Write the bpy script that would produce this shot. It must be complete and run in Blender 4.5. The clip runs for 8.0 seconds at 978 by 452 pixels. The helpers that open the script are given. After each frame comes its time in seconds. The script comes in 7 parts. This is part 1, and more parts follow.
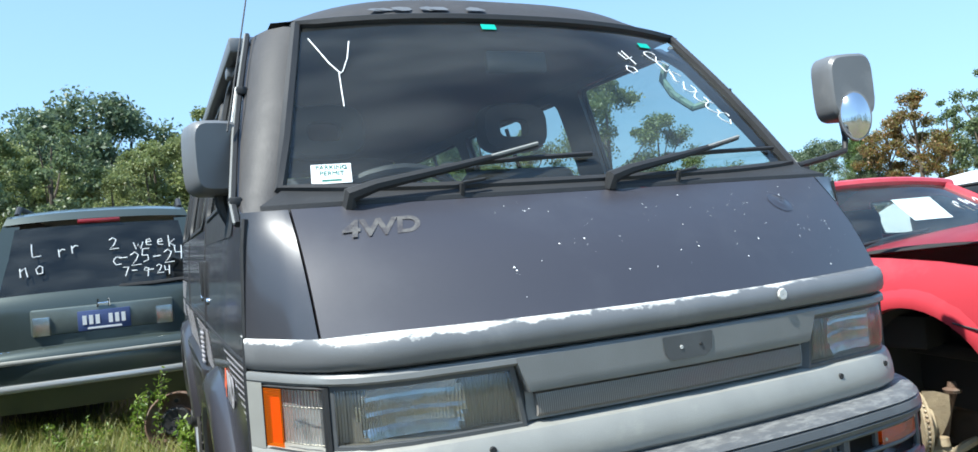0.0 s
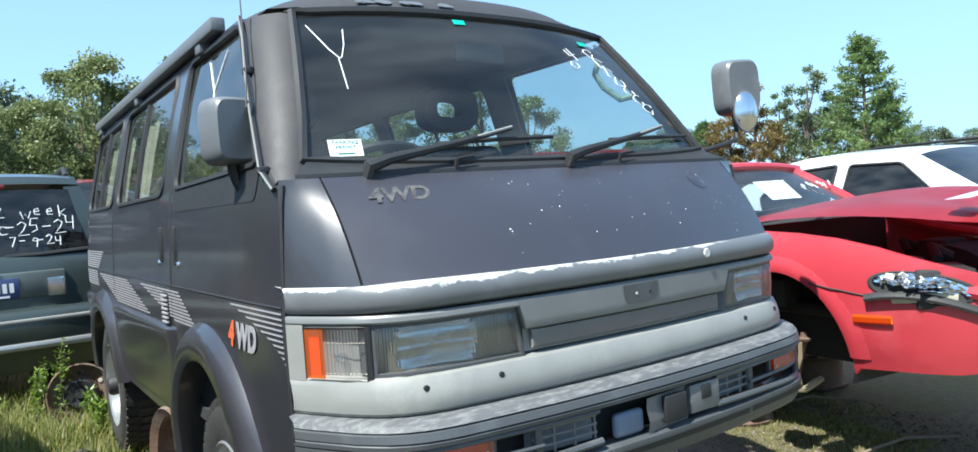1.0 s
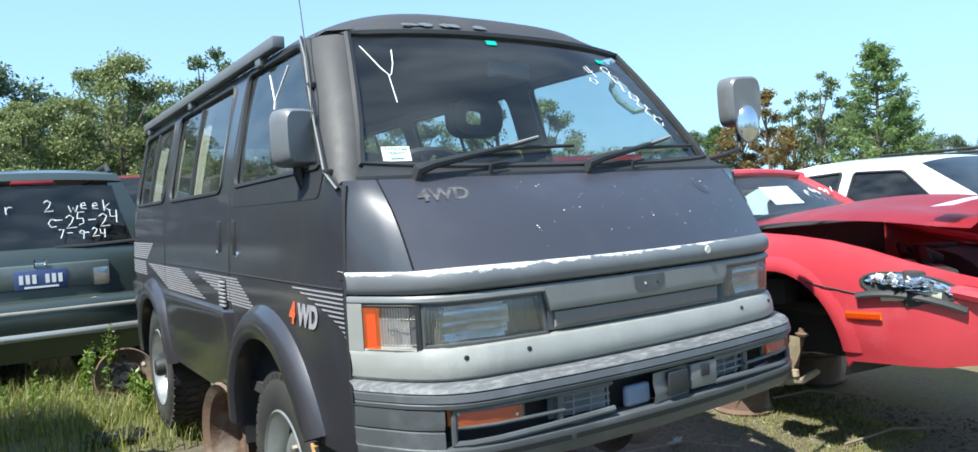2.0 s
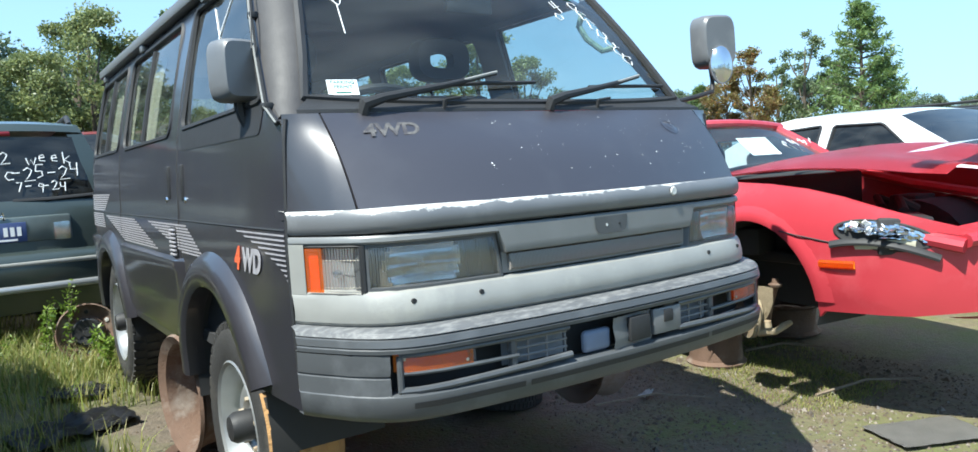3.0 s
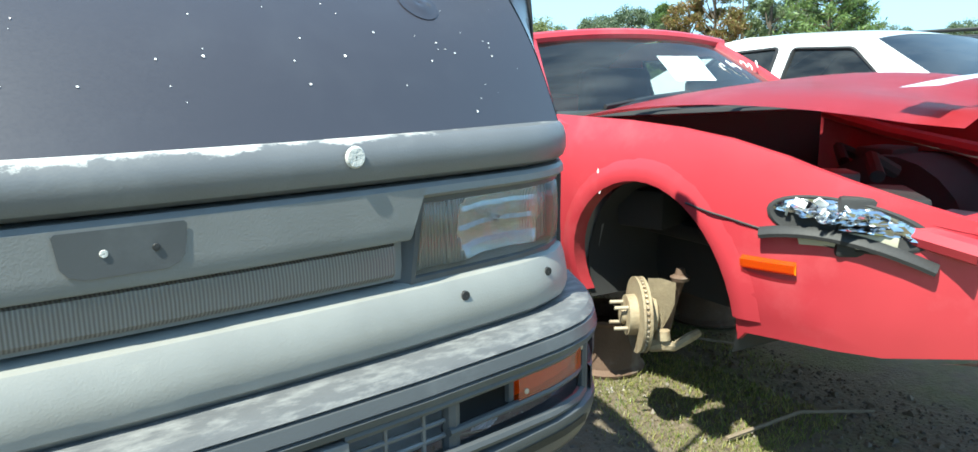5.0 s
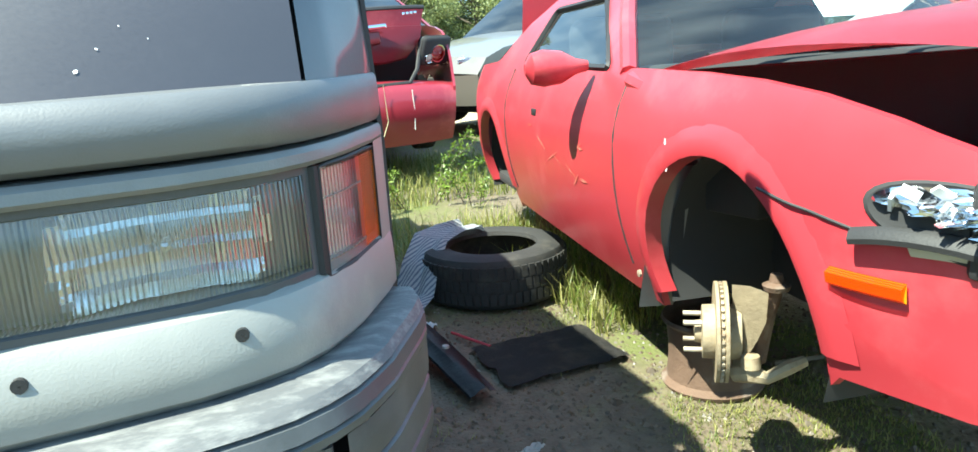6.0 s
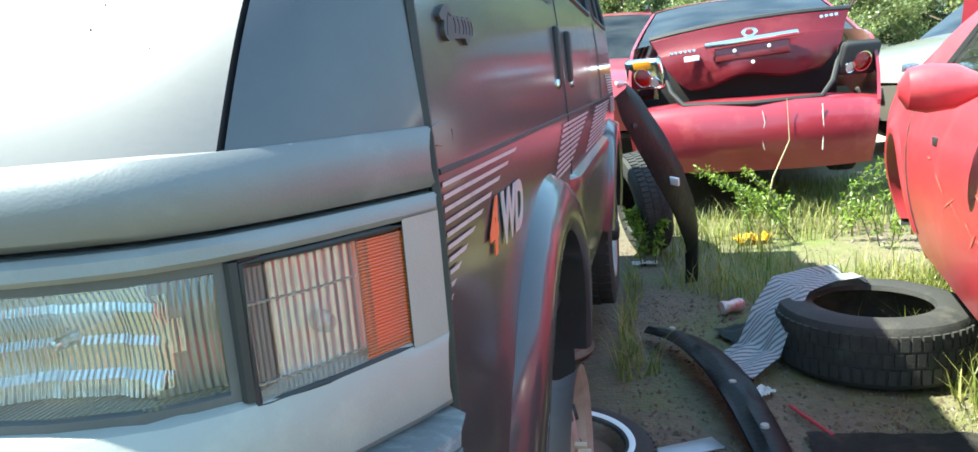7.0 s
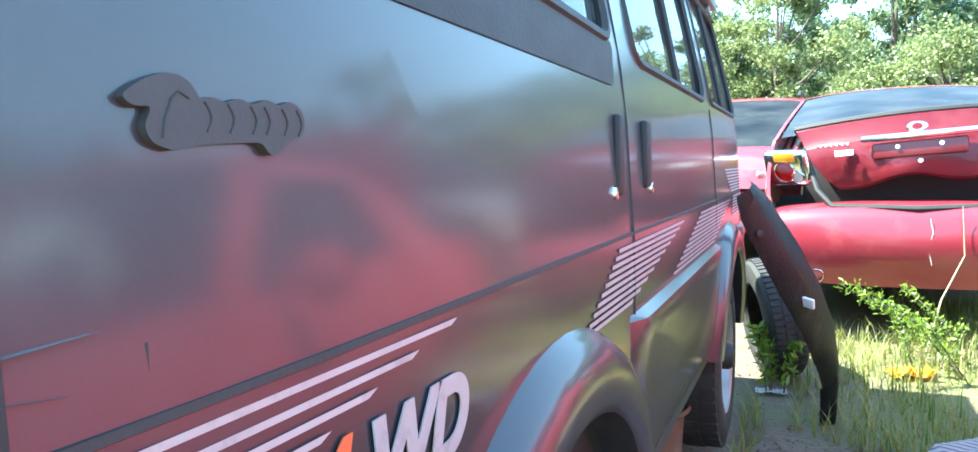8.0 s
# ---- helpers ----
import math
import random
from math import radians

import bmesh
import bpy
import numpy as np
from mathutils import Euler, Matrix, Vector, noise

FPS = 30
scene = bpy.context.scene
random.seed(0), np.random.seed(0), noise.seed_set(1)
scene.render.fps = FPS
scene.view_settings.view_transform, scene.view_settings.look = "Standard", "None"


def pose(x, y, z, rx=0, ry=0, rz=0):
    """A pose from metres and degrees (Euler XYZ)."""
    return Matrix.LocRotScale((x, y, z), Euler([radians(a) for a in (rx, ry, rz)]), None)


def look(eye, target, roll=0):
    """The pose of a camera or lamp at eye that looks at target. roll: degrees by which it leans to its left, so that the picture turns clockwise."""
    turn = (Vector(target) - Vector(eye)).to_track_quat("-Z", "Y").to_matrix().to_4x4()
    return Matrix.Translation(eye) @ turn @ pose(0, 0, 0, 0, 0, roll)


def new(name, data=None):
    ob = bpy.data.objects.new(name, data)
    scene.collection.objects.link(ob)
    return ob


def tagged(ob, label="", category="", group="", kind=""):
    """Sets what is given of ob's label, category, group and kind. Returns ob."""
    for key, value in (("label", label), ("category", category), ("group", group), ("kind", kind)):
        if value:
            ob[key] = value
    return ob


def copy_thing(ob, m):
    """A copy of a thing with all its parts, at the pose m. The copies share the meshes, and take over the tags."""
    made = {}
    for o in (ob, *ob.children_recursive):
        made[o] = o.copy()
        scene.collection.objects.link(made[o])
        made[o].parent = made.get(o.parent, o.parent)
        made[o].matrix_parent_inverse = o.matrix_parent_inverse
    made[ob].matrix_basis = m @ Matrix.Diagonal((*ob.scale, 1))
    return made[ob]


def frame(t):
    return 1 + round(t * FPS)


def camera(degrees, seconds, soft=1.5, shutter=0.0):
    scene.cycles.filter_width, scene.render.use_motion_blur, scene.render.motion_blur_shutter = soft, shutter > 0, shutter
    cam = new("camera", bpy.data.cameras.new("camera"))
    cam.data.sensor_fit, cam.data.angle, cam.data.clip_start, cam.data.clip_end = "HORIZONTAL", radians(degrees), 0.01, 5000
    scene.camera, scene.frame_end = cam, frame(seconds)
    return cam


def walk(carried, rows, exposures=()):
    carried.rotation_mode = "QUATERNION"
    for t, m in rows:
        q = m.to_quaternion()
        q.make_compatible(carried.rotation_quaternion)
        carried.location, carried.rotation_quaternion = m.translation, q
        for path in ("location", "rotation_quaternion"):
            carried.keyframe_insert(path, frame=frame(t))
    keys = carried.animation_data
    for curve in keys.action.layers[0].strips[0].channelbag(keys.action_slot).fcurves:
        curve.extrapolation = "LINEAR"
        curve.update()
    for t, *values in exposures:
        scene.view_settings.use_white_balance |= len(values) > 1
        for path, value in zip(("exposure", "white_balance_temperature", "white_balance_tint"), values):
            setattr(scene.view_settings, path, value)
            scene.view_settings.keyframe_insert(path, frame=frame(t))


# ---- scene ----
cam = camera(66.1, 8.0)
PATH = [
    (0, (-0.92, -1.084, 1.287), (-0.105, 0.742, 1.317), -4.9),
    (0.5, (-1.133, -1.186, 1.282), (-0.174, 0.569, 1.279), -3.1),
    (1, (-1.324, -1.204, 1.288), (-0.191, 0.443, 1.229), -4.2),
    (2.3, (-1.541, -1.439, 1.286), (-0.438, 0.228, 1.228), -3.2),
    (2.5, (-1.534, -1.438, 1.273), (-0.425, 0.224, 1.186), -3.4),
    (3, (-1.404, -1.369, 1.219), (-0.271, 0.272, 1.061), -3.4),
    (3.5, (-1.249, -1.188, 1.223), (-0.168, 0.469, 0.934), -2.1),
    (4, (-1.001, -1.027, 1.222), (-0.071, 0.725, 0.964), -4.7),
    (4.5, (-0.594, -0.8, 1.208), (0.531, 0.832, 0.942), -1.7),
    (4.8, (-0.313, -0.71, 1.209), (0.868, 0.863, 0.848), -1.6),
    (5, (-0.144, -0.674, 1.203), (1.049, 0.885, 0.821), -0.6),
    (5.2, (0.027, -0.677, 1.174), (1.176, 0.92, 0.815), -2.7),
    (6.3, (0.744, -0.462, 1.152), (1.077, 1.455, 0.688), -3.8),
    (6.5, (0.841, -0.418, 1.148), (0.901, 1.543, 0.761), -4.7),
    (7, (0.983, -0.282, 1.167), (0.543, 1.636, 0.809), -4.7),
    (7.5, (1.017, -0.02, 1.196), (0.517, 1.899, 0.931), -0.4),
    (8, (1.062, 0.211, 1.205), (0.278, 2.045, 1.058), -1.4),
]
EXPOSURE = [(0.0, 1.30, 6150, 4), (3.5, 1.42, 6200, 2), (5.2, 1.68, 6400, -4), (6.3, 2.30, 6450, -8), (7.0, 2.50, 6450, -9), (7.5, 2.74, 6300, -7), (8.0, 3.24, 6150, -6)]
walk(cam, [(t, look(eye, target, roll)) for t, eye, target, roll in PATH], EXPOSURE)

# ---- world and light ----
SUN = Vector((-0.62, -0.18, 1.0)).normalized()
world = bpy.data.worlds.new("sky")
scene.world = world
world.use_nodes = True
wn = world.node_tree.nodes
sky = wn.new("ShaderNodeTexSky")
sky.sky_type, sky.sun_disc = "NISHITA", False
sky.sun_elevation = math.asin(SUN.z)
sky.sun_rotation = math.atan2(SUN.x, SUN.y)
sky.air_density, sky.dust_density, sky.ozone_density = 1.0, 0.15, 1.6
wn["Background"].inputs[1].default_value = 0.15
wl = world.node_tree.links
# soften the glare towards the horizon
v1, v2, v3 = (wn.new("ShaderNodeVectorMath") for _ in range(3))
v1.operation, v2.operation, v3.operation = "MULTIPLY_ADD", "SCALE", "DIVIDE"
v1.inputs[1].default_value, v1.inputs[2].default_value = (0.72, 0.43, 0.28), (1, 1, 1)
v2.inputs[3].default_value = 1.65
wl.new(sky.outputs[0], v1.inputs[0])
wl.new(sky.outputs[0], v2.inputs[0])
wl.new(v2.outputs[0], v3.inputs[0])
wl.new(v1.outputs[0], v3.inputs[1])
wl.new(v3.outputs[0], wn["Background"].inputs[0])
sun = new("sun", bpy.data.lights.new("sun", "SUN"))
sun.data.energy, sun.data.angle, sun.data.color = 3.7, radians(0.6), (1.0, 0.95, 0.87)
sun.matrix_world = look(SUN * 50, (0, 0, 0))


# ---- materials ----
def mat(name, col, rough=0.5, metal=0.0, var=0.15, scale=12.0, bump=0.0, bscale=60.0, coat=0.0, coat_rough=0.1,
        second=None, sscale=3.0, samount=0.5, trans=0.0, alpha=1.0, stretch=(1, 1, 1), spec=0.5, rvar=0.15):
    """A principled surface with grain at one scale and stains of a second colour at another."""
    m = bpy.data.materials.new(name)
    m.use_nodes = True
    n, l = m.node_tree.nodes, m.node_tree.links
    b = n["Principled BSDF"]
    tc = n.new("ShaderNodeTexCoord")
    mp = n.new("ShaderNodeMapping")
    mp.inputs["Scale"].default_value = stretch
    l.new(tc.outputs["Object"], mp.inputs[0])
    n1 = n.new("ShaderNodeTexNoise")
    n1.inputs["Scale"].default_value, n1.inputs["Detail"].default_value = scale, 5
    l.new(mp.outputs[0], n1.inputs[0])
    mix = n.new("ShaderNodeMix")
    mix.data_type = "RGBA"
    mix.inputs[6].default_value = (*[c * (1 - var) for c in col], 1)
    mix.inputs[7].default_value = (*[min(1, c * (1 + var)) for c in col], 1)
    l.new(n1.outputs[0], mix.inputs[0])
    out = mix.outputs[2]
    if second:
        n2 = n.new("ShaderNodeTexNoise")
        n2.inputs["Scale"].default_value, n2.inputs["Detail"].default_value = sscale, 8
        n2.inputs["Roughness"].default_value = 0.65
        l.new(mp.outputs[0], n2.inputs[0])
        r = n.new("ShaderNodeMapRange")
        r.inputs[1].default_value, r.inputs[2].default_value = 1 - samount - 0.08, 1 - samount + 0.12
        l.new(n2.outputs[0], r.inputs[0])
        mx = n.new("ShaderNodeMix")
        mx.data_type = "RGBA"
        l.new(r.outputs[0], mx.inputs[0])
        l.new(out, mx.inputs[6])
        mx.inputs[7].default_value = (*second, 1)
        out = mx.outputs[2]
    l.new(out, b.inputs["Base Color"])
    rr = n.new("ShaderNodeMapRange")
    rr.inputs[3].default_value, rr.inputs[4].default_value = max(0, rough - rvar * rough), min(1, rough + rvar * rough)
    l.new(n1.outputs[0], rr.inputs[0])
    l.new(rr.outputs[0], b.inputs["Roughness"])
    b.inputs["Metallic"].default_value = metal
    b.inputs["Coat Weight"].default_value, b.inputs["Coat Roughness"].default_value = coat, coat_rough
    b.inputs["Transmission Weight"].default_value, b.inputs["Alpha"].default_value = trans, alpha
    b.inputs["Specular IOR Level"].default_value = spec
    if bump:
        n3 = n.new("ShaderNodeTexNoise")
        n3.inputs["Scale"].default_value, n3.inputs["Detail"].default_value = bscale, 6
        l.new(mp.outputs[0], n3.inputs[0])
        bp = n.new("ShaderNodeBump")
        bp.inputs["Strength"].default_value, bp.inputs["Distance"].default_value = bump, 0.01
        l.new(n3.outputs[0], bp.inputs["Height"])
        l.new(bp.outputs[0], b.inputs["Normal"])
    return m


def glass(name, tint=(0.75, 0.85, 0.82), clear=0.85, rough=0.02):
    """A thin pane: mostly see-through, with a Fresnel gloss."""
    m = bpy.data.materials.new(name)
    m.use_nodes = True
    n, l = m.node_tree.nodes, m.node_tree.links
    n.remove(n["Principled BSDF"])
    tr, gl, fr = n.new("ShaderNodeBsdfTransparent"), n.new("ShaderNodeBsdfGlossy"), n.new("ShaderNodeLayerWeight")
    tr.inputs[0].default_value = (*[c * clear for c in tint], 1)
    gl.inputs["Roughness"].default_value = rough
    fr.inputs[0].default_value = 0.5
    pw, ma = n.new("ShaderNodeMath"), n.new("ShaderNodeMath")
    pw.operation, ma.operation = "POWER", "MULTIPLY_ADD"
    pw.inputs[1].default_value = 4.2
    ma.inputs[1].default_value, ma.inputs[2].default_value = 0.90, 0.055
    l.new(fr.outputs["Facing"], pw.inputs[0])
    l.new(pw.outputs[0], ma.inputs[0])
    # patchy grey film: dirt, and reflected sky haze put in as diffuse colour
    df = n.new("ShaderNodeBsdfDiffuse")
    df.inputs[0].default_value = (0.5, 0.52, 0.5, 1)
    nz = n.new("ShaderNodeTexNoise")
    nz.inputs["Scale"].default_value, nz.inputs["Detail"].default_value = 4, 8
    mr = n.new("ShaderNodeMapRange")
    mr.inputs[1].default_value, mr.inputs[2].default_value, mr.inputs[3].default_value, mr.inputs[4].default_value = 0.35, 0.8, 0.01, 0.08
    l.new(nz.outputs[0], mr.inputs[0])
    mx = n.new("ShaderNodeMixShader")
    ms = n.new("ShaderNodeMixShader")
    l.new(ma.outputs[0], ms.inputs[0])
    l.new(tr.outputs[0], ms.inputs[1])
    l.new(gl.outputs[0], ms.inputs[2])
    l.new(mr.outputs[0], mx.inputs[0])
    l.new(ms.outputs[0], mx.inputs[1])
    l.new(df.outputs[0], mx.inputs[2])
    l.new(mx.outputs[0], n["Material Output"].inputs[0])
    return m


def lens_mat(name, col, clear, freq=330.0, axis=0, depth=0.40, haze=(0.008, 0.055)):
    """Ribbed lamp lens: tinted see-through plastic or glass with moulded flutes."""
    m = glass(name, col, clear, 0.08)
    n, l = m.node_tree.nodes, m.node_tree.links
    tc = n.new("ShaderNodeTexCoord")
    wv = n.new("ShaderNodeTexWave")
    wv.bands_direction = "XYZ"[axis]
    wv.inputs["Scale"].default_value = freq / 4
    wv.inputs["Distortion"].default_value = 0.3
    l.new(tc.outputs["Object"], wv.inputs[0])
    bp = n.new("ShaderNodeBump")
    bp.inputs["Strength"].default_value, bp.inputs["Distance"].default_value = depth, 0.004
    l.new(wv.outputs["Fac"], bp.inputs["Height"])
    df = next(k for k in n if k.type == "BSDF_DIFFUSE")
    df.inputs[0].default_value = (*[min(1, c * 0.9) for c in col], 1)
    gl = next(k for k in n if k.type == "BSDF_GLOSSY")
    next(k for k in n if k.type == "MATH" and k.operation == "MULTIPLY_ADD").inputs[2].default_value = 0.11
    l.new(bp.outputs[0], gl.inputs["Normal"])
    l.new(bp.outputs[0], df.inputs["Normal"])
    mr = next(k for k in n if k.type == "MAP_RANGE")
    l.new(wv.outputs["Fac"], mr.inputs[0])
    mr.inputs[1].default_value, mr.inputs[2].default_value = 0.0, 1.0
    mr.inputs[3].default_value, mr.inputs[4].default_value = haze
    return m


def fluted(m, depth, scale=75.0):
    """Moulded upright flutes on a surface."""
    n, l = m.node_tree.nodes, m.node_tree.links
    tc, wv, bp = n.new("ShaderNodeTexCoord"), n.new("ShaderNodeTexWave"), n.new("ShaderNodeBump")
    wv.inputs["Scale"].default_value, wv.inputs["Distortion"].default_value = scale, 0.6
    bp.inputs["Strength"].default_value, bp.inputs["Distance"].default_value = depth, 0.004
    l.new(tc.outputs["Object"], wv.inputs[0])
    l.new(wv.outputs["Fac"], bp.inputs["Height"])
    l.new(bp.outputs[0], n["Principled BSDF"].inputs["Normal"])
    return m


M = {}
M["paint"] = mat("van_dark_paint", (0.046, 0.045, 0.052), 0.42, 0.2, 0.12, 300, spec=0.8, coat=0.55, coat_rough=0.08, second=(0.058, 0.057, 0.063), sscale=5, samount=0.42)
M["side"] = mat("van_side_paint", (0.038, 0.036, 0.043), 0.42, 0.2, 0.12, 300, coat=0.75, coat_rough=0.125, second=(0.048, 0.046, 0.052), sscale=5, samount=0.42)
M["hood"] = mat("van_hood_paint", (0.040, 0.036, 0.044), 0.45, 0.2, 0.12, 300, spec=0.9, coat=0.55, coat_rough=0.36, second=(0.052, 0.049, 0.057), sscale=4, samount=0.42)
M["trimmid"] = mat("mid_grey_plastic", (0.185, 0.188, 0.185), 0.43, 0, 0.14, 14, 0.08, 400, second=(0.24, 0.24, 0.23), sscale=5, samount=0.36, spec=0.9)
M["trim"] = mat("grey_plastic_trim", (0.275, 0.272, 0.250), 0.43, 0, 0.14, 14, 0.08, 400, second=(0.38, 0.368, 0.32), sscale=5, samount=0.38, spec=0.9)
M["trimdark"] = mat("dark_grey_plastic", (0.135, 0.138, 0.142), 0.42, 0, 0.14, 14, 0.06, 400, second=(0.19, 0.192, 0.19), sscale=7, samount=0.36, spec=0.9)
M["worn"] = mat("worn_bumper_top", (0.115, 0.117, 0.12), 0.6, 0, 0.15, 30, 0.15, 200, second=(0.215, 0.215, 0.208), sscale=60, samount=0.46, stretch=(0.4, 1, 1.6))
M["bumper"] = mat("dark_bumper_plastic", (0.078, 0.082, 0.086), 0.38, 0, 0.15, 9, 0.05, 400, second=(0.125, 0.13, 0.135), sscale=6, samount=0.4)
M["lamptan"] = fluted(mat("lamp_housing", (0.25, 0.235, 0.195), 0.3, 0.55, 0.1, 30), 0.5, 60)
M["flake"] = mat("flaking_white_primer", (0.62, 0.61, 0.57), 0.8, 0, 0.15, 60, 0.3, 150)
M["dull"] = mat("weathered_dull_paint", (0.046, 0.043, 0.043), 0.60, 0, 0.18, 40, 0.08, 200, second=(0.062, 0.058, 0.057), sscale=6, samount=0.42)
M["black"] = mat("black_rubber", (0.024, 0.024, 0.025), 0.6, 0, 0.25, 20, 0.1, 200)
M["dark"] = mat("dark_interior", (0.034, 0.034, 0.035), 0.8, 0, 0.3, 8)
M["cloth"] = mat("seat_cloth", (0.05, 0.05, 0.055), 0.95, 0, 0.25, 40, 0.2, 300)
M["tyre"] = mat("tyre_rubber", (0.030, 0.029, 0.028), 0.8, 0, 0.25, 20, 0.25, 120, second=(0.085, 0.075, 0.06), sscale=5, samount=0.4)
M["rim"] = mat("steel_rim", (0.45, 0.46, 0.46), 0.4, 0.7, 0.15, 10, 0.05, 200, second=(0.20, 0.15, 0.10), sscale=6, samount=0.34)
M["rust"] = mat("rusty_steel", (0.16, 0.10, 0.07), 0.8, 0.2, 0.35, 14, 0.3, 80, second=(0.30, 0.26, 0.22), sscale=5, samount=0.4)
M["steel"] = mat("bare_steel", (0.48, 0.41, 0.31), 0.55, 0.25, 0.2, 18, 0.1, 120, second=(0.24, 0.15, 0.09), sscale=7, samount=0.42)
M["chrome"] = mat("chrome", (0.75, 0.76, 0.78), 0.12, 1.0, 0.04, 10)
M["refl"] = fluted(mat("lamp_reflector", (0.72, 0.72, 0.70), 0.16, 1.0, 0.08, 30), 0.7, 60)
M["cornerback"] = fluted(mat("white_reflector", (0.66, 0.66, 0.65), 0.25, 0.7, 0.05, 30), 0.5, 70)
M["amberback"] = mat("amber_backing", (0.85, 0.17, 0.02), 0.4)
M["dusty"] = mat("dusty_tan_steel", (0.36, 0.29, 0.19), 0.7, 0.1, 0.25, 30, 0.2, 90, second=(0.22, 0.13, 0.07), sscale=14, samount=0.4)
M["red"] = mat("faded_red_paint", (0.47, 0.040, 0.055), 0.40, 0, 0.10, 6, coat=0.4, coat_rough=0.22, second=(0.55, 0.09, 0.105), sscale=2.5, samount=0.4)
M["scrape"] = mat("scraped_paint", (0.48, 0.10, 0.075), 0.7, 0, 0.3, 60, second=(0.55, 0.22, 0.17), sscale=40, samount=0.45)
M["redmet"] = mat("dark_red_paint", (0.27, 0.024, 0.040), 0.34, 0.10, 0.08, 120, coat=0.8, coat_rough=0.10, second=(0.40, 0.075, 0.08), sscale=3, samount=0.38)
M["green"] = mat("grey_green_paint", (0.052, 0.068, 0.063), 0.35, 0.4, 0.1, 200, coat=0.7, coat_rough=0.12, second=(0.066, 0.082, 0.075), sscale=3, samount=0.36)
M["white"] = mat("white_car_paint", (0.78, 0.79, 0.79), 0.3, 0, 0.04, 10, coat=0.8, coat_rough=0.08, second=(0.66, 0.66, 0.64), sscale=2.5, samount=0.36)
M["silver"] = mat("silver_paint", (0.45, 0.46, 0.46), 0.34, 0.5, 0.06, 150, coat=0.7, coat_rough=0.1, second=(0.36, 0.36, 0.35), sscale=3, samount=0.36)
M["greige"] = mat("grey_brown_paint", (0.26, 0.24, 0.21), 0.36, 0.4, 0.08, 150, coat=0.7, coat_rough=0.1, second=(0.20, 0.18, 0.16), sscale=3, samount=0.36)
M["amber"] = lens_mat("amber_lens", (1.0, 0.22, 0.01), 0.80, 420, 2, 0.35, (0.15, 0.35))
M["clearlens"] = lens_mat("clear_ribbed_lens", (0.93, 0.95, 0.96), 0.92, 300, 0)
M["cornerlens"] = lens_mat("corner_ribbed_lens", (0.95, 0.95, 0.95), 0.92, 480, 0)
M["redlens"] = lens_mat("red_lens", (0.85, 0.02, 0.02), 0.8, 300, 2)
M["smoke"] = lens_mat("smoked_ribbed_lens", (0.42, 0.39, 0.36), 0.8, 300, 0, 0.35, (0.30, 0.62))
M["glass"] = glass("windscreen_glass", (0.82, 0.93, 0.92), 0.90)
M["sideglass"] = glass("side_glass", (0.80, 0.87, 0.86), 0.82)
M["darkglass"] = glass("dark_tinted_glass", (0.25, 0.28, 0.28), 0.35)
M["mark"] = mat("white_paint_marker", (0.85, 0.86, 0.86), 0.7, 0, 0.05, 50)
M["stripe"] = mat("silver_stripe_vinyl", (0.46, 0.44, 0.46), 0.45, 0.3, 0.1, 40, second=(0.30, 0.29, 0.31), sscale=30, samount=0.4)
M["orange"] = mat("orange_red_vinyl", (0.75, 0.13, 0.05), 0.5, 0, 0.1, 40)
M["sticker"] = mat("white_sticker", (0.80, 0.84, 0.84), 0.6, 0, 0.03, 50)
M["ink"] = mat("dark_green_ink", (0.03, 0.16, 0.12), 0.7, 0, 0.1, 50)
M["teal"] = mat("teal_sticker", (0.01, 0.42, 0.32), 0.6, 0, 0.1, 50)
M["blue"] = mat("number_plate_blue", (0.06, 0.09, 0.22), 0.5, 0, 0.1, 50)
M["curtain"] = mat("cream_curtain", (0.42, 0.42, 0.33), 0.95, 0, 0.2, 30, 0.2, 80)
M["mud"] = mat("dried_orange_mud", (0.42, 0.24, 0.10), 0.95, 0, 0.3, 18, 0.8, 60)


# ---- building helpers ----
def finish(bm, angle=32):
    bmesh.ops.recalc_face_normals(bm, faces=bm.faces)
    lim = radians(angle)
    for f in bm.faces:
        f.smooth = True
    for e in bm.edges:
        if len(e.link_faces) == 2:
            e.smooth = e.calc_face_angle(0) < lim


def part(name, bm, material, parent=None, label="", angle=32):
    """One bmesh as one mesh object, under its thing or part."""
    finish(bm, angle)
    me = bpy.data.meshes.new(name)
    bm.to_mesh(me)
    bm.free()
    for m in material if isinstance(material, (list, tuple)) else [material]:
        me.materials.append(m)
    ob = new(name, me)
    if parent:
        ob.parent = parent
    if label:
        ob["label"] = label
    return ob


def thing(name, label, category, m=None, group=""):
    e = new(name)
    e.empty_display_size = 0.1
    if m is not None:
        e.matrix_basis = m
    return tagged(e, label, category, group)


def box(bm, lo, hi, bevel=0.0, m=None, seg=2):
    r = bmesh.ops.create_cube(bm, size=1)["verts"]
    for v in r:
        v.co = Vector([lo[i] + (v.co[i] + 0.5) * (hi[i] - lo[i]) for i in range(3)])
    if bevel:
        es = list({e for v in r for e in v.link_edges})
        q = bmesh.ops.bevel(bm, geom=es, offset=bevel, segments=seg, affect="EDGES", profile=0.5)
        r = list({v for f in q["faces"] for v in f.verts} | {v for v in r if v.is_valid})
    if m is not None:
        bmesh.ops.transform(bm, matrix=m, verts=[v for v in r if v.is_valid])
    return bm


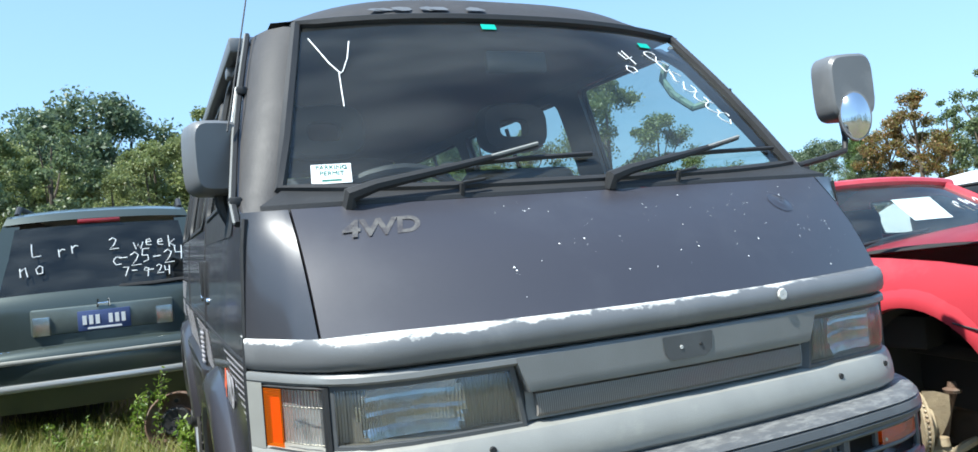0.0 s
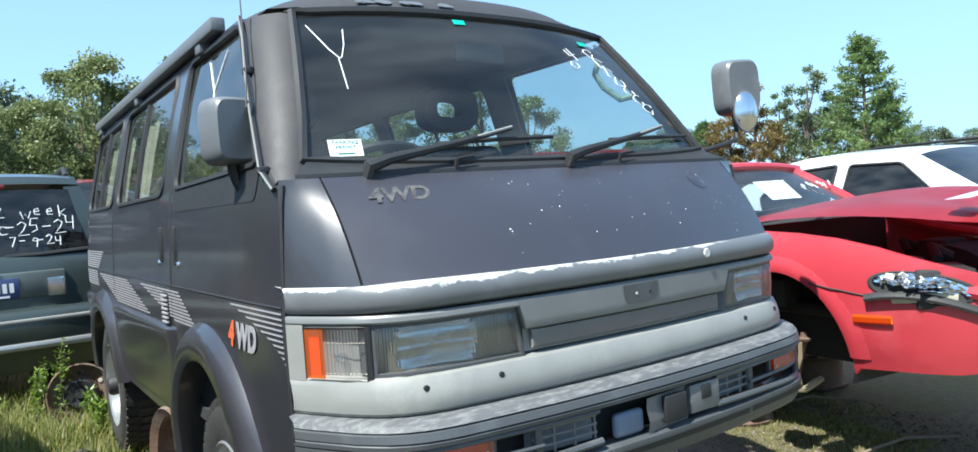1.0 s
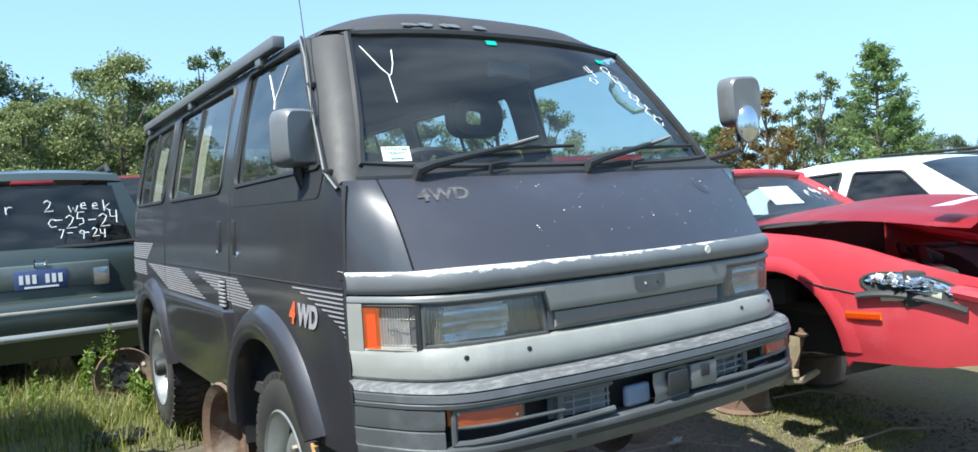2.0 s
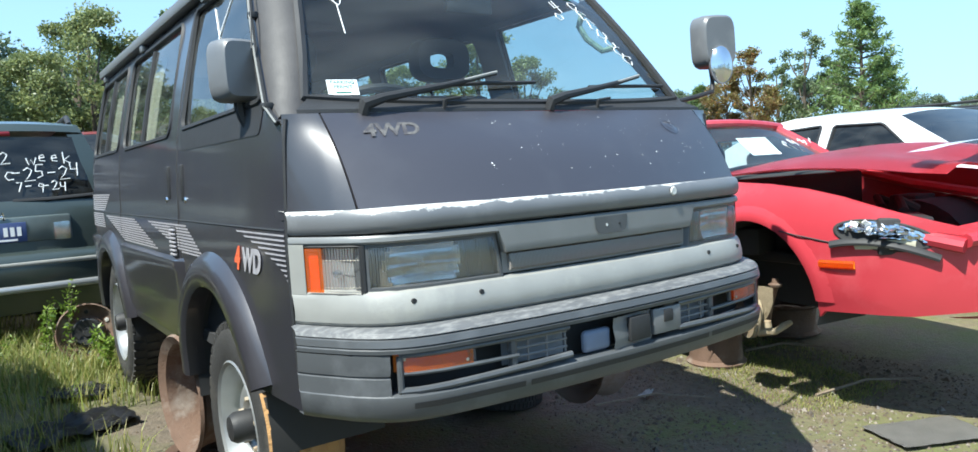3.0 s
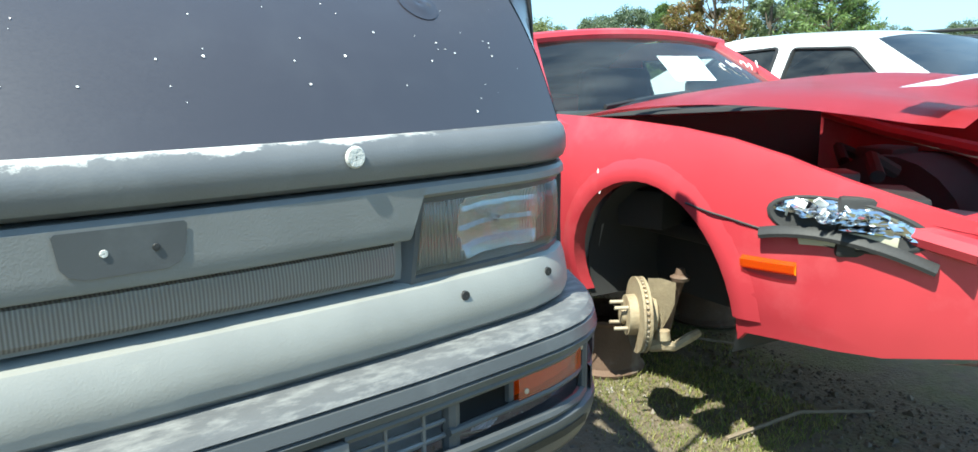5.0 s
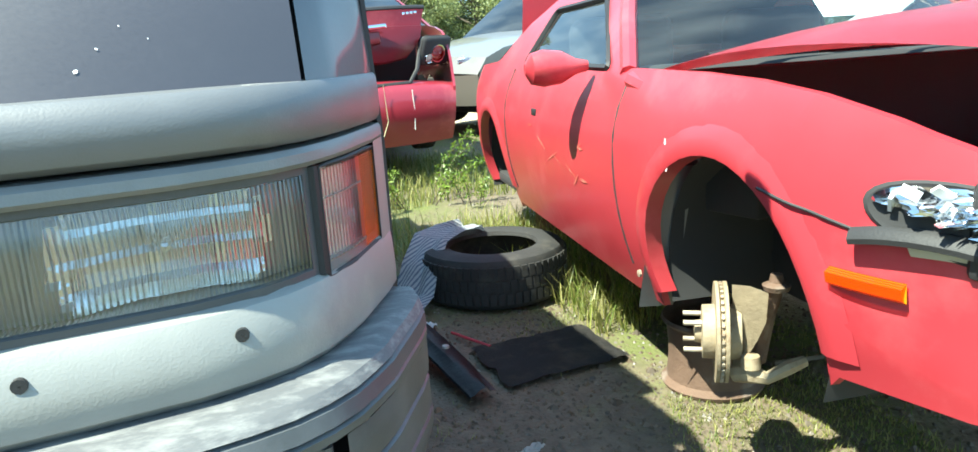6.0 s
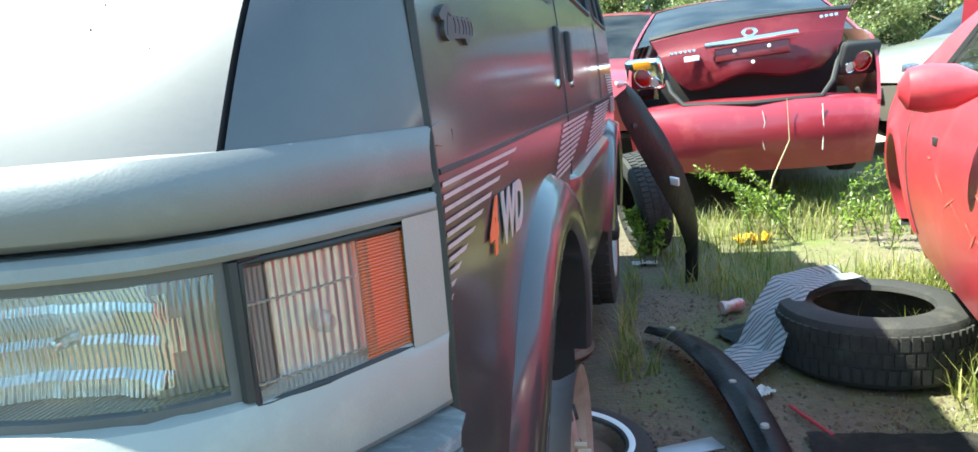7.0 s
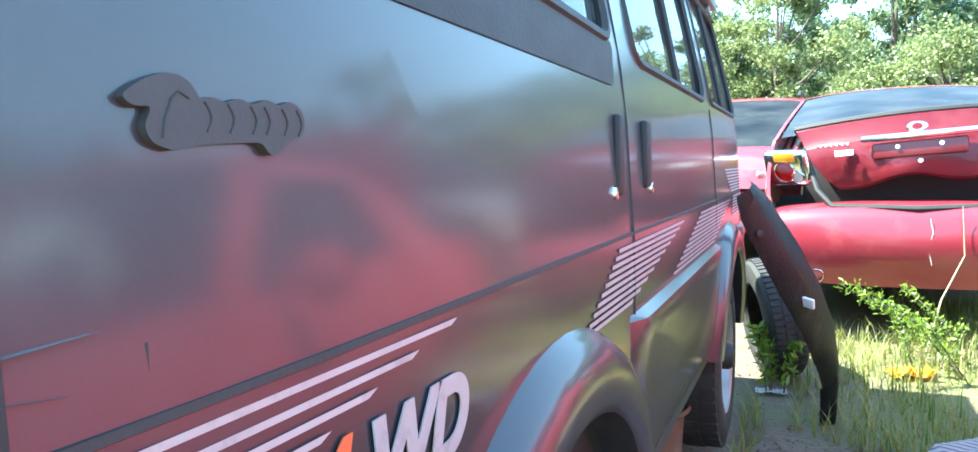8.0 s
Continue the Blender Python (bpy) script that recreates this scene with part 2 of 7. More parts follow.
def loft(bm, rows, close_u=False, close_v=False):
    """A skin through rows of equal numbers of points."""
    g = [[bm.verts.new(p) for p in row] for row in rows]
    nv, nu = len(g), len(g[0])
    for i in range(nv if close_v else nv - 1):
        for j in range(nu if close_u else nu - 1):
            a, b, c, d = g[i][j], g[i][(j + 1) % nu], g[(i + 1) % nv][(j + 1) % nu], g[(i + 1) % nv][j]
            try:
                bm.faces.new((a, b, c, d))
            except ValueError:
                pass
    return g


def cap(bm, ring):
    try:
        bm.faces.new(ring)
    except ValueError:
        pass


def tube(bm, pts, r, n=8, closed=False, flat=1.0, caps=True):
    """A round bar along points."""
    pts = [Vector(p) for p in pts]
    k = len(pts)
    rows = []
    up = None
    for i, p in enumerate(pts):
        a = pts[(i - 1) % k] if closed or i else p
        b = pts[(i + 1) % k] if closed or i < k - 1 else p
        d = (b - a).normalized()
        if up is None:
            up = d.orthogonal().normalized()
        up = (up - d * up.dot(d)).normalized()
        w = d.cross(up)
        rad = r[i] if isinstance(r, (list, tuple)) else r
        rows.append([p + (up * math.cos(2 * math.pi * j / n) + w * math.sin(2 * math.pi * j / n) * flat) * rad for j in range(n)])
    g = loft(bm, rows, close_u=True, close_v=closed)
    if caps and not closed:
        cap(bm, g[0]), cap(bm, g[-1])
    return bm


def lathe(bm, profile, m, n=32, caps=False):
    """Spin (radius, along) round the local x axis, then pose with m."""
    rows = [[m @ Vector((h, r * math.cos(2 * math.pi * j / n), r * math.sin(2 * math.pi * j / n))) for j in range(n)] for r, h in profile]
    g = loft(bm, rows, close_u=True)
    if caps:
        cap(bm, g[0]), cap(bm, g[-1])
    return g


def interp(tab, x):
    return float(np.interp(x, [a for a, b in tab], [b for a, b in tab]))


def sheet(outer, holes, place, ucuts=(), vcuts=(), thick=0.0, inward=None):
    """A panel from a flat outline with holes, cut into strips and laid by place(u, v) -> point."""
    bm = bmesh.new()
    es = []
    for loop in [outer, *holes]:
        vs = [bm.verts.new((u, v, 0)) for u, v in loop]
        for i in range(len(vs)):
            es.append(bm.edges.new((vs[i], vs[(i + 1) % len(vs)])))
    bmesh.ops.triangle_fill(bm, use_beauty=True, edges=es, normal=(0, 0, 1))
    for no, cuts in (((1, 0, 0), ucuts), ((0, 1, 0), vcuts)):
        for c in cuts:
            co = Vector(no) * c
            bmesh.ops.bisect_plane(bm, geom=bm.verts[:] + bm.edges[:] + bm.faces[:], plane_co=co, plane_no=no, dist=1e-5)
    for v in bm.verts:
        v.co = place(v.co.x, v.co.y)
    if thick:
        off = Vector(inward) * thick
        r = bmesh.ops.extrude_face_region(bm, geom=bm.faces[:])
        bmesh.ops.translate(bm, vec=off, verts=[x for x in r["geom"] if isinstance(x, bmesh.types.BMVert)])
    return bm


def rounded(pts, r=0.04, n=4):
    """A flat outline with its corners rounded."""
    out = []
    k = len(pts)
    for i in range(k):
        p, a, b = Vector(pts[i]), Vector(pts[i - 1]), Vector(pts[(i + 1) % k])
        da, db = (a - p), (b - p)
        q = min(r, da.length * 0.45, db.length * 0.45)
        s, e = p + da.normalized() * q, p + db.normalized() * q
        for j in range(n + 1):
            t = j / n
            out.append(tuple((1 - t) ** 2 * s + 2 * t * (1 - t) * p + t * t * e))
    return out


def text(name, body, size, material, m, parent, extrude=0.0006, label="", shear=0.0, bold=0.0):
    cu = bpy.data.curves.new(name, "FONT")
    cu.body, cu.size, cu.extrude, cu.shear, cu.offset = body, size, extrude, shear, bold
    cu.align_x, cu.align_y = "CENTER", "CENTER"
    tmp = bpy.data.objects.new(name, cu)
    me = bpy.data.meshes.new_from_object(tmp)
    bpy.data.objects.remove(tmp)
    me.materials.append(material)
    ob = new(name, me)
    ob.matrix_basis = m
    ob.parent = parent
    if label:
        ob["label"] = label
    return ob


def ground_z(x, y):
    rise = 0.034 * max(0.0, min(y, 14) - 0.6)
    left = max(0.0, min(1.0, (0.5 - x) / 1.2)) * max(0.0, min(1.0, y / 3.0)) * 0.06
    return rise + left


# ---- the van ----
van = thing("van", "dark grey four-wheel-drive van with faded grey trim, parked on grass", "van")
NOSE = [(0, 0), (.15, .003), (.3, .010), (.45, .024), (.55, .036), (.62, .058), (.67, .098), (.71, .150), (.74, .205), (.765, .25), (.782, .288)]
NOSE_S = [0.0]
for (xa, ya), (xb, yb) in zip(NOSE, NOSE[1:]):
    NOSE_S.append(NOSE_S[-1] + math.hypot(xb - xa, yb - ya))


def nose(s):
    """The front's plan curve by length along it from the middle; the sign is the side."""
    a = abs(s)
    return math.copysign(float(np.interp(a, NOSE_S, [p[0] for p in NOSE])), s), float(np.interp(a, NOSE_S, [p[1] for p in NOSE]))


def nose_at(x):
    """Length along the plan curve at a given x."""
    return math.copysign(float(np.interp(abs(x), [p[0] for p in NOSE], NOSE_S)), x)


SMAX = NOSE_S[-1]


def band(rows, s0=-SMAX, s1=SMAX, n=40, base=0.10, bm=None):
    """Skin that follows the nose: rows of (height, set back, widening)."""
    bm = bm or bmesh.new()
    ss = [s0 + (s1 - s0) * i / n for i in range(n + 1)]
    out = []
    for row in rows:
        z, off = row[0], row[1]
        wide = row[2] if len(row) > 2 else 1.0
        line = []
        for s in ss:
            x, y = nose(s)
            line.append((x * wide, base + y + off, z))
        out.append(line)
    loft(bm, out)
    return bm


# trim strip under the hood, ridge and grille panel, valance
strip = part("trim_strip", band([(1.140, .05), (1.138, .004), (1.132, -.004), (1.118, -.010), (1.100, -.010), (1.088, -.004), (1.082, .006), (1.080, .04)]), M["trimdark"], van, "dark grey plastic strip with flaking paint")
part("ridge", band([(1.078, .04), (1.077, .002), (1.072, -.004), (1.063, -.005), (1.058, .002), (1.056, .045)]), M["trimmid"], van, "faded grey ridge above the lamps")


def face(name, rows, material, label="", n=24):
    """A panel on the nose: rows of (height, set back, half width)."""
    bm = bmesh.new()
    out = []
    for z, off, half in rows:
        line = []
        for i in range(n + 1):
            x, y = nose(nose_at(half) * (-1 + 2 * i / n))
            line.append((x, .10 + y + off, z))
        out.append([(line[0][0], line[0][1] + .04, z), *line, (line[-1][0], line[-1][1] + .04, z)])
    loft(bm, out)
    return part(name, bm, material, van, label)


face("grille_panel", [(1.072, -.0052, .358), (1.055, -.0050, .352), (1.030, -.0046, .342), (1.014, -.0042, .336), (1.009, -.002, .334), (1.007, .003, .333), (1.005, .035, .333)], M["trimmid"], "faded grey grille panel")
face("lower_lens_strip", [(1.004, .020, .320), (1.001, .012, .318), (.985, .009, .317), (.966, .009, .316), (.960, .016, .316)], M["smoke"], "smoked ribbed plastic strip")
face("strip_surround", [(1.008, .022, .334), (.954, .022, .334)], M["trimmid"])
part("valance", band([(.950, .050), (.948, .012), (.943, .0), (.930, -.008), (.908, -.014), (.890, -.016), (.876, -.012), (.866, .0, .995), (.860, .05, .95)]), M["trim"], van, "faded grey plastic valance below the headlamps")
part("nose_backing", band([(1.13, .075), (.87, .075)], n=30), M["dark"], van)

# worn paint along the strip's upper edge
wm_ = strip.data.materials[0] = M["trimdark"].copy()
wm_.name = "worn_strip"
n_, l_ = wm_.node_tree.nodes, wm_.node_tree.links
b_ = n_["Principled BSDF"]
old = b_.inputs["Base Color"].links[0].from_socket
tc = n_.new("ShaderNodeTexCoord")
sp = n_.new("ShaderNodeSeparateXYZ")
l_.new(tc.outputs["Object"], sp.inputs[0])
mp = n_.new("ShaderNodeMapping")
mp.inputs["Scale"].default_value = (1, 1, 1.6)
l_.new(tc.outputs["Object"], mp.inputs[0])
nz = n_.new("ShaderNodeTexNoise")
nz.inputs["Scale"].default_value, nz.inputs["Detail"].default_value, nz.inputs["Roughness"].default_value = 9, 10, .72
l_.new(mp.outputs[0], nz.inputs[0])
zr = n_.new("ShaderNodeMapRange")
zr.inputs[1].default_value, zr.inputs[2].default_value, zr.inputs[3].default_value, zr.inputs[4].default_value = 1.108, 1.138, -.34, .14
l_.new(sp.outputs[2], zr.inputs[0])
xr = n_.new("ShaderNodeMapRange")
xr.inputs[1].default_value, xr.inputs[2].default_value, xr.inputs[3].default_value, xr.inputs[4].default_value = .30, .62, 0, -.22
l_.new(sp.outputs[0], xr.inputs[0])
ad = n_.new("ShaderNodeMath")
ad2 = n_.new("ShaderNodeMath")
l_.new(nz.outputs[0], ad.inputs[0])
l_.new(zr.outputs[0], ad.inputs[1])
l_.new(ad.outputs[0], ad2.inputs[0])
l_.new(xr.outputs[0], ad2.inputs[1])
th = n_.new("ShaderNodeMapRange")
th.inputs[1].default_value, th.inputs[2].default_value = .52, .61
l_.new(ad2.outputs[0], th.inputs[0])
mx = n_.new("ShaderNodeMix")
mx.data_type = "RGBA"
mx.inputs[7].default_value = (.66, .65, .61, 1)
l_.new(th.outputs[0], mx.inputs[0])
l_.new(old, mx.inputs[6])
l_.new(mx.outputs[2], b_.inputs["Base Color"])
bm = bmesh.new()
ex, ey = nose(nose_at(.255))
lathe(bm, [(0.001, -.003), (.011, -.003), (.013, 0)], pose(ex, .10 + ey - .0115, 1.118, 0, 0, 92), 20)
part("emblem_patch", bm, M["flake"], strip, "round patch of old glue")
# badge patch with two screw holes
bm = bmesh.new()
loft(bm, [[(x, .0938 + .0008 * (x / .06) ** 2, 1.046 + dz) for x in np.linspace(.005 - hw, .005 + hw, 10)] for dz, hw in ((.023, .057), (.020, .060), (-.010, .056), (-.018, .050), (-.023, .038))])
patch = part("badge_patch", bm, M["bumper"], van, "dark patch where a badge was")
for px, mm in ((-.013, "flake"), (.034, "black")):
    bm = bmesh.new()
    lathe(bm, [(0.0005, -.0012), (.0035, -.0010), (.004, .0)], pose(px, .0934, 1.046, 0, 0, 90), 10)
    part("screw_hole", bm, M[mm], patch)
for px in (-.585, -.415, .415, .585):
    bm = bmesh.new()
    qx, qy = nose(nose_at(px))
    lathe(bm, [(.0005, -.0024), (.0062, -.0024), (.0066, .003)], pose(qx, .10 + qy - .0108, .922, 0, 0, 90), 12)
    part("bolt_hole", bm, M["black"], van)


def at_nose(s, z, off):
    x, y = nose(s)
    return Vector((x, .10 + y + off, z))


def lamp_ring(sg, a_top, a_bot, b, zt, zb, off, n=10, grow=0.0):
    """Outline of a lamp on the nose: inner side slanted from a_top to a_bot, outer side at b."""
    a0, a1, e = a_top - grow, a_bot - grow, b + grow
    up = [at_nose(sg * (a0 + (e - a0) * i / n), zt + grow, off) for i in range(n + 1)]
    down = [at_nose(sg * (e + (a1 - e) * i / n), zb - grow, off) for i in range(n + 1)]
    return up + down


for sg in (-1, 1):
    s_top, s_bot, s_out = nose_at(.360), nose_at(.343), nose_at(.664)
    c_in, c_mid, c_out = nose_at(.677), nose_at(.734), nose_at(.760)
    zt, zb = 1.054, .950
    # dark surround that steps in to the lens
    bm = bmesh.new()
    loft(bm, [lamp_ring(sg, s_top, s_bot, s_out, zt, zb, o, 10, g) for g, o in ((.022, .030), (.008, .016), (.004, .010), (-.004, .010), (-.006, .016))], close_u=True)
    lamp = part("headlamp", bm, M["bumper"], van, "ribbed glass headlamp in a dark bezel")
    bm = bmesh.new()
    loft(bm, [lamp_ring(sg, s_top, s_bot, s_out, zt, zb, o, 10, -.004) for o in (.012, .040, .072)], close_u=True)
    part("housing_wall", bm, M["lamptan"], lamp)
    bm = bmesh.new()
    rows = []
    for k in range(9):
        t = k / 8
        z = zt - .004 - (zt - zb - .008) * t
        a = s_top + (s_bot - s_top) * t + .004
        rows.append([at_nose(sg * (a + (s_out - .004 - a) * i / 18), z, .013 - .007 * math.sin(math.pi * t) ** .6) for i in range(19)])
    loft(bm, rows)
    part("lens", bm, M["clearlens"], lamp, "clear ribbed glass lens").visible_shadow = False
    # stepped mirror: a deep bowl in the middle, flat wings beside it
    sm = (s_top + s_out) / 2 + .012
    zm = (zt + zb) / 2
    bm = bmesh.new()
    rows = []
    for k in range(15):
        t = k / 14
        z = zt - .005 - (zt - zb - .010) * t
        a = s_top + (s_bot - s_top) * t
        line = []
        for i in range(35):
            q = a + (s_out - a) * i / 34
            e = ((q - sm) / .088) ** 2 + ((z - zm) / .080) ** 2
            step = .006 * (int(i / 4) % 2) if e > 1 else .005 * (i % 6) / 6 + .004 * (k % 4) / 4
            line.append(at_nose(sg * q, z, .036 + step + .028 * max(0.0, 1 - e)))
        rows.append(line)
    loft(bm, rows)
    mid_ = at_nose(sg * sm, zm, 0)
    for f in bm.faces:
        c = f.calc_center_median()
        f.material_index = 1 if ((c.x - mid_.x) / .090) ** 2 + ((c.z - mid_.z) / .080) ** 2 < 1.05 else 0
    part("reflector", bm, [M["lamptan"], M["refl"]], lamp, "mirror bowl between tan wings", 20)
    bm = bmesh.new()
    c = at_nose(sg * sm, zm, .052)
    lathe(bm, [(.001, -.008), (.004, -.007), (.006, -.003), (.006, .02)], Matrix.Translation(c) @ pose(0, 0, 0, 0, 0, 90), 18)
    part("bulb_cap", bm, M["chrome"], lamp)
    # moulded blocks of the lens: two clear steps across the bowl
    for ds, dz, w_, h_ in ((-.048, .014, .030, .020), (.030, .016, .042, .016), (-.012, -.020, .050, .014)):
        bm = bmesh.new()
        loft(bm, [[at_nose(sg * (sm + ds + w_ * u), zm + dz + h_ * v, .012 + .004 * abs(v)) for u in np.linspace(-1, 1, 9)] for v in (-1, -.5, 0, .5, 1)])
        part("lens_block", bm, M["clearlens"], lamp).visible_shadow = False
    bm = bmesh.new()
    tube(bm, [at_nose(sg * (s_out + c_in) / 2, zt + .002, .010), at_nose(sg * (s_out + c_in) / 2, zb - .004, .010)], .006, 6)
    part("divider", bm, M["black"], lamp)
    # corner lamp
    corner = part("corner_lamp", band([(1.050, .040), (.944, .040)], sg * c_in, sg * c_out, 10), M["cornerback"], van, "corner lamp with clear and amber lens")
    for nm, a, b, mm in (("clear_lens", c_in, c_mid, "cornerlens"), ("amber_lens", c_mid + .001, c_out, "amber")):
        bm = bmesh.new()
        rows = [[at_nose(sg * (a + (b - a) * i / 6), 1.052 - .108 * t, .002 + (.012 if t in (0, 1) else 0)) for i in range(7)] for t in (0, .02, .25, .5, .75, .98, 1)]
        loft(bm, rows)
        part(nm, bm, M[mm], corner).visible_shadow = False
    bm = bmesh.new()
    loft(bm, [[at_nose(sg * (c_mid + .001 + (c_out - c_mid) * i / 4), z, .026) for i in range(5)] for z in (1.047, .947)])
    part("amber_backing", bm, M["amberback"], corner)
    bm = bmesh.new()
    c = at_nose(sg * (c_in + c_mid) / 2, .990, .022)
    lathe(bm, [(.001, -.012), (.008, -.010), (.010, .0), (.008, .014)], Matrix.Translation(c) @ pose(0, 0, 0, 0, 0, 90 + sg * 50), 12)
    part("bulb", bm, M["clearlens"], corner)
    for z in (.958, 1.022):
        bm = bmesh.new()
        tube(bm, [at_nose(sg * (c_in + .004 + (c_mid - c_in - .006) * i / 6), z, .0) for i in range(7)], .0012, 5)
        part("lens_rib", bm, M["lamptan"], corner)
    bm = bmesh.new()
    tube(bm, [at_nose(sg * (c_in + (c_out - c_in) * i / 8), zt, .004) for i in range(9)] + [at_nose(sg * (c_out - (c_out - c_in) * i / 8), zb - .008, .004) for i in range(9)], .0030, 6, closed=True)
    part("gasket", bm, M["black"], corner)
    bm = band([(1.060, -.003), (1.0, -.003), (.940, -.003)], sg * nose_at(.7615), sg * SMAX, 5)
    part("grille_end", bm, M["trim"], van)

# hood and front corner panels
HT = [(0, .362), (.2, .362), (.4, .364), (.55, .367), (.64, .371), (.69, .376), (.72, .382), (.745, .388), (.758, .392), (.768, .397)]
FC = nose_at(.674) / SMAX
NOSE_FC = nose(nose_at(.674))[1]
HT_S = [0.0]
for (xa, ya), (xb, yb) in zip(HT, HT[1:]):
    HT_S.append(HT_S[-1] + math.hypot(xb - xa, yb - ya))


def hood_pt(f, v, lift=0.0):
    """f: -1 to 1 across from seam to seam; v: 0 at the strip, 1 at the windscreen."""
    x0, y0 = nose(f * SMAX)
    a = abs(f)
    q = float(np.interp(a, [0, FC, 1], [0, .682, HT_S[-1]]))
    x1 = math.copysign(float(np.interp(q, HT_S, [p[0] for p in HT])), f)
    y1 = float(np.interp(q, HT_S, [p[1] for p in HT]))
    if a < FC:
        y0 = NOSE_FC * (abs(x0) / .674) ** 1.9
    y0 += .106
    swell = .020 * math.sin(math.pi * min(1, v)) * (1 - a ** 3)
    return Vector((x0 + (x1 - x0) * v, y0 + (y1 - y0) * v - swell - lift, 1.138 + (1.372 - 1.138) * v + swell * .7 + lift - (.018 * a ** 6) * (1 - v)))


for nm, a, b, mm, lab in (("hood_panel", -FC + .004, FC - .004, "hood", "dark grey panel with white paint chips"), ("corner_panel", -1, -FC - .004, "paint", ""), ("corner_panel", FC + .004, 1, "paint", "")):
    bm = bmesh.new()
    nu = 40 if "hood" in nm else 14
    rows = [[hood_pt(a + (b - a) * i / nu, v) for i in range(nu + 1)] for v in [k / 14 for k in range(15)]]
    rows = [[p + Vector((0, .03, -.004)) for p in rows[0]]] + rows + [[p + Vector((0, .03, -.01)) for p in rows[-1]]]
    if "hood" in nm:
        rows = [[r[0] + Vector((0, .02, -.01)), *r, r[-1] + Vector((0, .02, -.01))] for r in rows]
    loft(bm, rows)
    ob = part(nm, bm, M[mm], van, lab)
    if "hood" in nm:
        hood = ob
bm = bmesh.new()
loft(bm, [[hood_pt(f, v) + Vector((0, .018, -.01)) for f in np.linspace(-.99, .99, 30)] for v in (0, .5, 1)])
part("hood_backing", bm, M["black"], van)

# paint chips, dent and the ghost of old lettering
random.seed(11)
bm = bmesh.new()
for i in range(80):
    f, v = random.uniform(-.35, .72), random.uniform(.06, .92)
    c = hood_pt(f, v, .0008)
    r = random.choice((.0007, .0009, .0010, .0012, .0016, .0023))
    e1 = (hood_pt(f + .01, v, .0008) - c).normalized()
    e2 = (hood_pt(f, v + .02, .0008) - c).normalized()
    cap(bm, [bm.verts.new(c + (e1 * math.cos(k) + e2 * math.sin(k)) * r * random.uniform(.5, 1.3)) for k in np.linspace(0, 5.2, 6)])
part("paint_chips", bm, M["mark"], hood, "small white stone chips")["kind"] = "stuff"
bm = bmesh.new()
rows = []
for k in range(7):
    r = .036 * k / 6
    rows.append([hood_pt(.52 + math.cos(q) * r * 1.0, .70 + math.sin(q) * r * 3.0, .0008 + .0022 * math.exp(-((r - .010) / .012) ** 2)) for q in np.linspace(0, 2 * math.pi, 20, endpoint=False)])
loft(bm, rows, close_u=True)
part("dent", bm, mat("rubbed_paint", (0.046, 0.043, 0.052), 0.36, 0.3, 0.2, 60, coat=.7, coat_rough=.12), hood, "small dent with rubbed shiny paint")
c, e = hood_pt(-.585, .76, .0003), hood_pt(-.585, .9, .0003) - hood_pt(-.585, .65, .0003)
ey_ = e.normalized()
ex_ = (hood_pt(-.55, .8) - hood_pt(-.63, .8)).normalized()
ez_ = ex_.cross(ey_)
mm = Matrix((ex_, ey_, ez_)).transposed().to_4x4()
mm.translation = c + ez_ * .0006
text("faded_lettering", "4WD", .066, mat("faded_lettering", (0.12, 0.115, 0.11), 0.8, 0, 0.3, 90, second=(0.050, 0.047, 0.055), sscale=38, samount=0.50), mm, hood, .0002, label="ghost of removed lettering", shear=.2, bold=.002)

# bumper
GAP = .47


def bband(rows, x0, x1, n=30, bm=None):
    return band(rows, nose_at(x0) if abs(x0) < .782 else math.copysign(SMAX, x0), nose_at(x1) if abs(x1) < .782 else math.copysign(SMAX, x1), n, .055, bm)


bumper = part("bumper", bband([(.858, .10, .95), (.866, .045, .985), (.867, .02, 1.02), (.861, -.006, 1.022), (.851, -.016, 1.024)], -.8, .8, 48), M["worn"], van, "scuffed grey bumper with peeling top")
part("bumper_upper", bband([(.851, -.016, 1.024), (.848, -.011, 1.024), (.845, -.017, 1.026), (.830, -.022, 1.026), (.827, -.017, 1.026), (.824, -.022, 1.026), (.815, -.020, 1.026), (.812, .01, 1.02)], -.8, .8, 48), M["bumper"], bumper)
for sg in (-1, 1):
    part("bumper_corner", bband([(.812, -.016, 1.026), (.780, -.016, 1.026), (.764, -.012, 1.026), (.761, -.005, 1.024), (.757, -.013, 1.026), (.718, -.014, 1.026)], sg * .648, sg * .8, 12), M["bumper"], bumper)
part("spoiler", bband([(.722, .03), (.721, -.010, 1.026), (.716, -.019, 1.026), (.708, -.020, 1.026), (.690, -.017, 1.024), (.668, -.010, 1.018), (.656, -.002, 1.012), (.650, .012, 1.005), (.648, .06, 1.0)], -.8, .8, 48), M["bumper"], bumper, "dark grey lower lip")
part("bumper_backing", bband([(.81, .06), (.715, .06)], -.70, .70, 30), M["dark"], bumper)
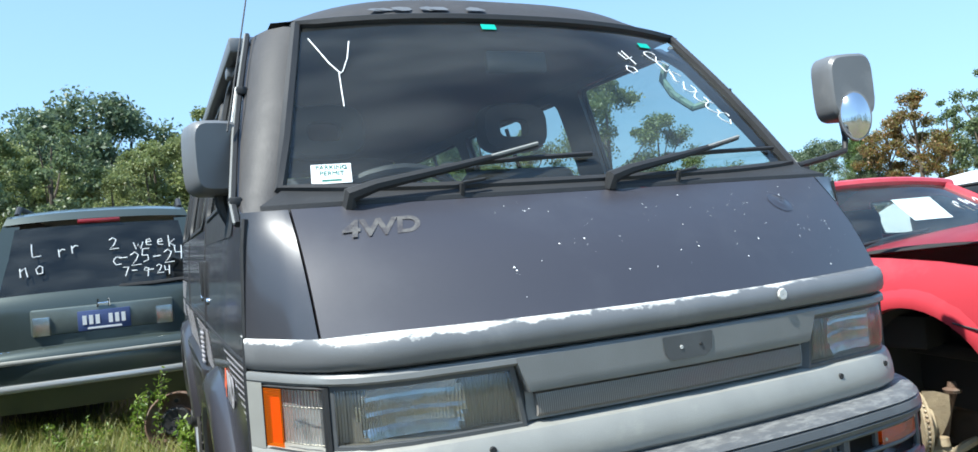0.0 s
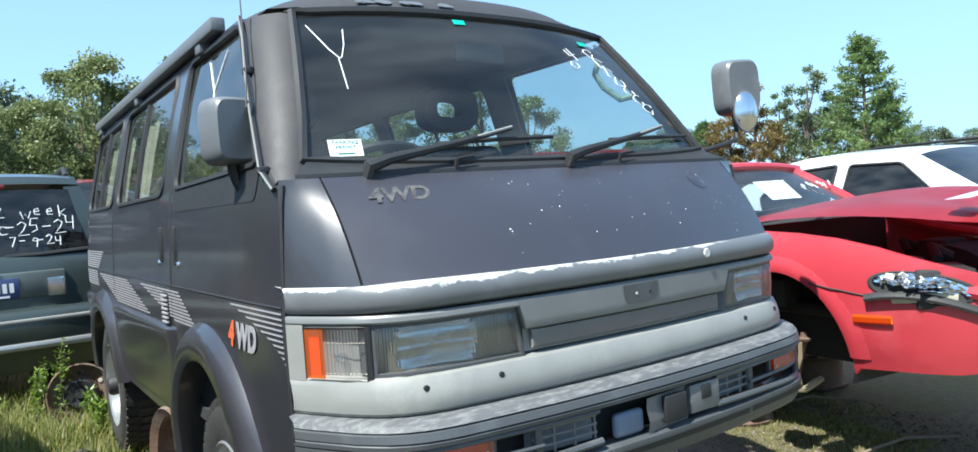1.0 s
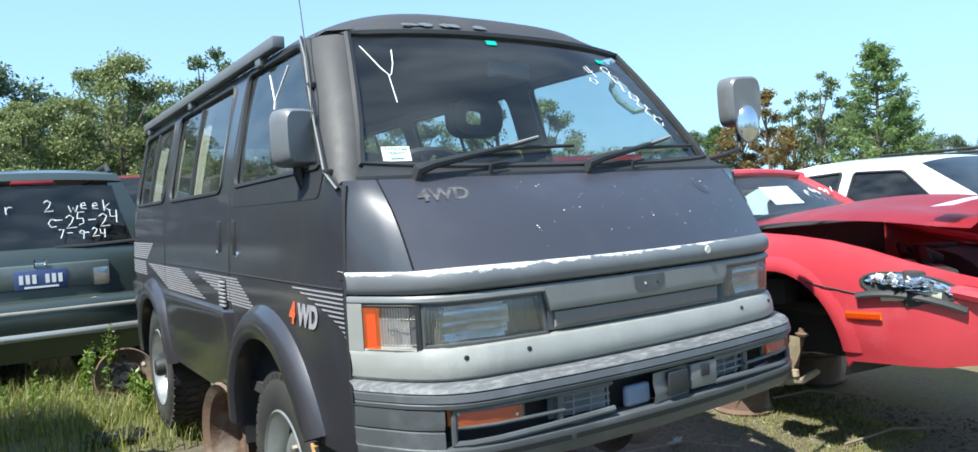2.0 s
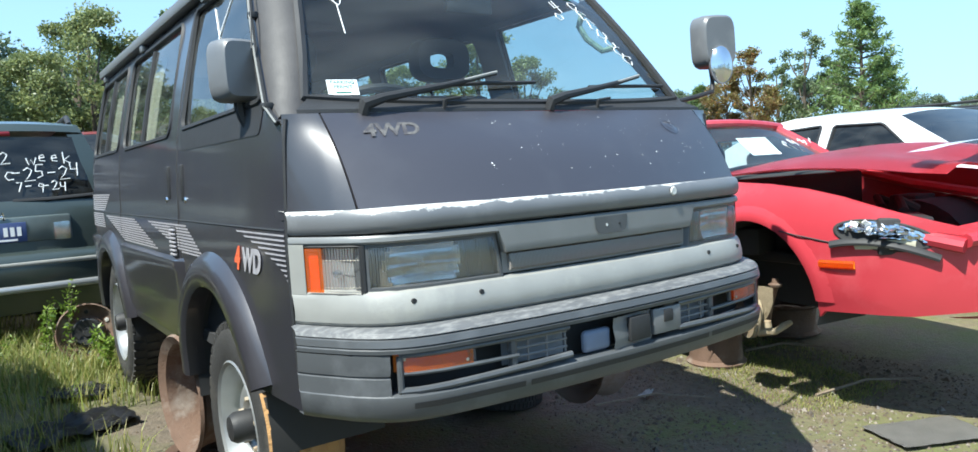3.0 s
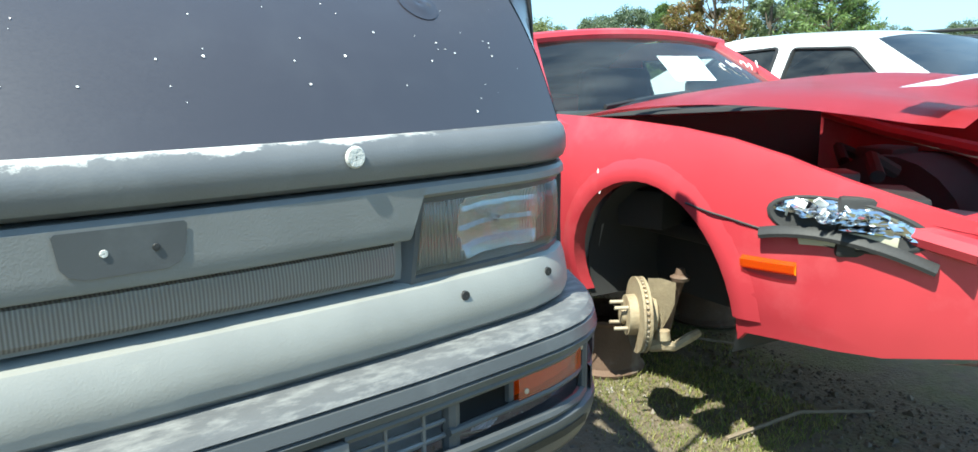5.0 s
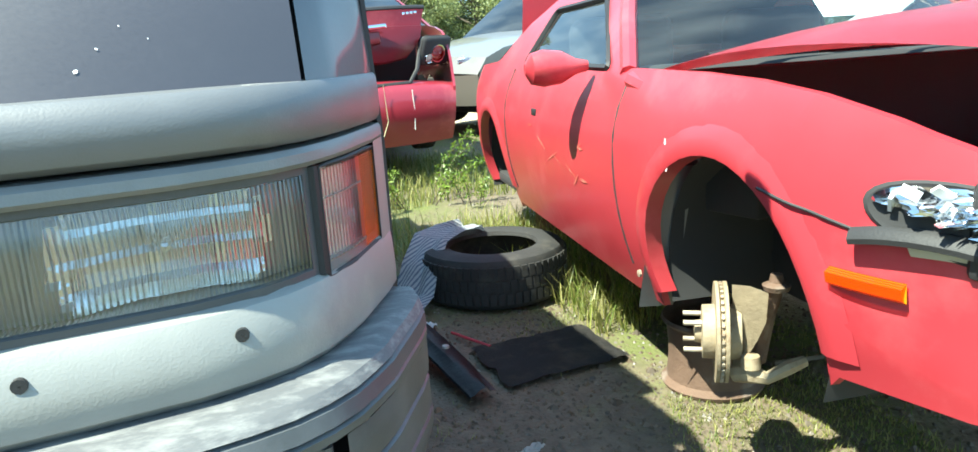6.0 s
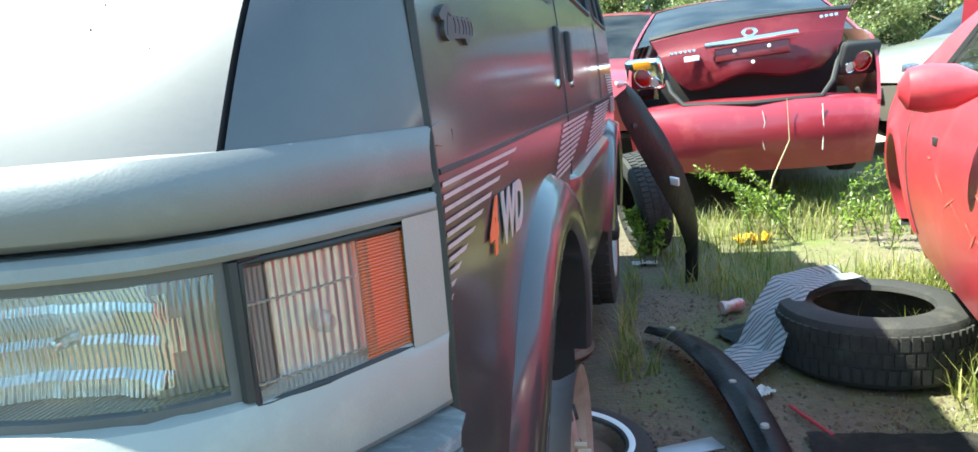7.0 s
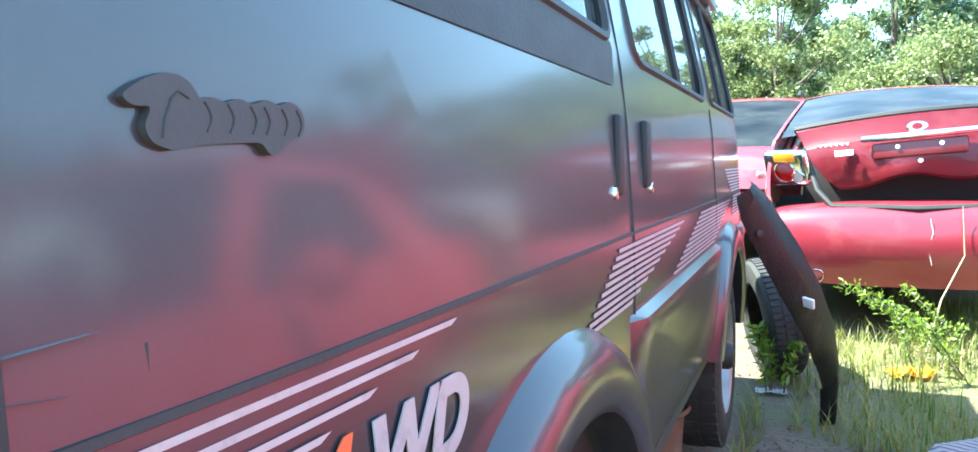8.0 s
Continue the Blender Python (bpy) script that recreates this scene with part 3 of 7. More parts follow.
# lower slots
for a, b in ((-.61, -.335), (-.32, .32), (.335, .61)):
    bm = bband([(.702, -.0202, 1.026), (.688, -.0176, 1.0245)], a, b, 10)
    part("air_slot", bm, M["black"], bumper)
for sg in (-1, 1):
    # indicator
    bm = bband([(.812, .02), (.811, -.008), (.808, -.011), (.768, -.011), (.766, -.008), (.765, .02)], sg * .475, sg * .645, 8)
    ind = part("indicator", bm, M["amber"], bumper, "amber bumper indicator lens")
    ind.visible_shadow = False
    part("indicator_back", bband([(.810, .012), (.766, .012)], sg * .475, sg * .645, 8), mat("amber_reflector", (0.75, 0.2, 0.02), 0.35, 0.2), ind)
    for px in (.490, .632):
        bm = bmesh.new()
        qx, qy = nose(nose_at(px))
        lathe(bm, [(.0005, -.002), (.004, -.001), (.0045, .003)], pose(sg * qx, .055 + qy - .011, .789 - .01 * (1 if px < .5 else -1), 0, 0, 90), 10)
        part("screw", bm, M["steel"], ind)
    bm = bmesh.new()
    on_b = lambda x, z, o: (sg * x, .055 + nose(nose_at(x))[1] + o, z)
    tube(bm, [on_b(x, .7655 - .006 * (.64 - x), -.008) for x in np.linspace(.352, .640, 10)], .0055, 8)
    tube(bm, [on_b(x, .726 + .030 * (.64 - x), -.012) for x in np.linspace(.197, .642, 14)], .0085, 8)
    tube(bm, [on_b(.642, z, -.012) for z in (.806, .78, .75, .724)], .0080, 8)
    tube(bm, [on_b(.362, z, .002) for z in (.806, .78, .75, .736)], .012, 8)
    tube(bm, [on_b(.468, z, .002) for z in (.806, .768)], .007, 6)
    tube(bm, [on_b(x, .807, -.010) for x in np.linspace(.20, .642, 12)], .0060, 8)
    part("opening_frame", bm, M["bumper"], bumper)
    # grid of the middle grille
    bm = bmesh.new()
    for z in (.797, .778, .758):
        tube(bm, [(sg * x, .055 + nose(nose_at(x))[1] + .002, z) for x in np.linspace(.20, .375, 5)], .0035, 6)
    for x in (.205, .262, .318, .37):
        tube(bm, [(sg * x, .055 + nose(nose_at(x))[1] + .002, .806), (sg * x, .055 + nose(nose_at(x))[1] + .002, .742)], .0035, 6)
    part("grille_grid", bm, M["trimdark"], bumper)
    part("radiator_core", bband([(.806, .03), (.735, .03)], sg * .19, sg * .375, 4), mat("radiator_fins", (0.20, 0.22, 0.25), 0.6, 0.3, 0.2, 80), bumper, "grey radiator fins")
# torn number-plate carrier
bm = bmesh.new()
rows = [[(x, .048 + .012 * math.sin(9 * x) + .010 * k, z) for x in np.linspace(-.055, .10, 9)] for k, z in ((0, .806), (.3, .78), (-.5, .75), (.2, .722))]
loft(bm, rows)
part("plate_carrier", bm, M["trimdark"], bumper, "torn plastic number plate carrier")
bm = bmesh.new()
box(bm, (.0, .034, .735), (.075, .050, .80), .004)
part("carrier_hole", bm, M["black"], bumper)
bm = bmesh.new()
box(bm, (.135, .038, .765), (.170, .052, .800), .003)
part("carrier_hole", bm, M["black"], bumper)
bm = bmesh.new()
box(bm, (.095, .042, .735), (.205, .058, .806), .004)
part("carrier_plate", bm, M["trimdark"], bumper)
bm = bmesh.new()
box(bm, (-.15, .052, .728), (-.055, .070, .785), .012, seg=3)
part("tow_bracket", bm, mat("blue_grey_plastic", (0.16, 0.19, 0.26), 0.5, 0, 0.2, 20), bumper, "blue-grey plastic bracket")

# ---- van sides ----
VW = [(.55, .770), (.66, .780), (.80, .786), (1.00, .788), (1.085, .788), (1.10, .786), (1.30, .776), (1.40, .764), (1.55, .735), (1.70, .700), (1.84, .662), (1.90, .640)]
YS, YR = .392, 3.92


def side_x(z):
    return interp(VW, z)


def side_pt(sg, y, z, off=0.0):
    t = max(0.0, (y - 3.55) / .37)
    f = max(0.0, (YS + .25 - y) / .25)
    return Vector((sg * (side_x(z) - .05 * t * t - .006 * f * f + off), y, z))


def arc(cy, cz, r, a0, a1, n=14, sq=1.0):
    return [(cy + r * math.cos(radians(a0 + (a1 - a0) * i / n)), cz + sq * r * math.sin(radians(a0 + (a1 - a0) * i / n))) for i in range(n + 1)]


FA, RA = (1.07, .50, .40), (3.09, .52, .375)
W1 = rounded([(.55, 1.420), (1.42, 1.410), (1.45, 1.835), (.895, 1.835)], .04)
W2 = rounded([(1.60, 1.400), (2.60, 1.400), (2.64, 1.825), (1.63, 1.825)], .06)
W3 = rounded([(2.74, 1.405), (3.58, 1.405), (3.57, 1.81), (2.76, 1.82)], .06)
outline = [(YS, 1.10), (YS, .645), (.66, .640)] + arc(*FA, 160, 10, 16) + [(1.52, .60), (2.66, .60)] + arc(*RA, 170, 8, 16) + [(3.53, .66), (YR, .70), (YR, 1.40), (3.84, 1.80), (3.80, 1.86), (.93, 1.86), (.80, 1.77), (.50, 1.40), (.402, 1.345), (YS, 1.30)]
zc = [.8, 1.0, 1.085, 1.1, 1.2, 1.3, 1.4, 1.48, 1.55, 1.62, 1.7, 1.77]
yc = [YS + .1, YS + .2, .7, 1.1, 1.45, 2.0, 2.6, 3.1, 3.5, 3.65, 3.75, 3.85]


def frame_tube(bm, sg, loop, r, off):
    tube(bm, [side_pt(sg, y, z, off) for y, z in loop], r, 6, closed=True)


def decal(name, sg, loop, material, parent, off=.0025, label=""):
    return part(name, sheet(loop, [], lambda u, v: side_pt(sg, u, v, off), [1.45, 3.6, 3.75], [1.085, 1.1, 1.0]), material, parent, label)


for sg in (-1, 1):
    side = part("body_side", sheet(outline, [W1, W2, W3], lambda u, v: side_pt(sg, u, v), yc, zc, .03, (-sg, 0, 0)), M["side"], van, "dark grey body side")
    for nm, loop, gm in (("door_window", W1, "sideglass"), ("side_window", W2, "sideglass"), ("side_window", W3, "sideglass")):
        w = part(nm, sheet(loop, [], lambda u, v: side_pt(sg, u, v, -.010), [], [1.5, 1.6, 1.7]), M[gm], van, "tinted glass pane")
        w.visible_shadow = False
        bm = bmesh.new()
        frame_tube(bm, sg, loop, .011, -.003)
        part("window_seal", bm, M["black"], w)
    if sg < 0:
        bm = bmesh.new()
        for run in (((1.216, 1.790), (1.094, 1.679), (1.022, 1.789)), ((1.094, 1.679), (1.087, 1.652))):
            tube(bm, [side_pt(-1, y, z, -.008) for y, z in run], .0024, 5)
        part("marker_letter", bm, M["mark"], van, "white marker strokes on the door glass")
    # sliding divider in the two rear panes
    for yy in (2.15, 3.18):
        bm = bmesh.new()
        tube(bm, [side_pt(sg, yy, 1.41, -.006), side_pt(sg, yy + .01, 1.6, -.006), side_pt(sg, yy + .02, 1.80, -.006)], .010, 6)
        part("window_divider", bm, M["black"], van)
    # curtains behind the rear panes
    if sg < 0:
        for y0 in (1.72, 2.25, 2.80, 3.25):
            bm = bmesh.new()
            loft(bm, [[(sg * (side_x(z) - .07 + .012 * math.sin(k * 1.9)), y0 + k * .012, z) for k in range(15)] for z in (1.40, 1.6, 1.80)])
            part("curtain", bm, M["curtain"], van, "cream curtain behind the glass")
    # crease, its shade drawn as a thin black bar; door seams
    bm = bmesh.new()
    tube(bm, [side_pt(sg, y, 1.093, -.001) for y in np.linspace(YS + .01, 3.86, 20)], .0042, 5)
    part("crease_line", bm, M["black"], side)
    for yy, z0, z1 in ((YS - .001, .70, 1.36), (1.475, .62, 1.84), (2.70, 1.0, 1.38)):
        bm = bmesh.new()
        tube(bm, [side_pt(sg, yy, z, -.001) for z in np.linspace(z0, z1, 14)], .0045 if yy > .5 else .006, 5)
        part("door_seam", bm, M["black"], side)
    # recessed panel under the door window
    bm = bmesh.new()
    lp = rounded([(.56, 1.335), (1.41, 1.335), (1.43, 1.41), (.53, 1.41)], .02)
    part("belt_panel", sheet(lp, [], lambda u, v: side_pt(sg, u, v, .002)), M["black"], side)
    if sg < 0:
        vent = part("side_vent", box(bmesh.new(), (-.004, 1.515, .955), (.004, 1.60, 1.066), .003, Matrix.Translation((-.790, 0, 0))), M["black"], van, "black louvred side vent")
        for k in range(7):
            part("louvre", box(bmesh.new(), (-.010, 1.52, .962 + .015 * k), (.004, 1.595, .969 + .015 * k), .001, Matrix.Translation((-.792, 0, 0))), M["stripe"], vent)
    # handles and lock
    handle = part("door_handle", box(bmesh.new(), (-.008, -.018, -.065), (.010, .018, .065), .008, Matrix.Translation(side_pt(sg, 1.40, 1.225))), M["black"], van, "black pull handle")
    part("door_handle", box(bmesh.new(), (-.008, -.02, -.062), (.012, .02, .062), .008, Matrix.Translation(side_pt(sg, 1.61, 1.228))), M["black"], van, "black pull handle")
    for yy in (1.365, 1.655):
        bm = bmesh.new()
        lathe(bm, [(.0005, .006), (.010, .005), (.012, -.002)], Matrix.Translation(side_pt(sg, yy, 1.165)) @ pose(0, 0, 0, 0, 0, 0 if sg > 0 else 180), 16)
        part("lock", bm, M["chrome"], van, "chrome key lock")
    # flared arches joined by a sill bulge
    for cy, cz, r, a0, a1 in ((*FA, 160, 4), (*RA, 172, 4)):
        bm = bmesh.new()
        rows = []
        for i in range(25):
            a = radians(a0 + (a1 - a0) * i / 24)
            line = []
            for rr, off in ((-.004, -.03), (-.006, .030), (.012, .040), (.055, .040), (.085, .026), (.105, -.002)):
                y, z = cy + (r + rr) * math.cos(a), cz + (r + rr) * math.sin(a)
                line.append(side_pt(sg, y, z, off))
            rows.append(line)
        loft(bm, rows)
        part("wheel_flare", bm, M["side"], van, "flared wheel arch")
        bm = bmesh.new()
        rows = []
        for i in range(19):
            a = radians(188 - 196 * i / 18)
            rows.append([(sg * xx, cy + (r - .002) * math.cos(a), cz + (r - .002) * math.sin(a)) for xx in (.77, .42)])
        g = loft(bm, rows)
        cap(bm, [row[1] for row in g])
        part("wheel_well", bm, M["dark"], van)
    for y0, y1, zt in ((1.44, 2.74, .945), (3.44, 3.86, .945)):
        bm = bmesh.new()
        loft(bm, [[side_pt(sg, y, z, min(o, -.002 + o * min(1, (y - y0) / .06, (y1 - y) / .06))) for y in np.linspace(y0, y1, 24)] for z, o in ((zt + .012, -.002), (zt, .022), (zt - .018, .026), (zt - .05, .020), (.80, .016), (.66, .010), (.615, -.004))])
        part("lower_cladding", bm, M["side"], van)
    # silver stripes in three tapering groups
    stripes = []
    for k in range(10):
        z = 1.083 - k * .0122
        stripes.append((YS + .008, .402 + .372 * (1 - k / 10) ** 1.9, z, .0046))
    for k in range(10):
        z = 1.078 - k * .0105
        stripes.append((1.36 - k * .022, 2.02 - k * .062, z, .0062))
    for k in range(11):
        z = 1.078 - k * .0105
        stripes.append((2.32 - k * .045, 2.95 - k * .05 + .2, z, .0062))
    for k in range(16):
        z = 1.19 - k * .0115
        if abs(z - 1.093) > .006:
            stripes.append((3.02 + max(0, k - 9) * -.03 + .025 * k, 3.80, z, .0062))
    for a, b, z, hh in stripes:
        decal("stripe", sg, [(a, z), (b, z), (b - .012, z - hh), (a, z - hh)], M["stripe"], side)
    # four-wheel-drive lettering
    o = side_pt(sg, .665 if sg > 0 else .70, 1.0, .0028)
    m = Matrix.Translation(o) @ pose(0, 0, 0, 90, 0, 90 * sg)
    w = (1 if sg > 0 else -1)
    text("decal_letters", "WD", .088, M["stripe"], m @ pose(.038, 0, 0), side, label="silver decal letters", shear=.28, bold=.004)
    text("decal_numeral", "4", .088, M["orange"], m @ pose(-.088, 0, 0), side, label="orange-red decal numeral", shear=.28, bold=.004)

# script badge on the door: plain raised swashes
loop = rounded([(.457, 1.2425), (.468, 1.2500), (.482, 1.2555), (.493, 1.2550), (.500, 1.2500), (.503, 1.2440), (.512, 1.2465), (.520, 1.2430), (.531, 1.2470), (.541, 1.2435), (.553, 1.2480), (.563, 1.2445), (.573, 1.2485), (.583, 1.2440), (.586, 1.2350), (.580, 1.2270), (.568, 1.2245), (.562, 1.2175), (.552, 1.2160), (.546, 1.2235), (.520, 1.2225), (.500, 1.2210), (.484, 1.2180), (.472, 1.2215), (.468, 1.2290), (.474, 1.2390), (.463, 1.2380)], .004, 3)
bm = sheet(loop, [], lambda u, v: side_pt(1, u, v, .0050), [.47, .5, .53, .56], [1.22, 1.235], .008, (-1, 0, 0))
badge_plate = part("badge_rim", bm, M["dull"], van, "raised dark grey script emblem")
bm = bmesh.new()
tube(bm, [side_pt(1, y, z, .0051) for y, z in ((.478, 1.2240), (.480, 1.2330), (.485, 1.2430), (.490, 1.2470), (.496, 1.2440))], .0007, 5)
for y in (.508, .524, .541, .552, .567, .580):
    tube(bm, [side_pt(1, y + .004 * math.sin(3.1 * k / 4) - .002, 1.243 - .015 * k / 4, .0051) for k in range(5)], .0007, 5)
part("badge_relief", bm, M["black"], badge_plate)["kind"] = "stuff"

# ---- roof, windscreen and pillars ----
WBOT = lambda f: Vector((.682 * f, .398 + .060 * abs(f) ** 2.2, 1.395 + .020 * abs(f) ** 3))
WTOP = lambda f: Vector((.565 * f, .690 + .080 * abs(f) ** 2.2, 1.856 - .014 * abs(f) ** 3))


def screen(f, t, out=0.0):
    a, b = WBOT(f), WTOP(f)
    p = a + (b - a) * t
    return p + Vector((0, -.80, .58)) * (out + .012 * math.sin(math.pi * t))


FS = list(np.linspace(-1, 1, 25))
bm = bmesh.new()
loft(bm, [[screen(f, t) for f in FS] for t in np.linspace(0, 1, 9)])
ws = part("windscreen", bm, M["glass"], van, "tinted windscreen with marker writing")
ws.visible_shadow = False
bm = bmesh.new()
loop = [screen(f, 0, .004) for f in FS] + [screen(1, t, .004) for t in (.25, .5, .75)] + [screen(f, 1, .004) for f in reversed(FS)] + [screen(-1, t, .004) for t in (.75, .5, .25)]
tube(bm, loop, .013, 6, closed=True)
part("windscreen_seal", bm, M["black"], ws)
# cowl between hood and glass
bm = bmesh.new()
loft(bm, [[hood_pt(f * .90, 1.0) + Vector((0, .004, .001)) for f in FS], [hood_pt(f * .90, 1.0) + Vector((0, .006, .010)) for f in FS], [screen(f, 0, .012) + Vector((0, -.004, -.008)) for f in FS], [screen(f, 0, -.004) for f in FS]])
part("cowl", bm, M["black"], van, "black plastic cowl")
# pillars: from the glass edge round to the door
for sg in (-1, 1):
    bm = bmesh.new()
    rows = []
    for t in np.linspace(-.13, 1.0, 12):
        a = screen(sg, max(t, 0) if t > 0 else t)
        z = a.z
        yb = float(np.interp(z, [1.345, 1.40, 1.77, 1.86], [.402, .50, .80, .93])) + .02
        b = side_pt(sg, yb, z)
        mid = Vector((b.x + (a.x - b.x) * .35, a.y + (b.y - a.y) * .38 - .012, z + .004))
        q = Vector((a.x + (mid.x - a.x) * .45, a.y + (mid.y - a.y) * .35 - .006, z + .003))
        rows.append([a, q, mid, (mid + b) / 2 + Vector((sg * .006, -.006, 0)), b, b + Vector((-sg * .03, .02, 0))])
    loft(bm, rows)
    part("pillar", bm, M["dull"], van)
    # drip moulding along the pillar
    bm = bmesh.new()
    pts = [side_pt(sg, y, z, .008) for y, z in ((.415, 1.352), (.50, 1.40), (.62, 1.55), (.72, 1.67), (.80, 1.77), (.90, 1.855))]
    tube(bm, pts, .007, 6)
    part("drip_moulding", bm, M["black"], van)
    bm = bmesh.new()
    tube(bm, [p + Vector((sg * .006, -.004, .002)) for p in pts], .0025, 5)
    part("moulding_bright", bm, M["trim"], van)
    for k in (1, 3):
        bm = bmesh.new()
        box(bm, (-.008, -.018, -.008), (.016, .012, .010), .003, Matrix.Translation(pts[k]))
        part("aerial_clip" if sg < 0 else "clip", bm, M["black"], van)
# roof
bm = bmesh.new()
rows = []
for y, dz, w in ((.70, 0, 0), (.745, .040, 1), (.80, .080, 1), (.92, .118, 1), (1.2, .135, 1), (1.8, .140, 1), (2.6, .135, 1), (3.3, .11, 1), (3.65, .07, 1), (3.80, .04, 1), (3.85, 0, 1), (3.88, -.06, 1)):
    line = []
    for i in range(25):
        f = -1 + 2 * i / 24
        if w == 0:
            line.append(WTOP(f) + Vector((0, 0, .004)))
        else:
            edge = interp([(.70, .575), (.80, .60), (.93, .645), (1.1, .652), (3.9, .652)], y)
            ff = math.copysign(abs(f) ** .75, f)
            zz = 1.862 + dz * (1 - abs(ff) ** 3.2)
            yy = y + (.085 if y < 1 else 0) * abs(f) ** 2.2 * (1 if y < .9 else .5)
            line.append(Vector((edge * ff, yy, zz)))
    rows.append(line)
loft(bm, rows)
part("roof", bm, M["dull"], van, "dark roof with peeling paint at its front edge")
bm = bmesh.new()
random.seed(3)
for i in range(7):
    f, d = random.uniform(-.8, -.1), random.uniform(.010, .02)
    c = WTOP(f) + Vector((0, .030, .034))
    cap(bm, [bm.verts.new(c + Vector((random.uniform(.5, 1) * .035 * math.cos(k), random.uniform(.5, 1) * d * math.sin(k), .002 + .5 * d * math.sin(k)))) for k in np.linspace(0, 5.4, 7)])
part("peeled_patch", bm, M["trimdark"], van, "peeled grey paint")["kind"] = "stuff"
for sg in (-1, 1):
    rail = part("roof_rail", box(bmesh.new(), (-.022, 1.10, -.02), (.022, 3.62, .022), .006, Matrix.Translation((sg * .668, 0, 1.884))), M["trimdark"], van, "weathered roof gutter rail")
    for yy in (1.3, 2.4, 3.5):
        part("rail_foot", box(bmesh.new(), (-.02, yy - .03, -.05), (.012, yy + .03, -.018), .004, Matrix.Translation((sg * .664, 0, 1.884))), M["trimdark"], rail)
# rear wall with a window opening
def rear_pt(u, v):
    return Vector((u * (side_x(v) - .05), 3.925 - max(0, v - 1.40) * .19 + .03 * (1 - u * u), v))


RW = rounded([(-.72, 1.40), (.72, 1.40), (.70, 1.78), (-.70, 1.78)], .06)
part("tailgate", sheet([(-1, .66), (1, .66), (1, 1.1), (1, 1.4), (1, 1.6), (1, 1.86), (-1, 1.86), (-1, 1.6), (-1, 1.4), (-1, 1.1)], [RW], rear_pt, [-.5, 0, .5], [1.1, 1.4, 1.6]), M["paint"], van)
w = part("rear_window", sheet(RW, [], rear_pt, [0], [1.6]), M["sideglass"], van)
w.visible_shadow = False
# floor and inner lining
bm = bmesh.new()
box(bm, (-.75, .45, .66), (.75, 3.88, .70))
part("cab_floor", bm, M["dark"], van)
bm = bmesh.new()
loft(bm, [[(x, y, 1.858 + .05 * (1 - (x / .62) ** 2)) for x in np.linspace(-.62, .62, 8)] for y in (.80, 2, 3.8)])
part("headlining", bm, mat("grey_headlining", (0.10, 0.10, 0.105), 0.95), van)
for sg in (-1, 1):
    bm = bmesh.new()
    loft(bm, [[(sg * (side_x(z) - .045), y, z) for y in (.52, 1.5, 2.5, 3.85)] for z in (.68, 1.0, 1.39)])
    part("door_lining", bm, M["dark"], van)
# dashboard, wheel, seats
bm = bmesh.new()
loft(bm, [[(x, y - .05 * (1 - (x / .7) ** 2), z) for x in np.linspace(-.70, .70, 13)] for y, z in ((.46, 1.36), (.52, 1.375), (.66, 1.36), (.72, 1.30), (.73, 1.1), (.66, .72))])
part("dashboard", bm, M["dark"], van, "dark dashboard")
bm = bmesh.new()
wm = pose(-.36, .80, 1.36, -35, 0, 0)
tube(bm, [wm @ Vector((.19 * math.cos(a), .19 * math.sin(a), 0)) for a in np.linspace(0, 2 * math.pi, 28, endpoint=False)], .014, 8, closed=True)
for a in (0.2, 2.94, 4.71):
    tube(bm, [wm @ Vector((0, 0, -.02)), wm @ Vector((.18 * math.cos(a), .18 * math.sin(a), 0))], .012, 6)
lathe(bm, [(.001, .03), (.05, .02), (.06, -.02)], wm @ pose(0, 0, 0, 0, -90, 0), 16)
part("steering_wheel", bm, M["black"], van, "dark steering wheel")


def seat(x, y, z):
    s = part("seat", box(bmesh.new(), (x - .24, y - .24, z - .15), (x + .24, y + .26, z), .05, seg=3), M["cloth"], van, "dark cloth front seat")
    bm = bmesh.new()
    box(bm, (x - .23, y + .20, z - .04), (x + .23, y + .33, z + .50), .05, Matrix.Translation((0, y, z)) @ pose(0, 0, 0, -12, 0, 0) @ Matrix.Translation((0, -y, -z)), 3)
    part("backrest", bm, M["cloth"], s)
    bm = bmesh.new()
    o = Vector((x, y + .38, z + .595))
    ring = lambda a, b, d: [o + Vector((a * math.copysign(abs(math.cos(q)) ** .6, math.cos(q)), d, b * math.copysign(abs(math.sin(q)) ** .6, math.sin(q)))) for q in np.linspace(0, 2 * math.pi, 24, endpoint=False)]
    loft(bm, [ring(.06, .035, -.03), ring(.13, .085, -.05), ring(.14, .095, -.02), ring(.14, .095, .02), ring(.13, .085, .04), ring(.06, .035, .03)], close_u=True, close_v=True)
    part("headrest", bm, M["cloth"], s, "open headrest")
    return s


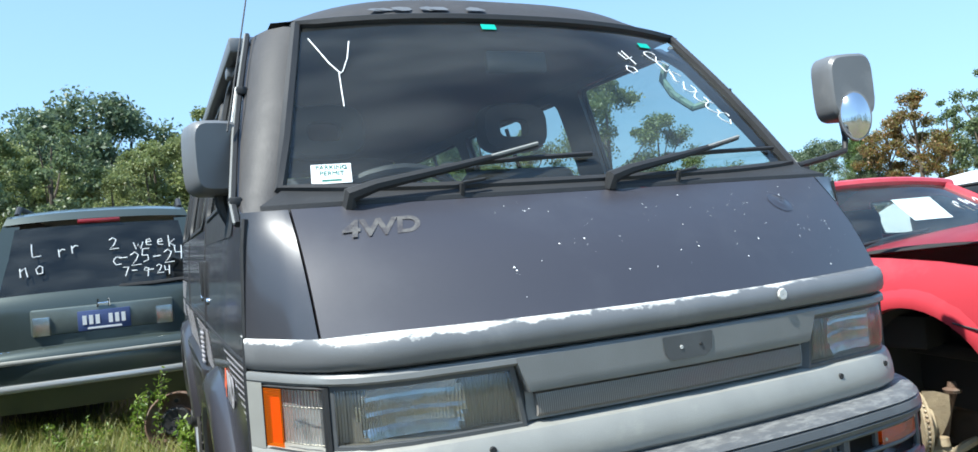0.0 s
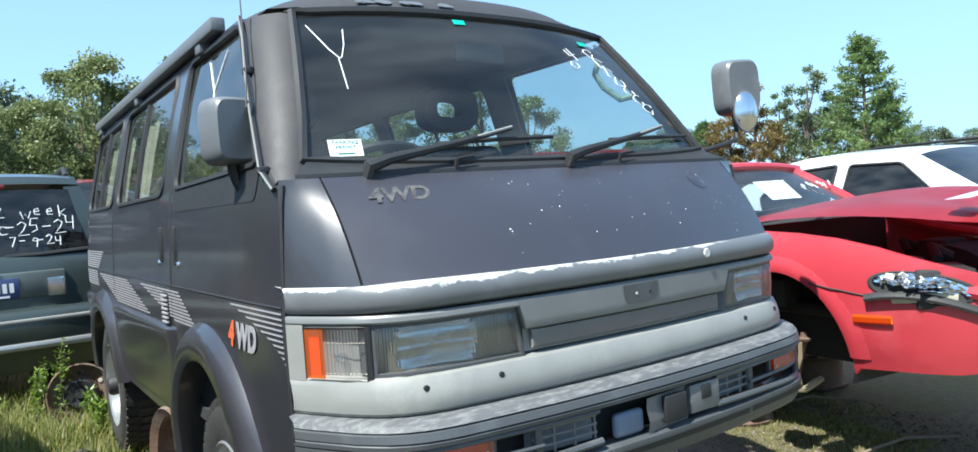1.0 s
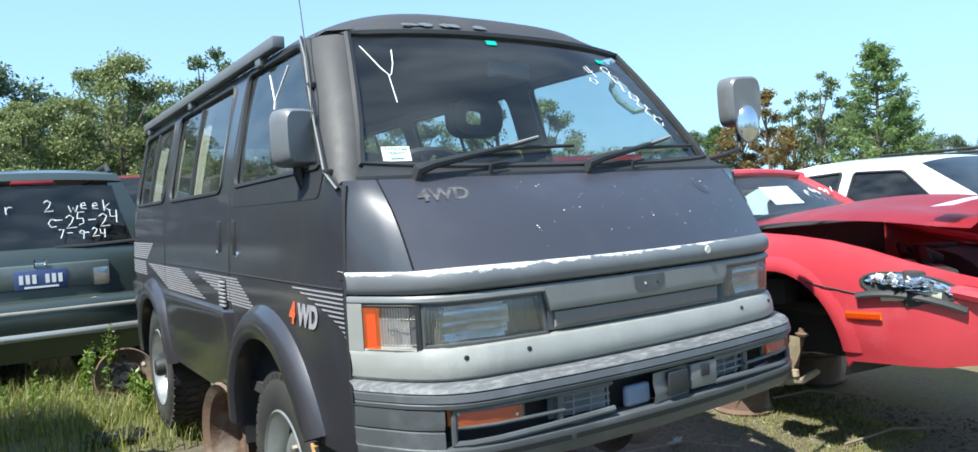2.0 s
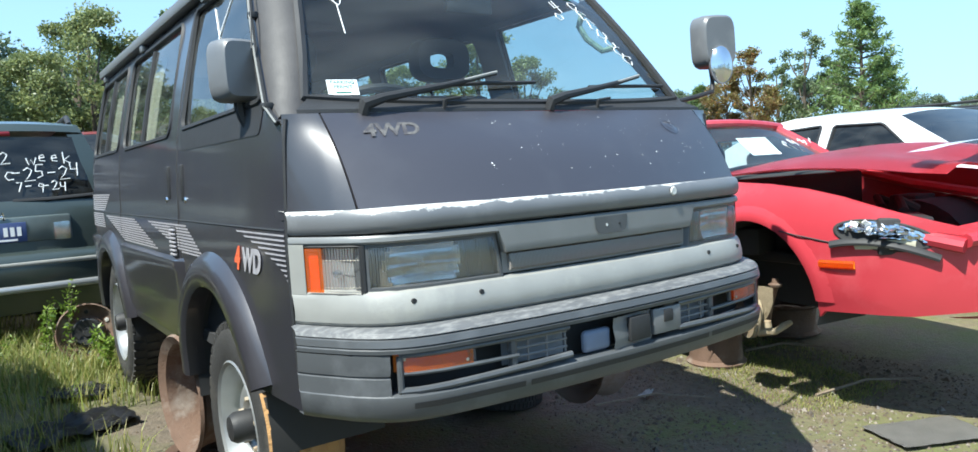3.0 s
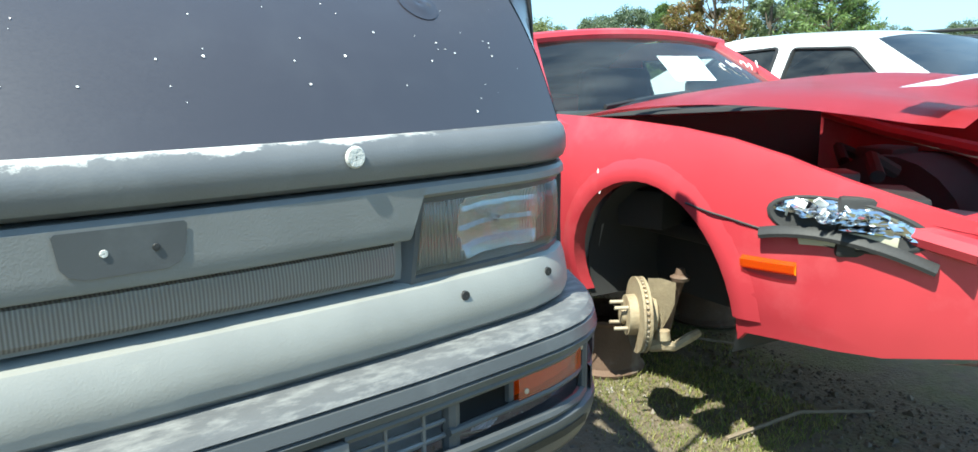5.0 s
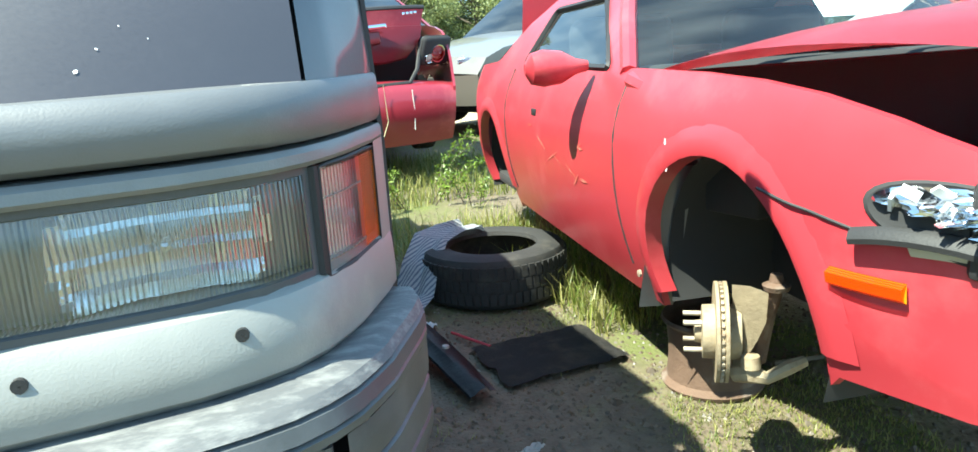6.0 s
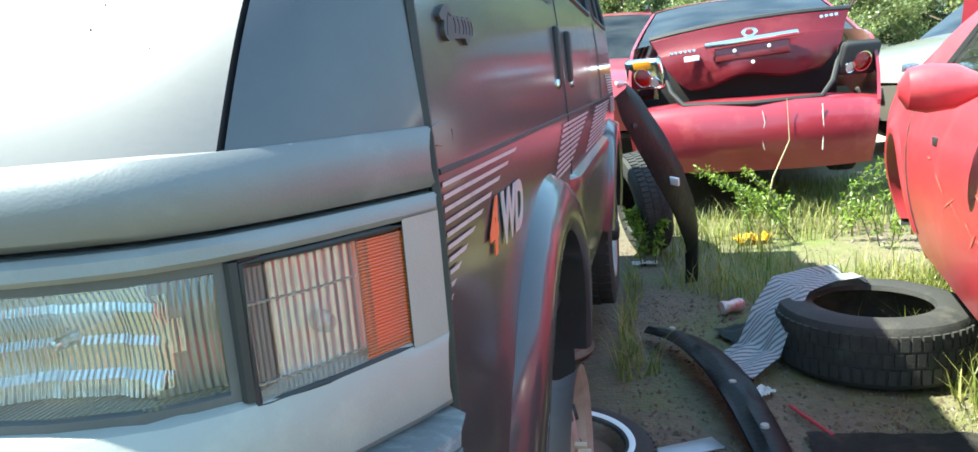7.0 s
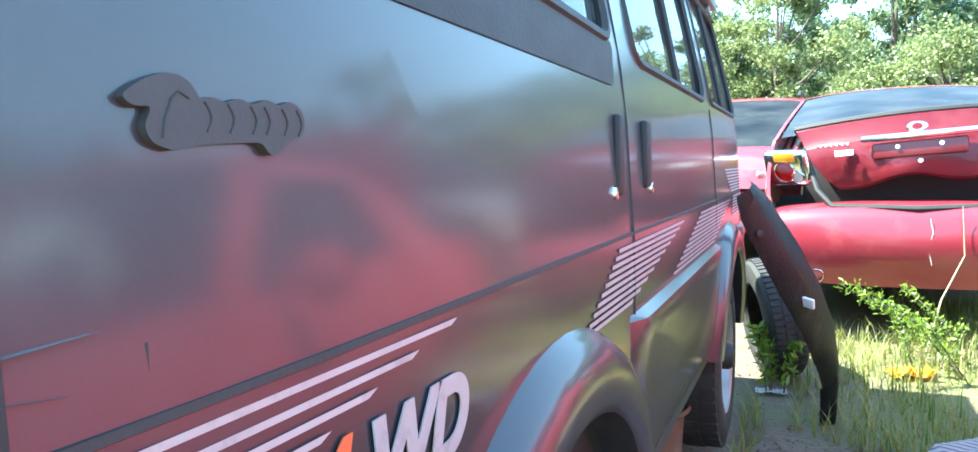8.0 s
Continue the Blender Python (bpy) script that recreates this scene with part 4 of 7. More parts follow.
seat(-.36, 1.12, 1.10)
seat(.36, 1.12, 1.10)
bm = bmesh.new()
box(bm, (-.62, 2.0, .95), (.62, 2.5, 1.08), .04)
box(bm, (-.62, 2.42, 1.0), (.62, 2.56, 1.52), .05)
part("rear_bench", bm, M["cloth"], van, "dark rear bench seat")
bm = bmesh.new()
tube(bm, [screen(.86, .48, -.02), screen(.84, .52, -.06), screen(.80, .64, -.07), screen(.79, .74, -.06), screen(.80, .78, -.02)], .011, 8)
part("grab_handle", bm, mat("grey_green_handle", (0.16, 0.26, 0.22), 0.5), van, "green-grey grab handle")
bm = bmesh.new()
box(bm, (-.09, -.012, -.03), (.09, .012, .03), .01, Matrix.Translation(screen(0, .86, -.08)))
part("inner_mirror", bm, M["black"], van)

# writing and stickers on the glass
def screen_frame(f, t, out=.003):
    c = screen(f, t, out)
    ex = (screen(f + .02, t, out) - screen(f - .02, t, out)).normalized()
    ey = (screen(f, t + .02, out) - screen(f, t - .02, out)).normalized()
    m = Matrix((ex, ey, ex.cross(ey))).transposed().to_4x4()
    m.translation = c
    return m


def scrawl(strokes, r=.0028):
    bm = bmesh.new()
    for st in strokes:
        pts = [screen(f, t, .003) for f, t in st]
        tube(bm, [p + Vector((.0012 * noise.noise(p * 60), 0, .0012 * noise.noise(p * 50))) for p in pts], [r * (.75 + .5 * abs(noise.noise(p * 35))) for p in pts], 5)
    return bm


part("marker_letter", scrawl([[(-.946, .885), (-.905, .79), (-.865, .70), (-.832, .645), (-.822, .63)], [(-.786, .845), (-.795, .73), (-.815, .64), (-.829, .632), (-.822, .54), (-.814, .428)]], .0019), M["mark"], ws, "white marker letter Y")
part("marker_number", scrawl([[(.470, .785), (.490, .735), (.535, .755)], [(.500, .80), (.530, .70)], [(.462, .685), (.450, .655), (.475, .630), (.505, .645), (.500, .675), (.462, .685)]], .0018), M["mark"], ws, "white marker number")
st = []
random.seed(8)
for k in range(7):
    f, t = .675 + .027 * k, .775 - .075 * k
    a0 = random.uniform(0, 2)
    st.append([(f + .030 * math.cos(a) + .012 * math.sin(2 * a + k), t + .040 * math.sin(a)) for a in np.linspace(a0, a0 + random.uniform(4.2, 6.0), 11)])
part("marker_scrawl", scrawl(st, .0018), M["mark"], ws, "row of white marker strokes")
m = screen_frame(-.856, .078)
stk = part("permit_sticker", box(bmesh.new(), (-.041, -.025, 0), (.041, .025, .001), 0, m @ pose(0, 0, 0, 0, 0, 4)), M["sticker"], ws, "white parking permit sticker")
text("permit_text", "PARKING\nPERMIT", .0155, M["ink"], m @ pose(0, .008, .0016, 0, 0, 4), stk)
bm = bmesh.new()
box(bm, (-.020, -.020, .001), (.020, -.015, .0016), 0, m @ pose(0, 0, 0, 0, 0, 4))
part("permit_line", bm, M["ink"], stk)
for f, t in ((-.16, .935), (.685, .865)):
    m = screen_frame(f, t)
    part("teal_sticker", box(bmesh.new(), (-.020, -.010, 0), (.020, .010, .001), 0, m), M["teal"], ws, "small teal sticker")


# wipers
def wiper(pivot, tip_f, tip_t, b0, b1):
    p = Vector(pivot)
    tip = screen(tip_f, tip_t, .030)
    bm = bmesh.new()
    d = tip - p
    tube(bm, [p + Vector((0, -.004, -.012)), p + Vector((0, -.012, .012)), p + d * .12 + Vector((0, -.016, .016)), p + d * .55 + Vector((0, -.014, .006)), tip], [.016, .017, .013, .009, .005], 8)
    w = part("wiper", bm, M["black"], van, "black wiper with a metal arm end")
    bm = bmesh.new()
    tube(bm, [screen(*b0, .012), screen((b0[0] + b1[0]) / 2, (b0[1] + b1[1]) / 2, .016), screen(*b1, .012)], .006, 6)
    part("blade", bm, M["black"], w)
    bm = bmesh.new()
    tube(bm, [tip + (p - tip) * .28 + Vector((0, -.012, .006)), tip + Vector((0, -.004, .004))], .0045, 6)
    part("arm_end", bm, M["trim"], w)
    return w


wiper((-.565, .375, 1.380), -.175, .150, (-.515, .090), (.045, .125))
wiper((.040, .372, 1.388), .75, .150, (.37, .10), (.955, .10))
for x in (-.325, .235):
    bm = bmesh.new()
    tube(bm, [(x, .375, 1.372), (x, .366, 1.405)], .006, 6)
    tube(bm, [(x, .366, 1.405), (x + .055, .372, 1.412)], .004, 6)
    part("washer_nozzle", bm, M["black"], van)


# mirrors
def mirror(sg, c, w, h, tilt):
    bm = bmesh.new()
    ring = lambda a, b, d: [Vector((a * math.copysign(abs(math.cos(q)) ** .45, math.cos(q)), d, b * math.copysign(abs(math.sin(q)) ** .45, math.sin(q)))) for q in np.linspace(0, 2 * math.pi, 28, endpoint=False)]
    g = loft(bm, [ring(w * .86, h * .86, -.055), ring(w * .95, h * .95, -.045), ring(w, h, -.01), ring(w, h, .028), ring(w * .93, h * .95, .03)], close_u=True)
    cap(bm, g[0])
    cap(bm, g[-1])
    bmesh.ops.transform(bm, matrix=Matrix.Translation(c) @ pose(0, 0, 0, 0, tilt, -sg * 12), verts=bm.verts)
    return part("door_mirror", bm, M["trimdark"], van, "grey plastic door mirror")


mr = mirror(-1, Vector((-.788, .68, 1.512)), .058, .083, 0)
bm = bmesh.new()
tube(bm, [(-.775, .69, 1.445), (-.772, .695, 1.415), (-.768, .695, 1.39), (-.755, .695, 1.375)], [.016, .018, .014, .02], 8)
part("stalk", bm, M["black"], mr)
mr = mirror(1, Vector((1.012, .545, 1.645)), .078, .100, -2)
bm = bmesh.new()
tube(bm, [(.76, .50, 1.415), (.86, .50, 1.432), (.985, .53, 1.455), (1.01, .545, 1.50), (1.005, .55, 1.56)], .009, 8)
part("stalk", bm, M["black"], mr)
bm = bmesh.new()
lathe(bm, [(.001, -.018), (.02, -.016), (.040, -.008), (.050, .0)], Matrix.Translation((.985, .480, 1.552)) @ pose(0, 0, 0, 0, 4, 62) @ Matrix.Diagonal((1, .85, 1.38, 1)), 24)
part("convex_glass", bm, M["chrome"], mr, "round convex mirror")
bm = bmesh.new()
lathe(bm, [(.050, .0), (.054, .0), (.054, .012), (.035, .028), (.001, .032)], Matrix.Translation((.985, .480, 1.552)) @ pose(0, 0, 0, 0, 4, 62) @ Matrix.Diagonal((1, .85, 1.38, 1)), 24)
part("convex_back", bm, M["trimdark"], mr)
bm = bmesh.new()
tube(bm, [(-.76, .60, 1.56), (-.735, .66, 1.66), (-.66, .90, 1.95), (-.60, 1.15, 2.35)], .002, 5)
part("aerial", bm, M["black"], van)


# wheels
def wheel(parent, c, sg, r=.335, w=.20, hub=True, tread=True):
    """sg: the side that the rim faces, along x."""
    m = Matrix.Translation(c) @ pose(0, 0, 0, 0, 0, 0 if sg > 0 else 180)
    bm = bmesh.new()
    lathe(bm, [(r * .60, w * .44), (r * .68, w * .50), (r * .84, w * .52), (r * .94, w * .47), (r * .985, w * .40), (r, w * .2), (r, -w * .2), (r * .985, -w * .40), (r * .94, -w * .47), (r * .84, -w * .52), (r * .68, -w * .5), (r * .60, -w * .44)], m, 48)
    ty = part("tyre", bm, M["tyre"], parent)
    if tread:
        bm = bmesh.new()
        for i in range(44):
            a = 2 * math.pi * i / 44
            for h0, h1, da in ((-.46, -.2, .03), (-.16, .16, 0), (.2, .46, .03)):
                rr = r * (.985 if abs(h0) > .17 or h1 > .17 else 1.0)
                rot = m @ Matrix.Rotation(a + da, 4, "X")
                box(bm, (w * h0, -r * .05, rr - .012), (w * h1, r * .05, rr + .007), 0, rot)
        part("tread", bm, M["tyre"], ty)
    bm = bmesh.new()
    lathe(bm, [(r * .66, w * .46), (r * .63, w * .50), (r * .60, w * .46), (r * .585, w * .2), (r * .56, w * .10), (r * .48, w * .14), (r * .36, w * .26), (r * .26, w * .26), (r * .22, w * .18), (r * .001, w * .18)], m, 40)
    rim = part("rim", bm, M["rim"], parent, "dusty steel wheel rim")
    for i in range(8):
        a = 2 * math.pi * i / 8
        bm = bmesh.new()
        lathe(bm, [(.001, .004), (r * .055, .003), (r * .06, -.003)], m @ Matrix.Rotation(a, 4, "X") @ Matrix.Translation((w * .165, 0, r * .45)) @ pose(0, 0, 0, 0, -14, 0), 12)
        part("rim_hole", bm, M["black"], rim)
    if hub:
        bm = bmesh.new()
        lathe(bm, [(.001, w * .62), (r * .12, w * .60), (r * .15, w * .52), (r * .15, w * .16)], m, 20)
        part("hub", bm, M["black"], rim)
        for i in range(5):
            a = 2 * math.pi * i / 5
            bm = bmesh.new()
            lathe(bm, [(.001, .018), (.008, .016), (.009, 0)], m @ Matrix.Rotation(a, 4, "X") @ Matrix.Translation((w * .25, 0, r * .25)), 6)
            part("wheel_nut", bm, M["steel"], rim)
    return ty


for sg in (-1, 1):
    for yy, zz, xx in ((1.06, .43, .66), (3.05, .505, .69)):
        if sg > 0 and yy < 2:
            continue
        wh = part("wheel", box(bmesh.new(), (sg * .30, yy - .03, zz - .03), (sg * .60, yy + .03, zz + .03), .01), M["rust"], van, "mud-caked wheel with a worn tyre" if yy < 2 else "wheel with an all-terrain tyre")
        wheel(wh, (sg * xx, yy, zz), sg, .335 if yy < 2 else .325)
hb = part("wheel", box(bmesh.new(), (.30, 1.03, .42), (.64, 1.09, .48), .01), M["rust"], van, "bare steel wheel without a tyre")
m = Matrix.Translation((.765, 1.08, .40))
bm = bmesh.new()
lathe(bm, [(.21, .045), (.222, .055), (.205, .04), (.19, .01), (.185, -.06), (.205, -.09), (.222, -.10), (.20, -.085), (.178, -.04), (.17, .012), (.14, .03), (.09, .042), (.06, .04), (.055, .02), (.001, .02)], m, 40)
rm = part("rim", bm, mat("pink_grey_steel", (0.42, 0.33, 0.31), 0.55, 0.4, .15, 10, second=(.25, .16, .12), sscale=6, samount=.4), hb, "dusty bare steel rim")
for i in range(8):
    bm = bmesh.new()
    lathe(bm, [(.001, .006), (.016, .005), (.018, -.004)], m @ Matrix.Rotation(i * math.pi / 4, 4, "X") @ Matrix.Translation((.032, 0, .135)) @ pose(0, 0, 0, 0, -18, 0), 12)
    part("rim_hole", bm, M["black"], rm)
for i in range(5):
    bm = bmesh.new()
    q = m @ Matrix.Rotation(i * 2 * math.pi / 5, 4, "X")
    tube(bm, [q @ Vector((.03, 0, .07)), q @ Vector((.065, 0, .07))], .007, 6)
    part("wheel_nut", bm, M["steel"], rm)
# dried mud on the front tyre
bm = bmesh.new()
rows = []
for i in range(22):
    a = radians(-80 + 112 * i / 21)
    row = []
    for h in np.linspace(-.10, .13, 16):
        edge = min(1.0, min(h + .10, .13 - h) / .03, min(i, 21 - i) / 3 + .1)
        rr = .318 + (.034 + .022 * noise.noise(Vector((h * 22, a * 5, 0))) + .010 * noise.noise(Vector((h * 70, a * 16, 3)))) * max(.2, edge)
        row.append((-.66 + h, 1.06 - rr * math.cos(a), .43 + rr * math.sin(a)))
    rows.append(row)
loft(bm, rows)
part("mud_cake", bm, M["mud"], van, "dried orange mud on the tyre")
bm = bmesh.new()
box(bm, (-.42, 1.2, .50), (.42, 3.7, .62), .03)
part("chassis", bm, M["dark"], van)
for yy, zz in ((1.03, .43), (3.05, .505)):
    bm = bmesh.new()
    tube(bm, [(-.62, yy, zz), (.62, yy, zz)], .04, 10)
    part("axle", bm, M["rust"], van)


# ---- other vehicles ----
def smooth_line(pts, n=2):
    """Round a run of points off by cutting its corners; the ends stay."""
    for _ in range(n):
        out = [pts[0]]
        for a, b in zip(pts, pts[1:]):
            out.append((a[0] * .75 + b[0] * .25, a[1] * .75 + b[1] * .25))
            out.append((a[0] * .25 + b[0] * .75, a[1] * .25 + b[1] * .75))
        out.append(pts[-1])
        pts = out
    return pts


class Shell:
    """A car body from its side outline: local y runs from nose (0) to tail, x across, z up."""

    def __init__(self, parent, paint, length, half, belt, roof, arches, sill=.22, tuck=.24, ends=.16):
        self.p, self.paint, self.L, self.half, self.belt, self.roof = parent, paint, length, half, belt, roof
        self.low_front, self.round, self.belly, self.shoulder = 0.0, 0.0, .12, .03
        self.arches, self.sill, self.tuck, self.ends = arches, sill, tuck, ends

    def w(self, y, z):
        t = abs(2 * y / self.L - 1)
        plan = 1 - self.ends * t ** 5 - self.round * (max(0, .5 - y) / .76) ** 2
        if z > self.belt:
            q = (z - self.belt) / (self.roof - self.belt)
            return self.half * plan * (1 - self.shoulder - self.tuck * q ** 1.15)
        q = (self.belt - z) / (self.belt - self.sill)
        return self.half * plan * (1 - .03 + (.03 - self.shoulder * (1 - min(1, q * 3)) ** 2) - self.belly * max(0, q - .4) ** 2 * 1.4)

    def pt(self, sg, y, z, off=0.0):
        return Vector((sg * (self.w(y, z) + off), y, z))

    def skin(self, name, line, material, crown=.03, label="", n=12, parent=None, xr=1.0):
        bm = bmesh.new()
        rows = []
        for i, (y, z) in enumerate(line):
            w = self.w(y, z) * xr
            a = line[max(0, i - 1)]
            b = line[min(len(line) - 1, i + 1)]
            d = Vector((0, b[0] - a[0], b[1] - a[1])).normalized()
            nrm = Vector((0, -d.z, d.y))
            rows.append([Vector((w * f, y, z)) + nrm * crown * (1 - abs(f) ** 2.5) for f in np.linspace(-1, 1, n + 1)])
        loft(bm, rows)
        return part(name, bm, material, parent or self.p, label)

    def side(self, sg, top, windows, glassmat, seams=(), label=""):
        out = list(top)
        low = [(self.L - .06, self.sill + .08)]
        for cy, cz, r in sorted(self.arches, reverse=True):
            f = self.low_front if cy < self.L / 2 and self.low_front else self.sill
            low += [(cy + r + .02, self.sill)] + arc(cy, cz, r, -12, 180 + math.degrees(math.asin(min(.4, max(.0, (cz - f) / r)))), 14) + [(cy - r - .02, f + .03)]
        low += [(.10, self.low_front + .035), (top[0][0] + .10, self.low_front + .07)] if self.low_front else [(top[0][0] + .04, self.sill + .06)]
        ob = part("body_side", sheet(out + low, windows, lambda u, v: self.pt(sg, u, v), list(np.linspace(.2, self.L - .2, 12)), [.3, .36, .42, .48, .54, .6, .66, .72, .78, self.belt, self.belt + .15, self.belt + .3], .02, (-sg, 0, 0)), self.paint, self.p, label)
        for wdw in windows:
            g = part("side_window", sheet(wdw, [], lambda u, v: self.pt(sg, u, v, -.006), [], [self.belt + .12, self.belt + .24]), glassmat, self.p, "tinted side glass")
            bm = bmesh.new()
            tube(bm, [self.pt(sg, u, v, .001) for u, v in wdw], .012, 5, closed=True)
            part("window_seal", bm, M["black"], g)
        for yy, z0, z1 in seams:
            bm = bmesh.new()
            tube(bm, [self.pt(sg, yy + .04 * math.sin(3 * (z - z0)), z, -.001) for z in np.linspace(z0, z1, 8)], .005, 5)
            part("door_seam", bm, M["black"], ob)
        for cy, cz, r in self.arches:
            bm = bmesh.new()
            rows = [[(sg * xx, cy + (r + .002) * math.cos(radians(a)), cz + (r + .002) * math.sin(radians(a))) for xx in (self.half * .89, self.half * .5)] for a in np.linspace(200, -20, 16)]
            g = loft(bm, rows)
            cap(bm, [q[1] for q in g])
            part("wheel_well", bm, M["dark"], self.p)
        return ob

    def floor(self, y0=.25):
        part("floor_pan", box(bmesh.new(), (-self.half * .85, y0, self.sill + .02), (self.half * .85, self.L - .25, self.sill + .08), .02), M["dark"], self.p)


def car_wheels(p, sh, r=.31, which=((-1, 0), (1, 0), (-1, 1), (1, 1))):
    for sg, k in which:
        cy, cz, _ = sh.arches[k]
        wh = part("wheel", box(bmesh.new(), (sg * .35, cy - .03, cz - .03), (sg * sh.half * .8, cy + .03, cz + .03), .01), M["rust"], p)
        wheel(wh, (sg * sh.half * .84, cy, cz), sg, r, .19, hub=False, tread=False)


def stand(x, y, z0, h, group="rim stands", r=.2, m=None):
    """A bare steel rim set on edge or flat under a car as a stand."""
    s = thing("rim_stand", "rusty bare steel rim standing under a car", "wheel rim", m or pose(x, y, z0), group)
    bm = bmesh.new()
    k = pose(0, 0, 0, 0, -90, 0)
    lathe(bm, [(r, 0), (r * 1.03, .012), (r * .92, .03), (r * .88, h * .4), (r * .88, h * .6), (r * .92, h - .03), (r * 1.03, h - .012), (r, h), (r * .86, h - .02), (r * .82, h * .5), (r * .86, .02), (r, 0)], k, 32)
    part("barrel", bm, M["rust"], s)
    bm = bmesh.new()
    lathe(bm, [(r * .84, h * .62), (r * .5, h * .70), (r * .45, h * .8), (r * .2, h * .8), (r * .19, h * .7)], k, 32)
    part("dish", bm, M["rust"], s)
    return s


# -- red two-seater with a buckled bonnet --
road = thing("sports_car", "faded red two-seater with buckled bonnet and no front wheels", "car", pose(2.33, -.03, .20, 0, 0, -8))
sh = Shell(road, M["red"], 3.95, .835, .84, 1.22, ((.80, .345, .352), (3.05, .32, .34)), sill=.20, tuck=.30, ends=.20)
sh.low_front, sh.round, sh.belly, sh.shoulder = .265, .26, .20, .07
top = smooth_line([(-.22, .42), (-.26, .52), (-.18, .62), (.10, .720), (.42, .825), (.80, .868), (1.35, .875)], 1) + [(1.40, .86), (1.84, 1.16)] + [(1.95, 1.19), (2.45, 1.19), (2.80, 1.06), (3.05, .90)] + smooth_line([(3.10, .89), (3.75, .86), (3.92, .78), (3.95, .55), (3.90, .36)], 1)
win = rounded([(1.52, .875), (2.52, .885), (2.46, 1.10), (1.90, 1.11)], .03)
for sg in (-1, 1):
    sh.side(sg, top, [win], M["sideglass"], ((1.30, .30, .84), (2.62, .32, .86)), "faded red body side with scuffs")
    # arch lips
    for cy, cz, r in sh.arches:
        bm = bmesh.new()
        rows = []
        for a in np.linspace(181, -15, 24):
            ca, sa = math.cos(radians(a)), math.sin(radians(a))
            rows.append([sh.pt(sg, cy + (r + rr) * ca, cz + (r + rr) * sa, off) for rr, off in ((-.012, -.04), (-.008, .004), (.010, .010), (.035, .007), (.07, -.003))])
        loft(bm, rows)
        part("wheel_flare", bm, M["red"], road)
    # mirror
    bm = bmesh.new()
    ring = lambda a, b, x: [Vector((sg * x, 1.62 + .85 * a * math.cos(q), .885 + .85 * b * math.sin(q))) for q in np.linspace(0, 2 * math.pi, 18, endpoint=False)]
    g = loft(bm, [ring(.02, .02, .80), ring(.04, .03, .84), ring(.055, .062, .89), ring(.06, .07, .95), ring(.05, .058, 0.99), ring(.015, .02, 1.01)], close_u=True)
    cap(bm, g[0])
    cap(bm, g[-1])
    part("door_mirror", bm, M["red"], road, "red door mirror")
    bm = bmesh.new()
    box(bm, (-.004, -.03, -.014), (.006, .03, .014), .004, Matrix.Translation(sh.pt(sg, 2.18, .70)))
    part("trim_hole", bm, M["black"], road)
    # side marker
    bm = bmesh.new()
    loft(bm, [[sh.pt(sg, y, z, o) for y in np.linspace(.275, .415, 8)] for z, o in ((.492, .001), (.500, .012), (.520, .014), (.530, .001))])
    mk_ = part("side_marker", bm, M["amber"], road, "amber side marker lamp")
    bm = bmesh.new()
    loft(bm, [[sh.pt(sg, y, z, .003) for y in np.linspace(.275, .415, 6)] for z in (.494, .528)])
    part("marker_back", bm, mat("marker_amber", (0.8, 0.25, 0.01), 0.4), mk_)
    # headlamp opening with broken lamp
    bm = bmesh.new()
    oval = lambda q, r, off: sh.pt(sg, .185 + .165 * r * math.cos(q), .640 + (.062 * math.sin(q) + .022 * math.cos(q)) * r, off)
    loft(bm, [[oval(q, r, off) for q in np.linspace(0, 2 * math.pi, 28, endpoint=False)] for r, off in ((1.04, .002), (.97, .006), (.90, .003), (.5, .003), (.05, .003))], close_u=True)
    hl = part("headlamp", bm, M["dark"], road, "broken headlamp with bare chrome bowl")
    bm = bmesh.new()
    loft(bm, [[oval(q, r, .008 + .05 * (1 - r) * abs(noise.noise(Vector((q * 4, r * 9, 2)))) * 2 + .02 * noise.noise(Vector((q * 3, r * 5, 7)))) for q in np.linspace(.15, 3.3, 30)] for r in np.linspace(.92, .1, 12)])
    part("broken_bowl", bm, M["chrome"], hl)
    bm = bmesh.new()
    loft(bm, [[sh.pt(sg, y, z - .25 * (y - .17) ** 2, o) for y in np.linspace(.07, .27, 10)] for z, o in ((.622, .010), (.600, .013), (.582, .004))])
    part("lens_shard", bm, mat("yellowed_lens", (0.50, 0.47, 0.36), 0.35, 0, 0.15, 20), hl, "yellowed plastic shard")
    bm = bmesh.new()
    rng = random.Random(14)
    for i in range(6):
        c = oval(rng.uniform(.1, 3.1), rng.uniform(.3, .9), .02)
        box(bm, (-.012, -.003, -.008), (.02, .003, .010), 0, Matrix.Translation(c) @ pose(0, 0, 0, rng.uniform(-60, 60), rng.uniform(-60, 60), rng.uniform(0, 180)))
    part("broken_glass", bm, M["white"], hl)["kind"] = "stuff"
    bm = bmesh.new()
    tube(bm, [sh.pt(sg, y, .612 + .10 * (y - .2) - 1.1 * (y - .2) ** 2, .016) for y in np.linspace(.0, .36, 12)], .019, 8, flat=.6)
    part("lamp_trim", bm, M["black"], hl, "loose dark grey trim strip")
    bm = bmesh.new()
    tube(bm, [sh.pt(sg, y, .600 + .18 * (y - .33), .001 + .009 * min(1, max(0, (y - .47) / .04))) for y in np.linspace(.34, .60, 14)], .0034, 6)
    part("fender_seam", bm, M["black"], road)
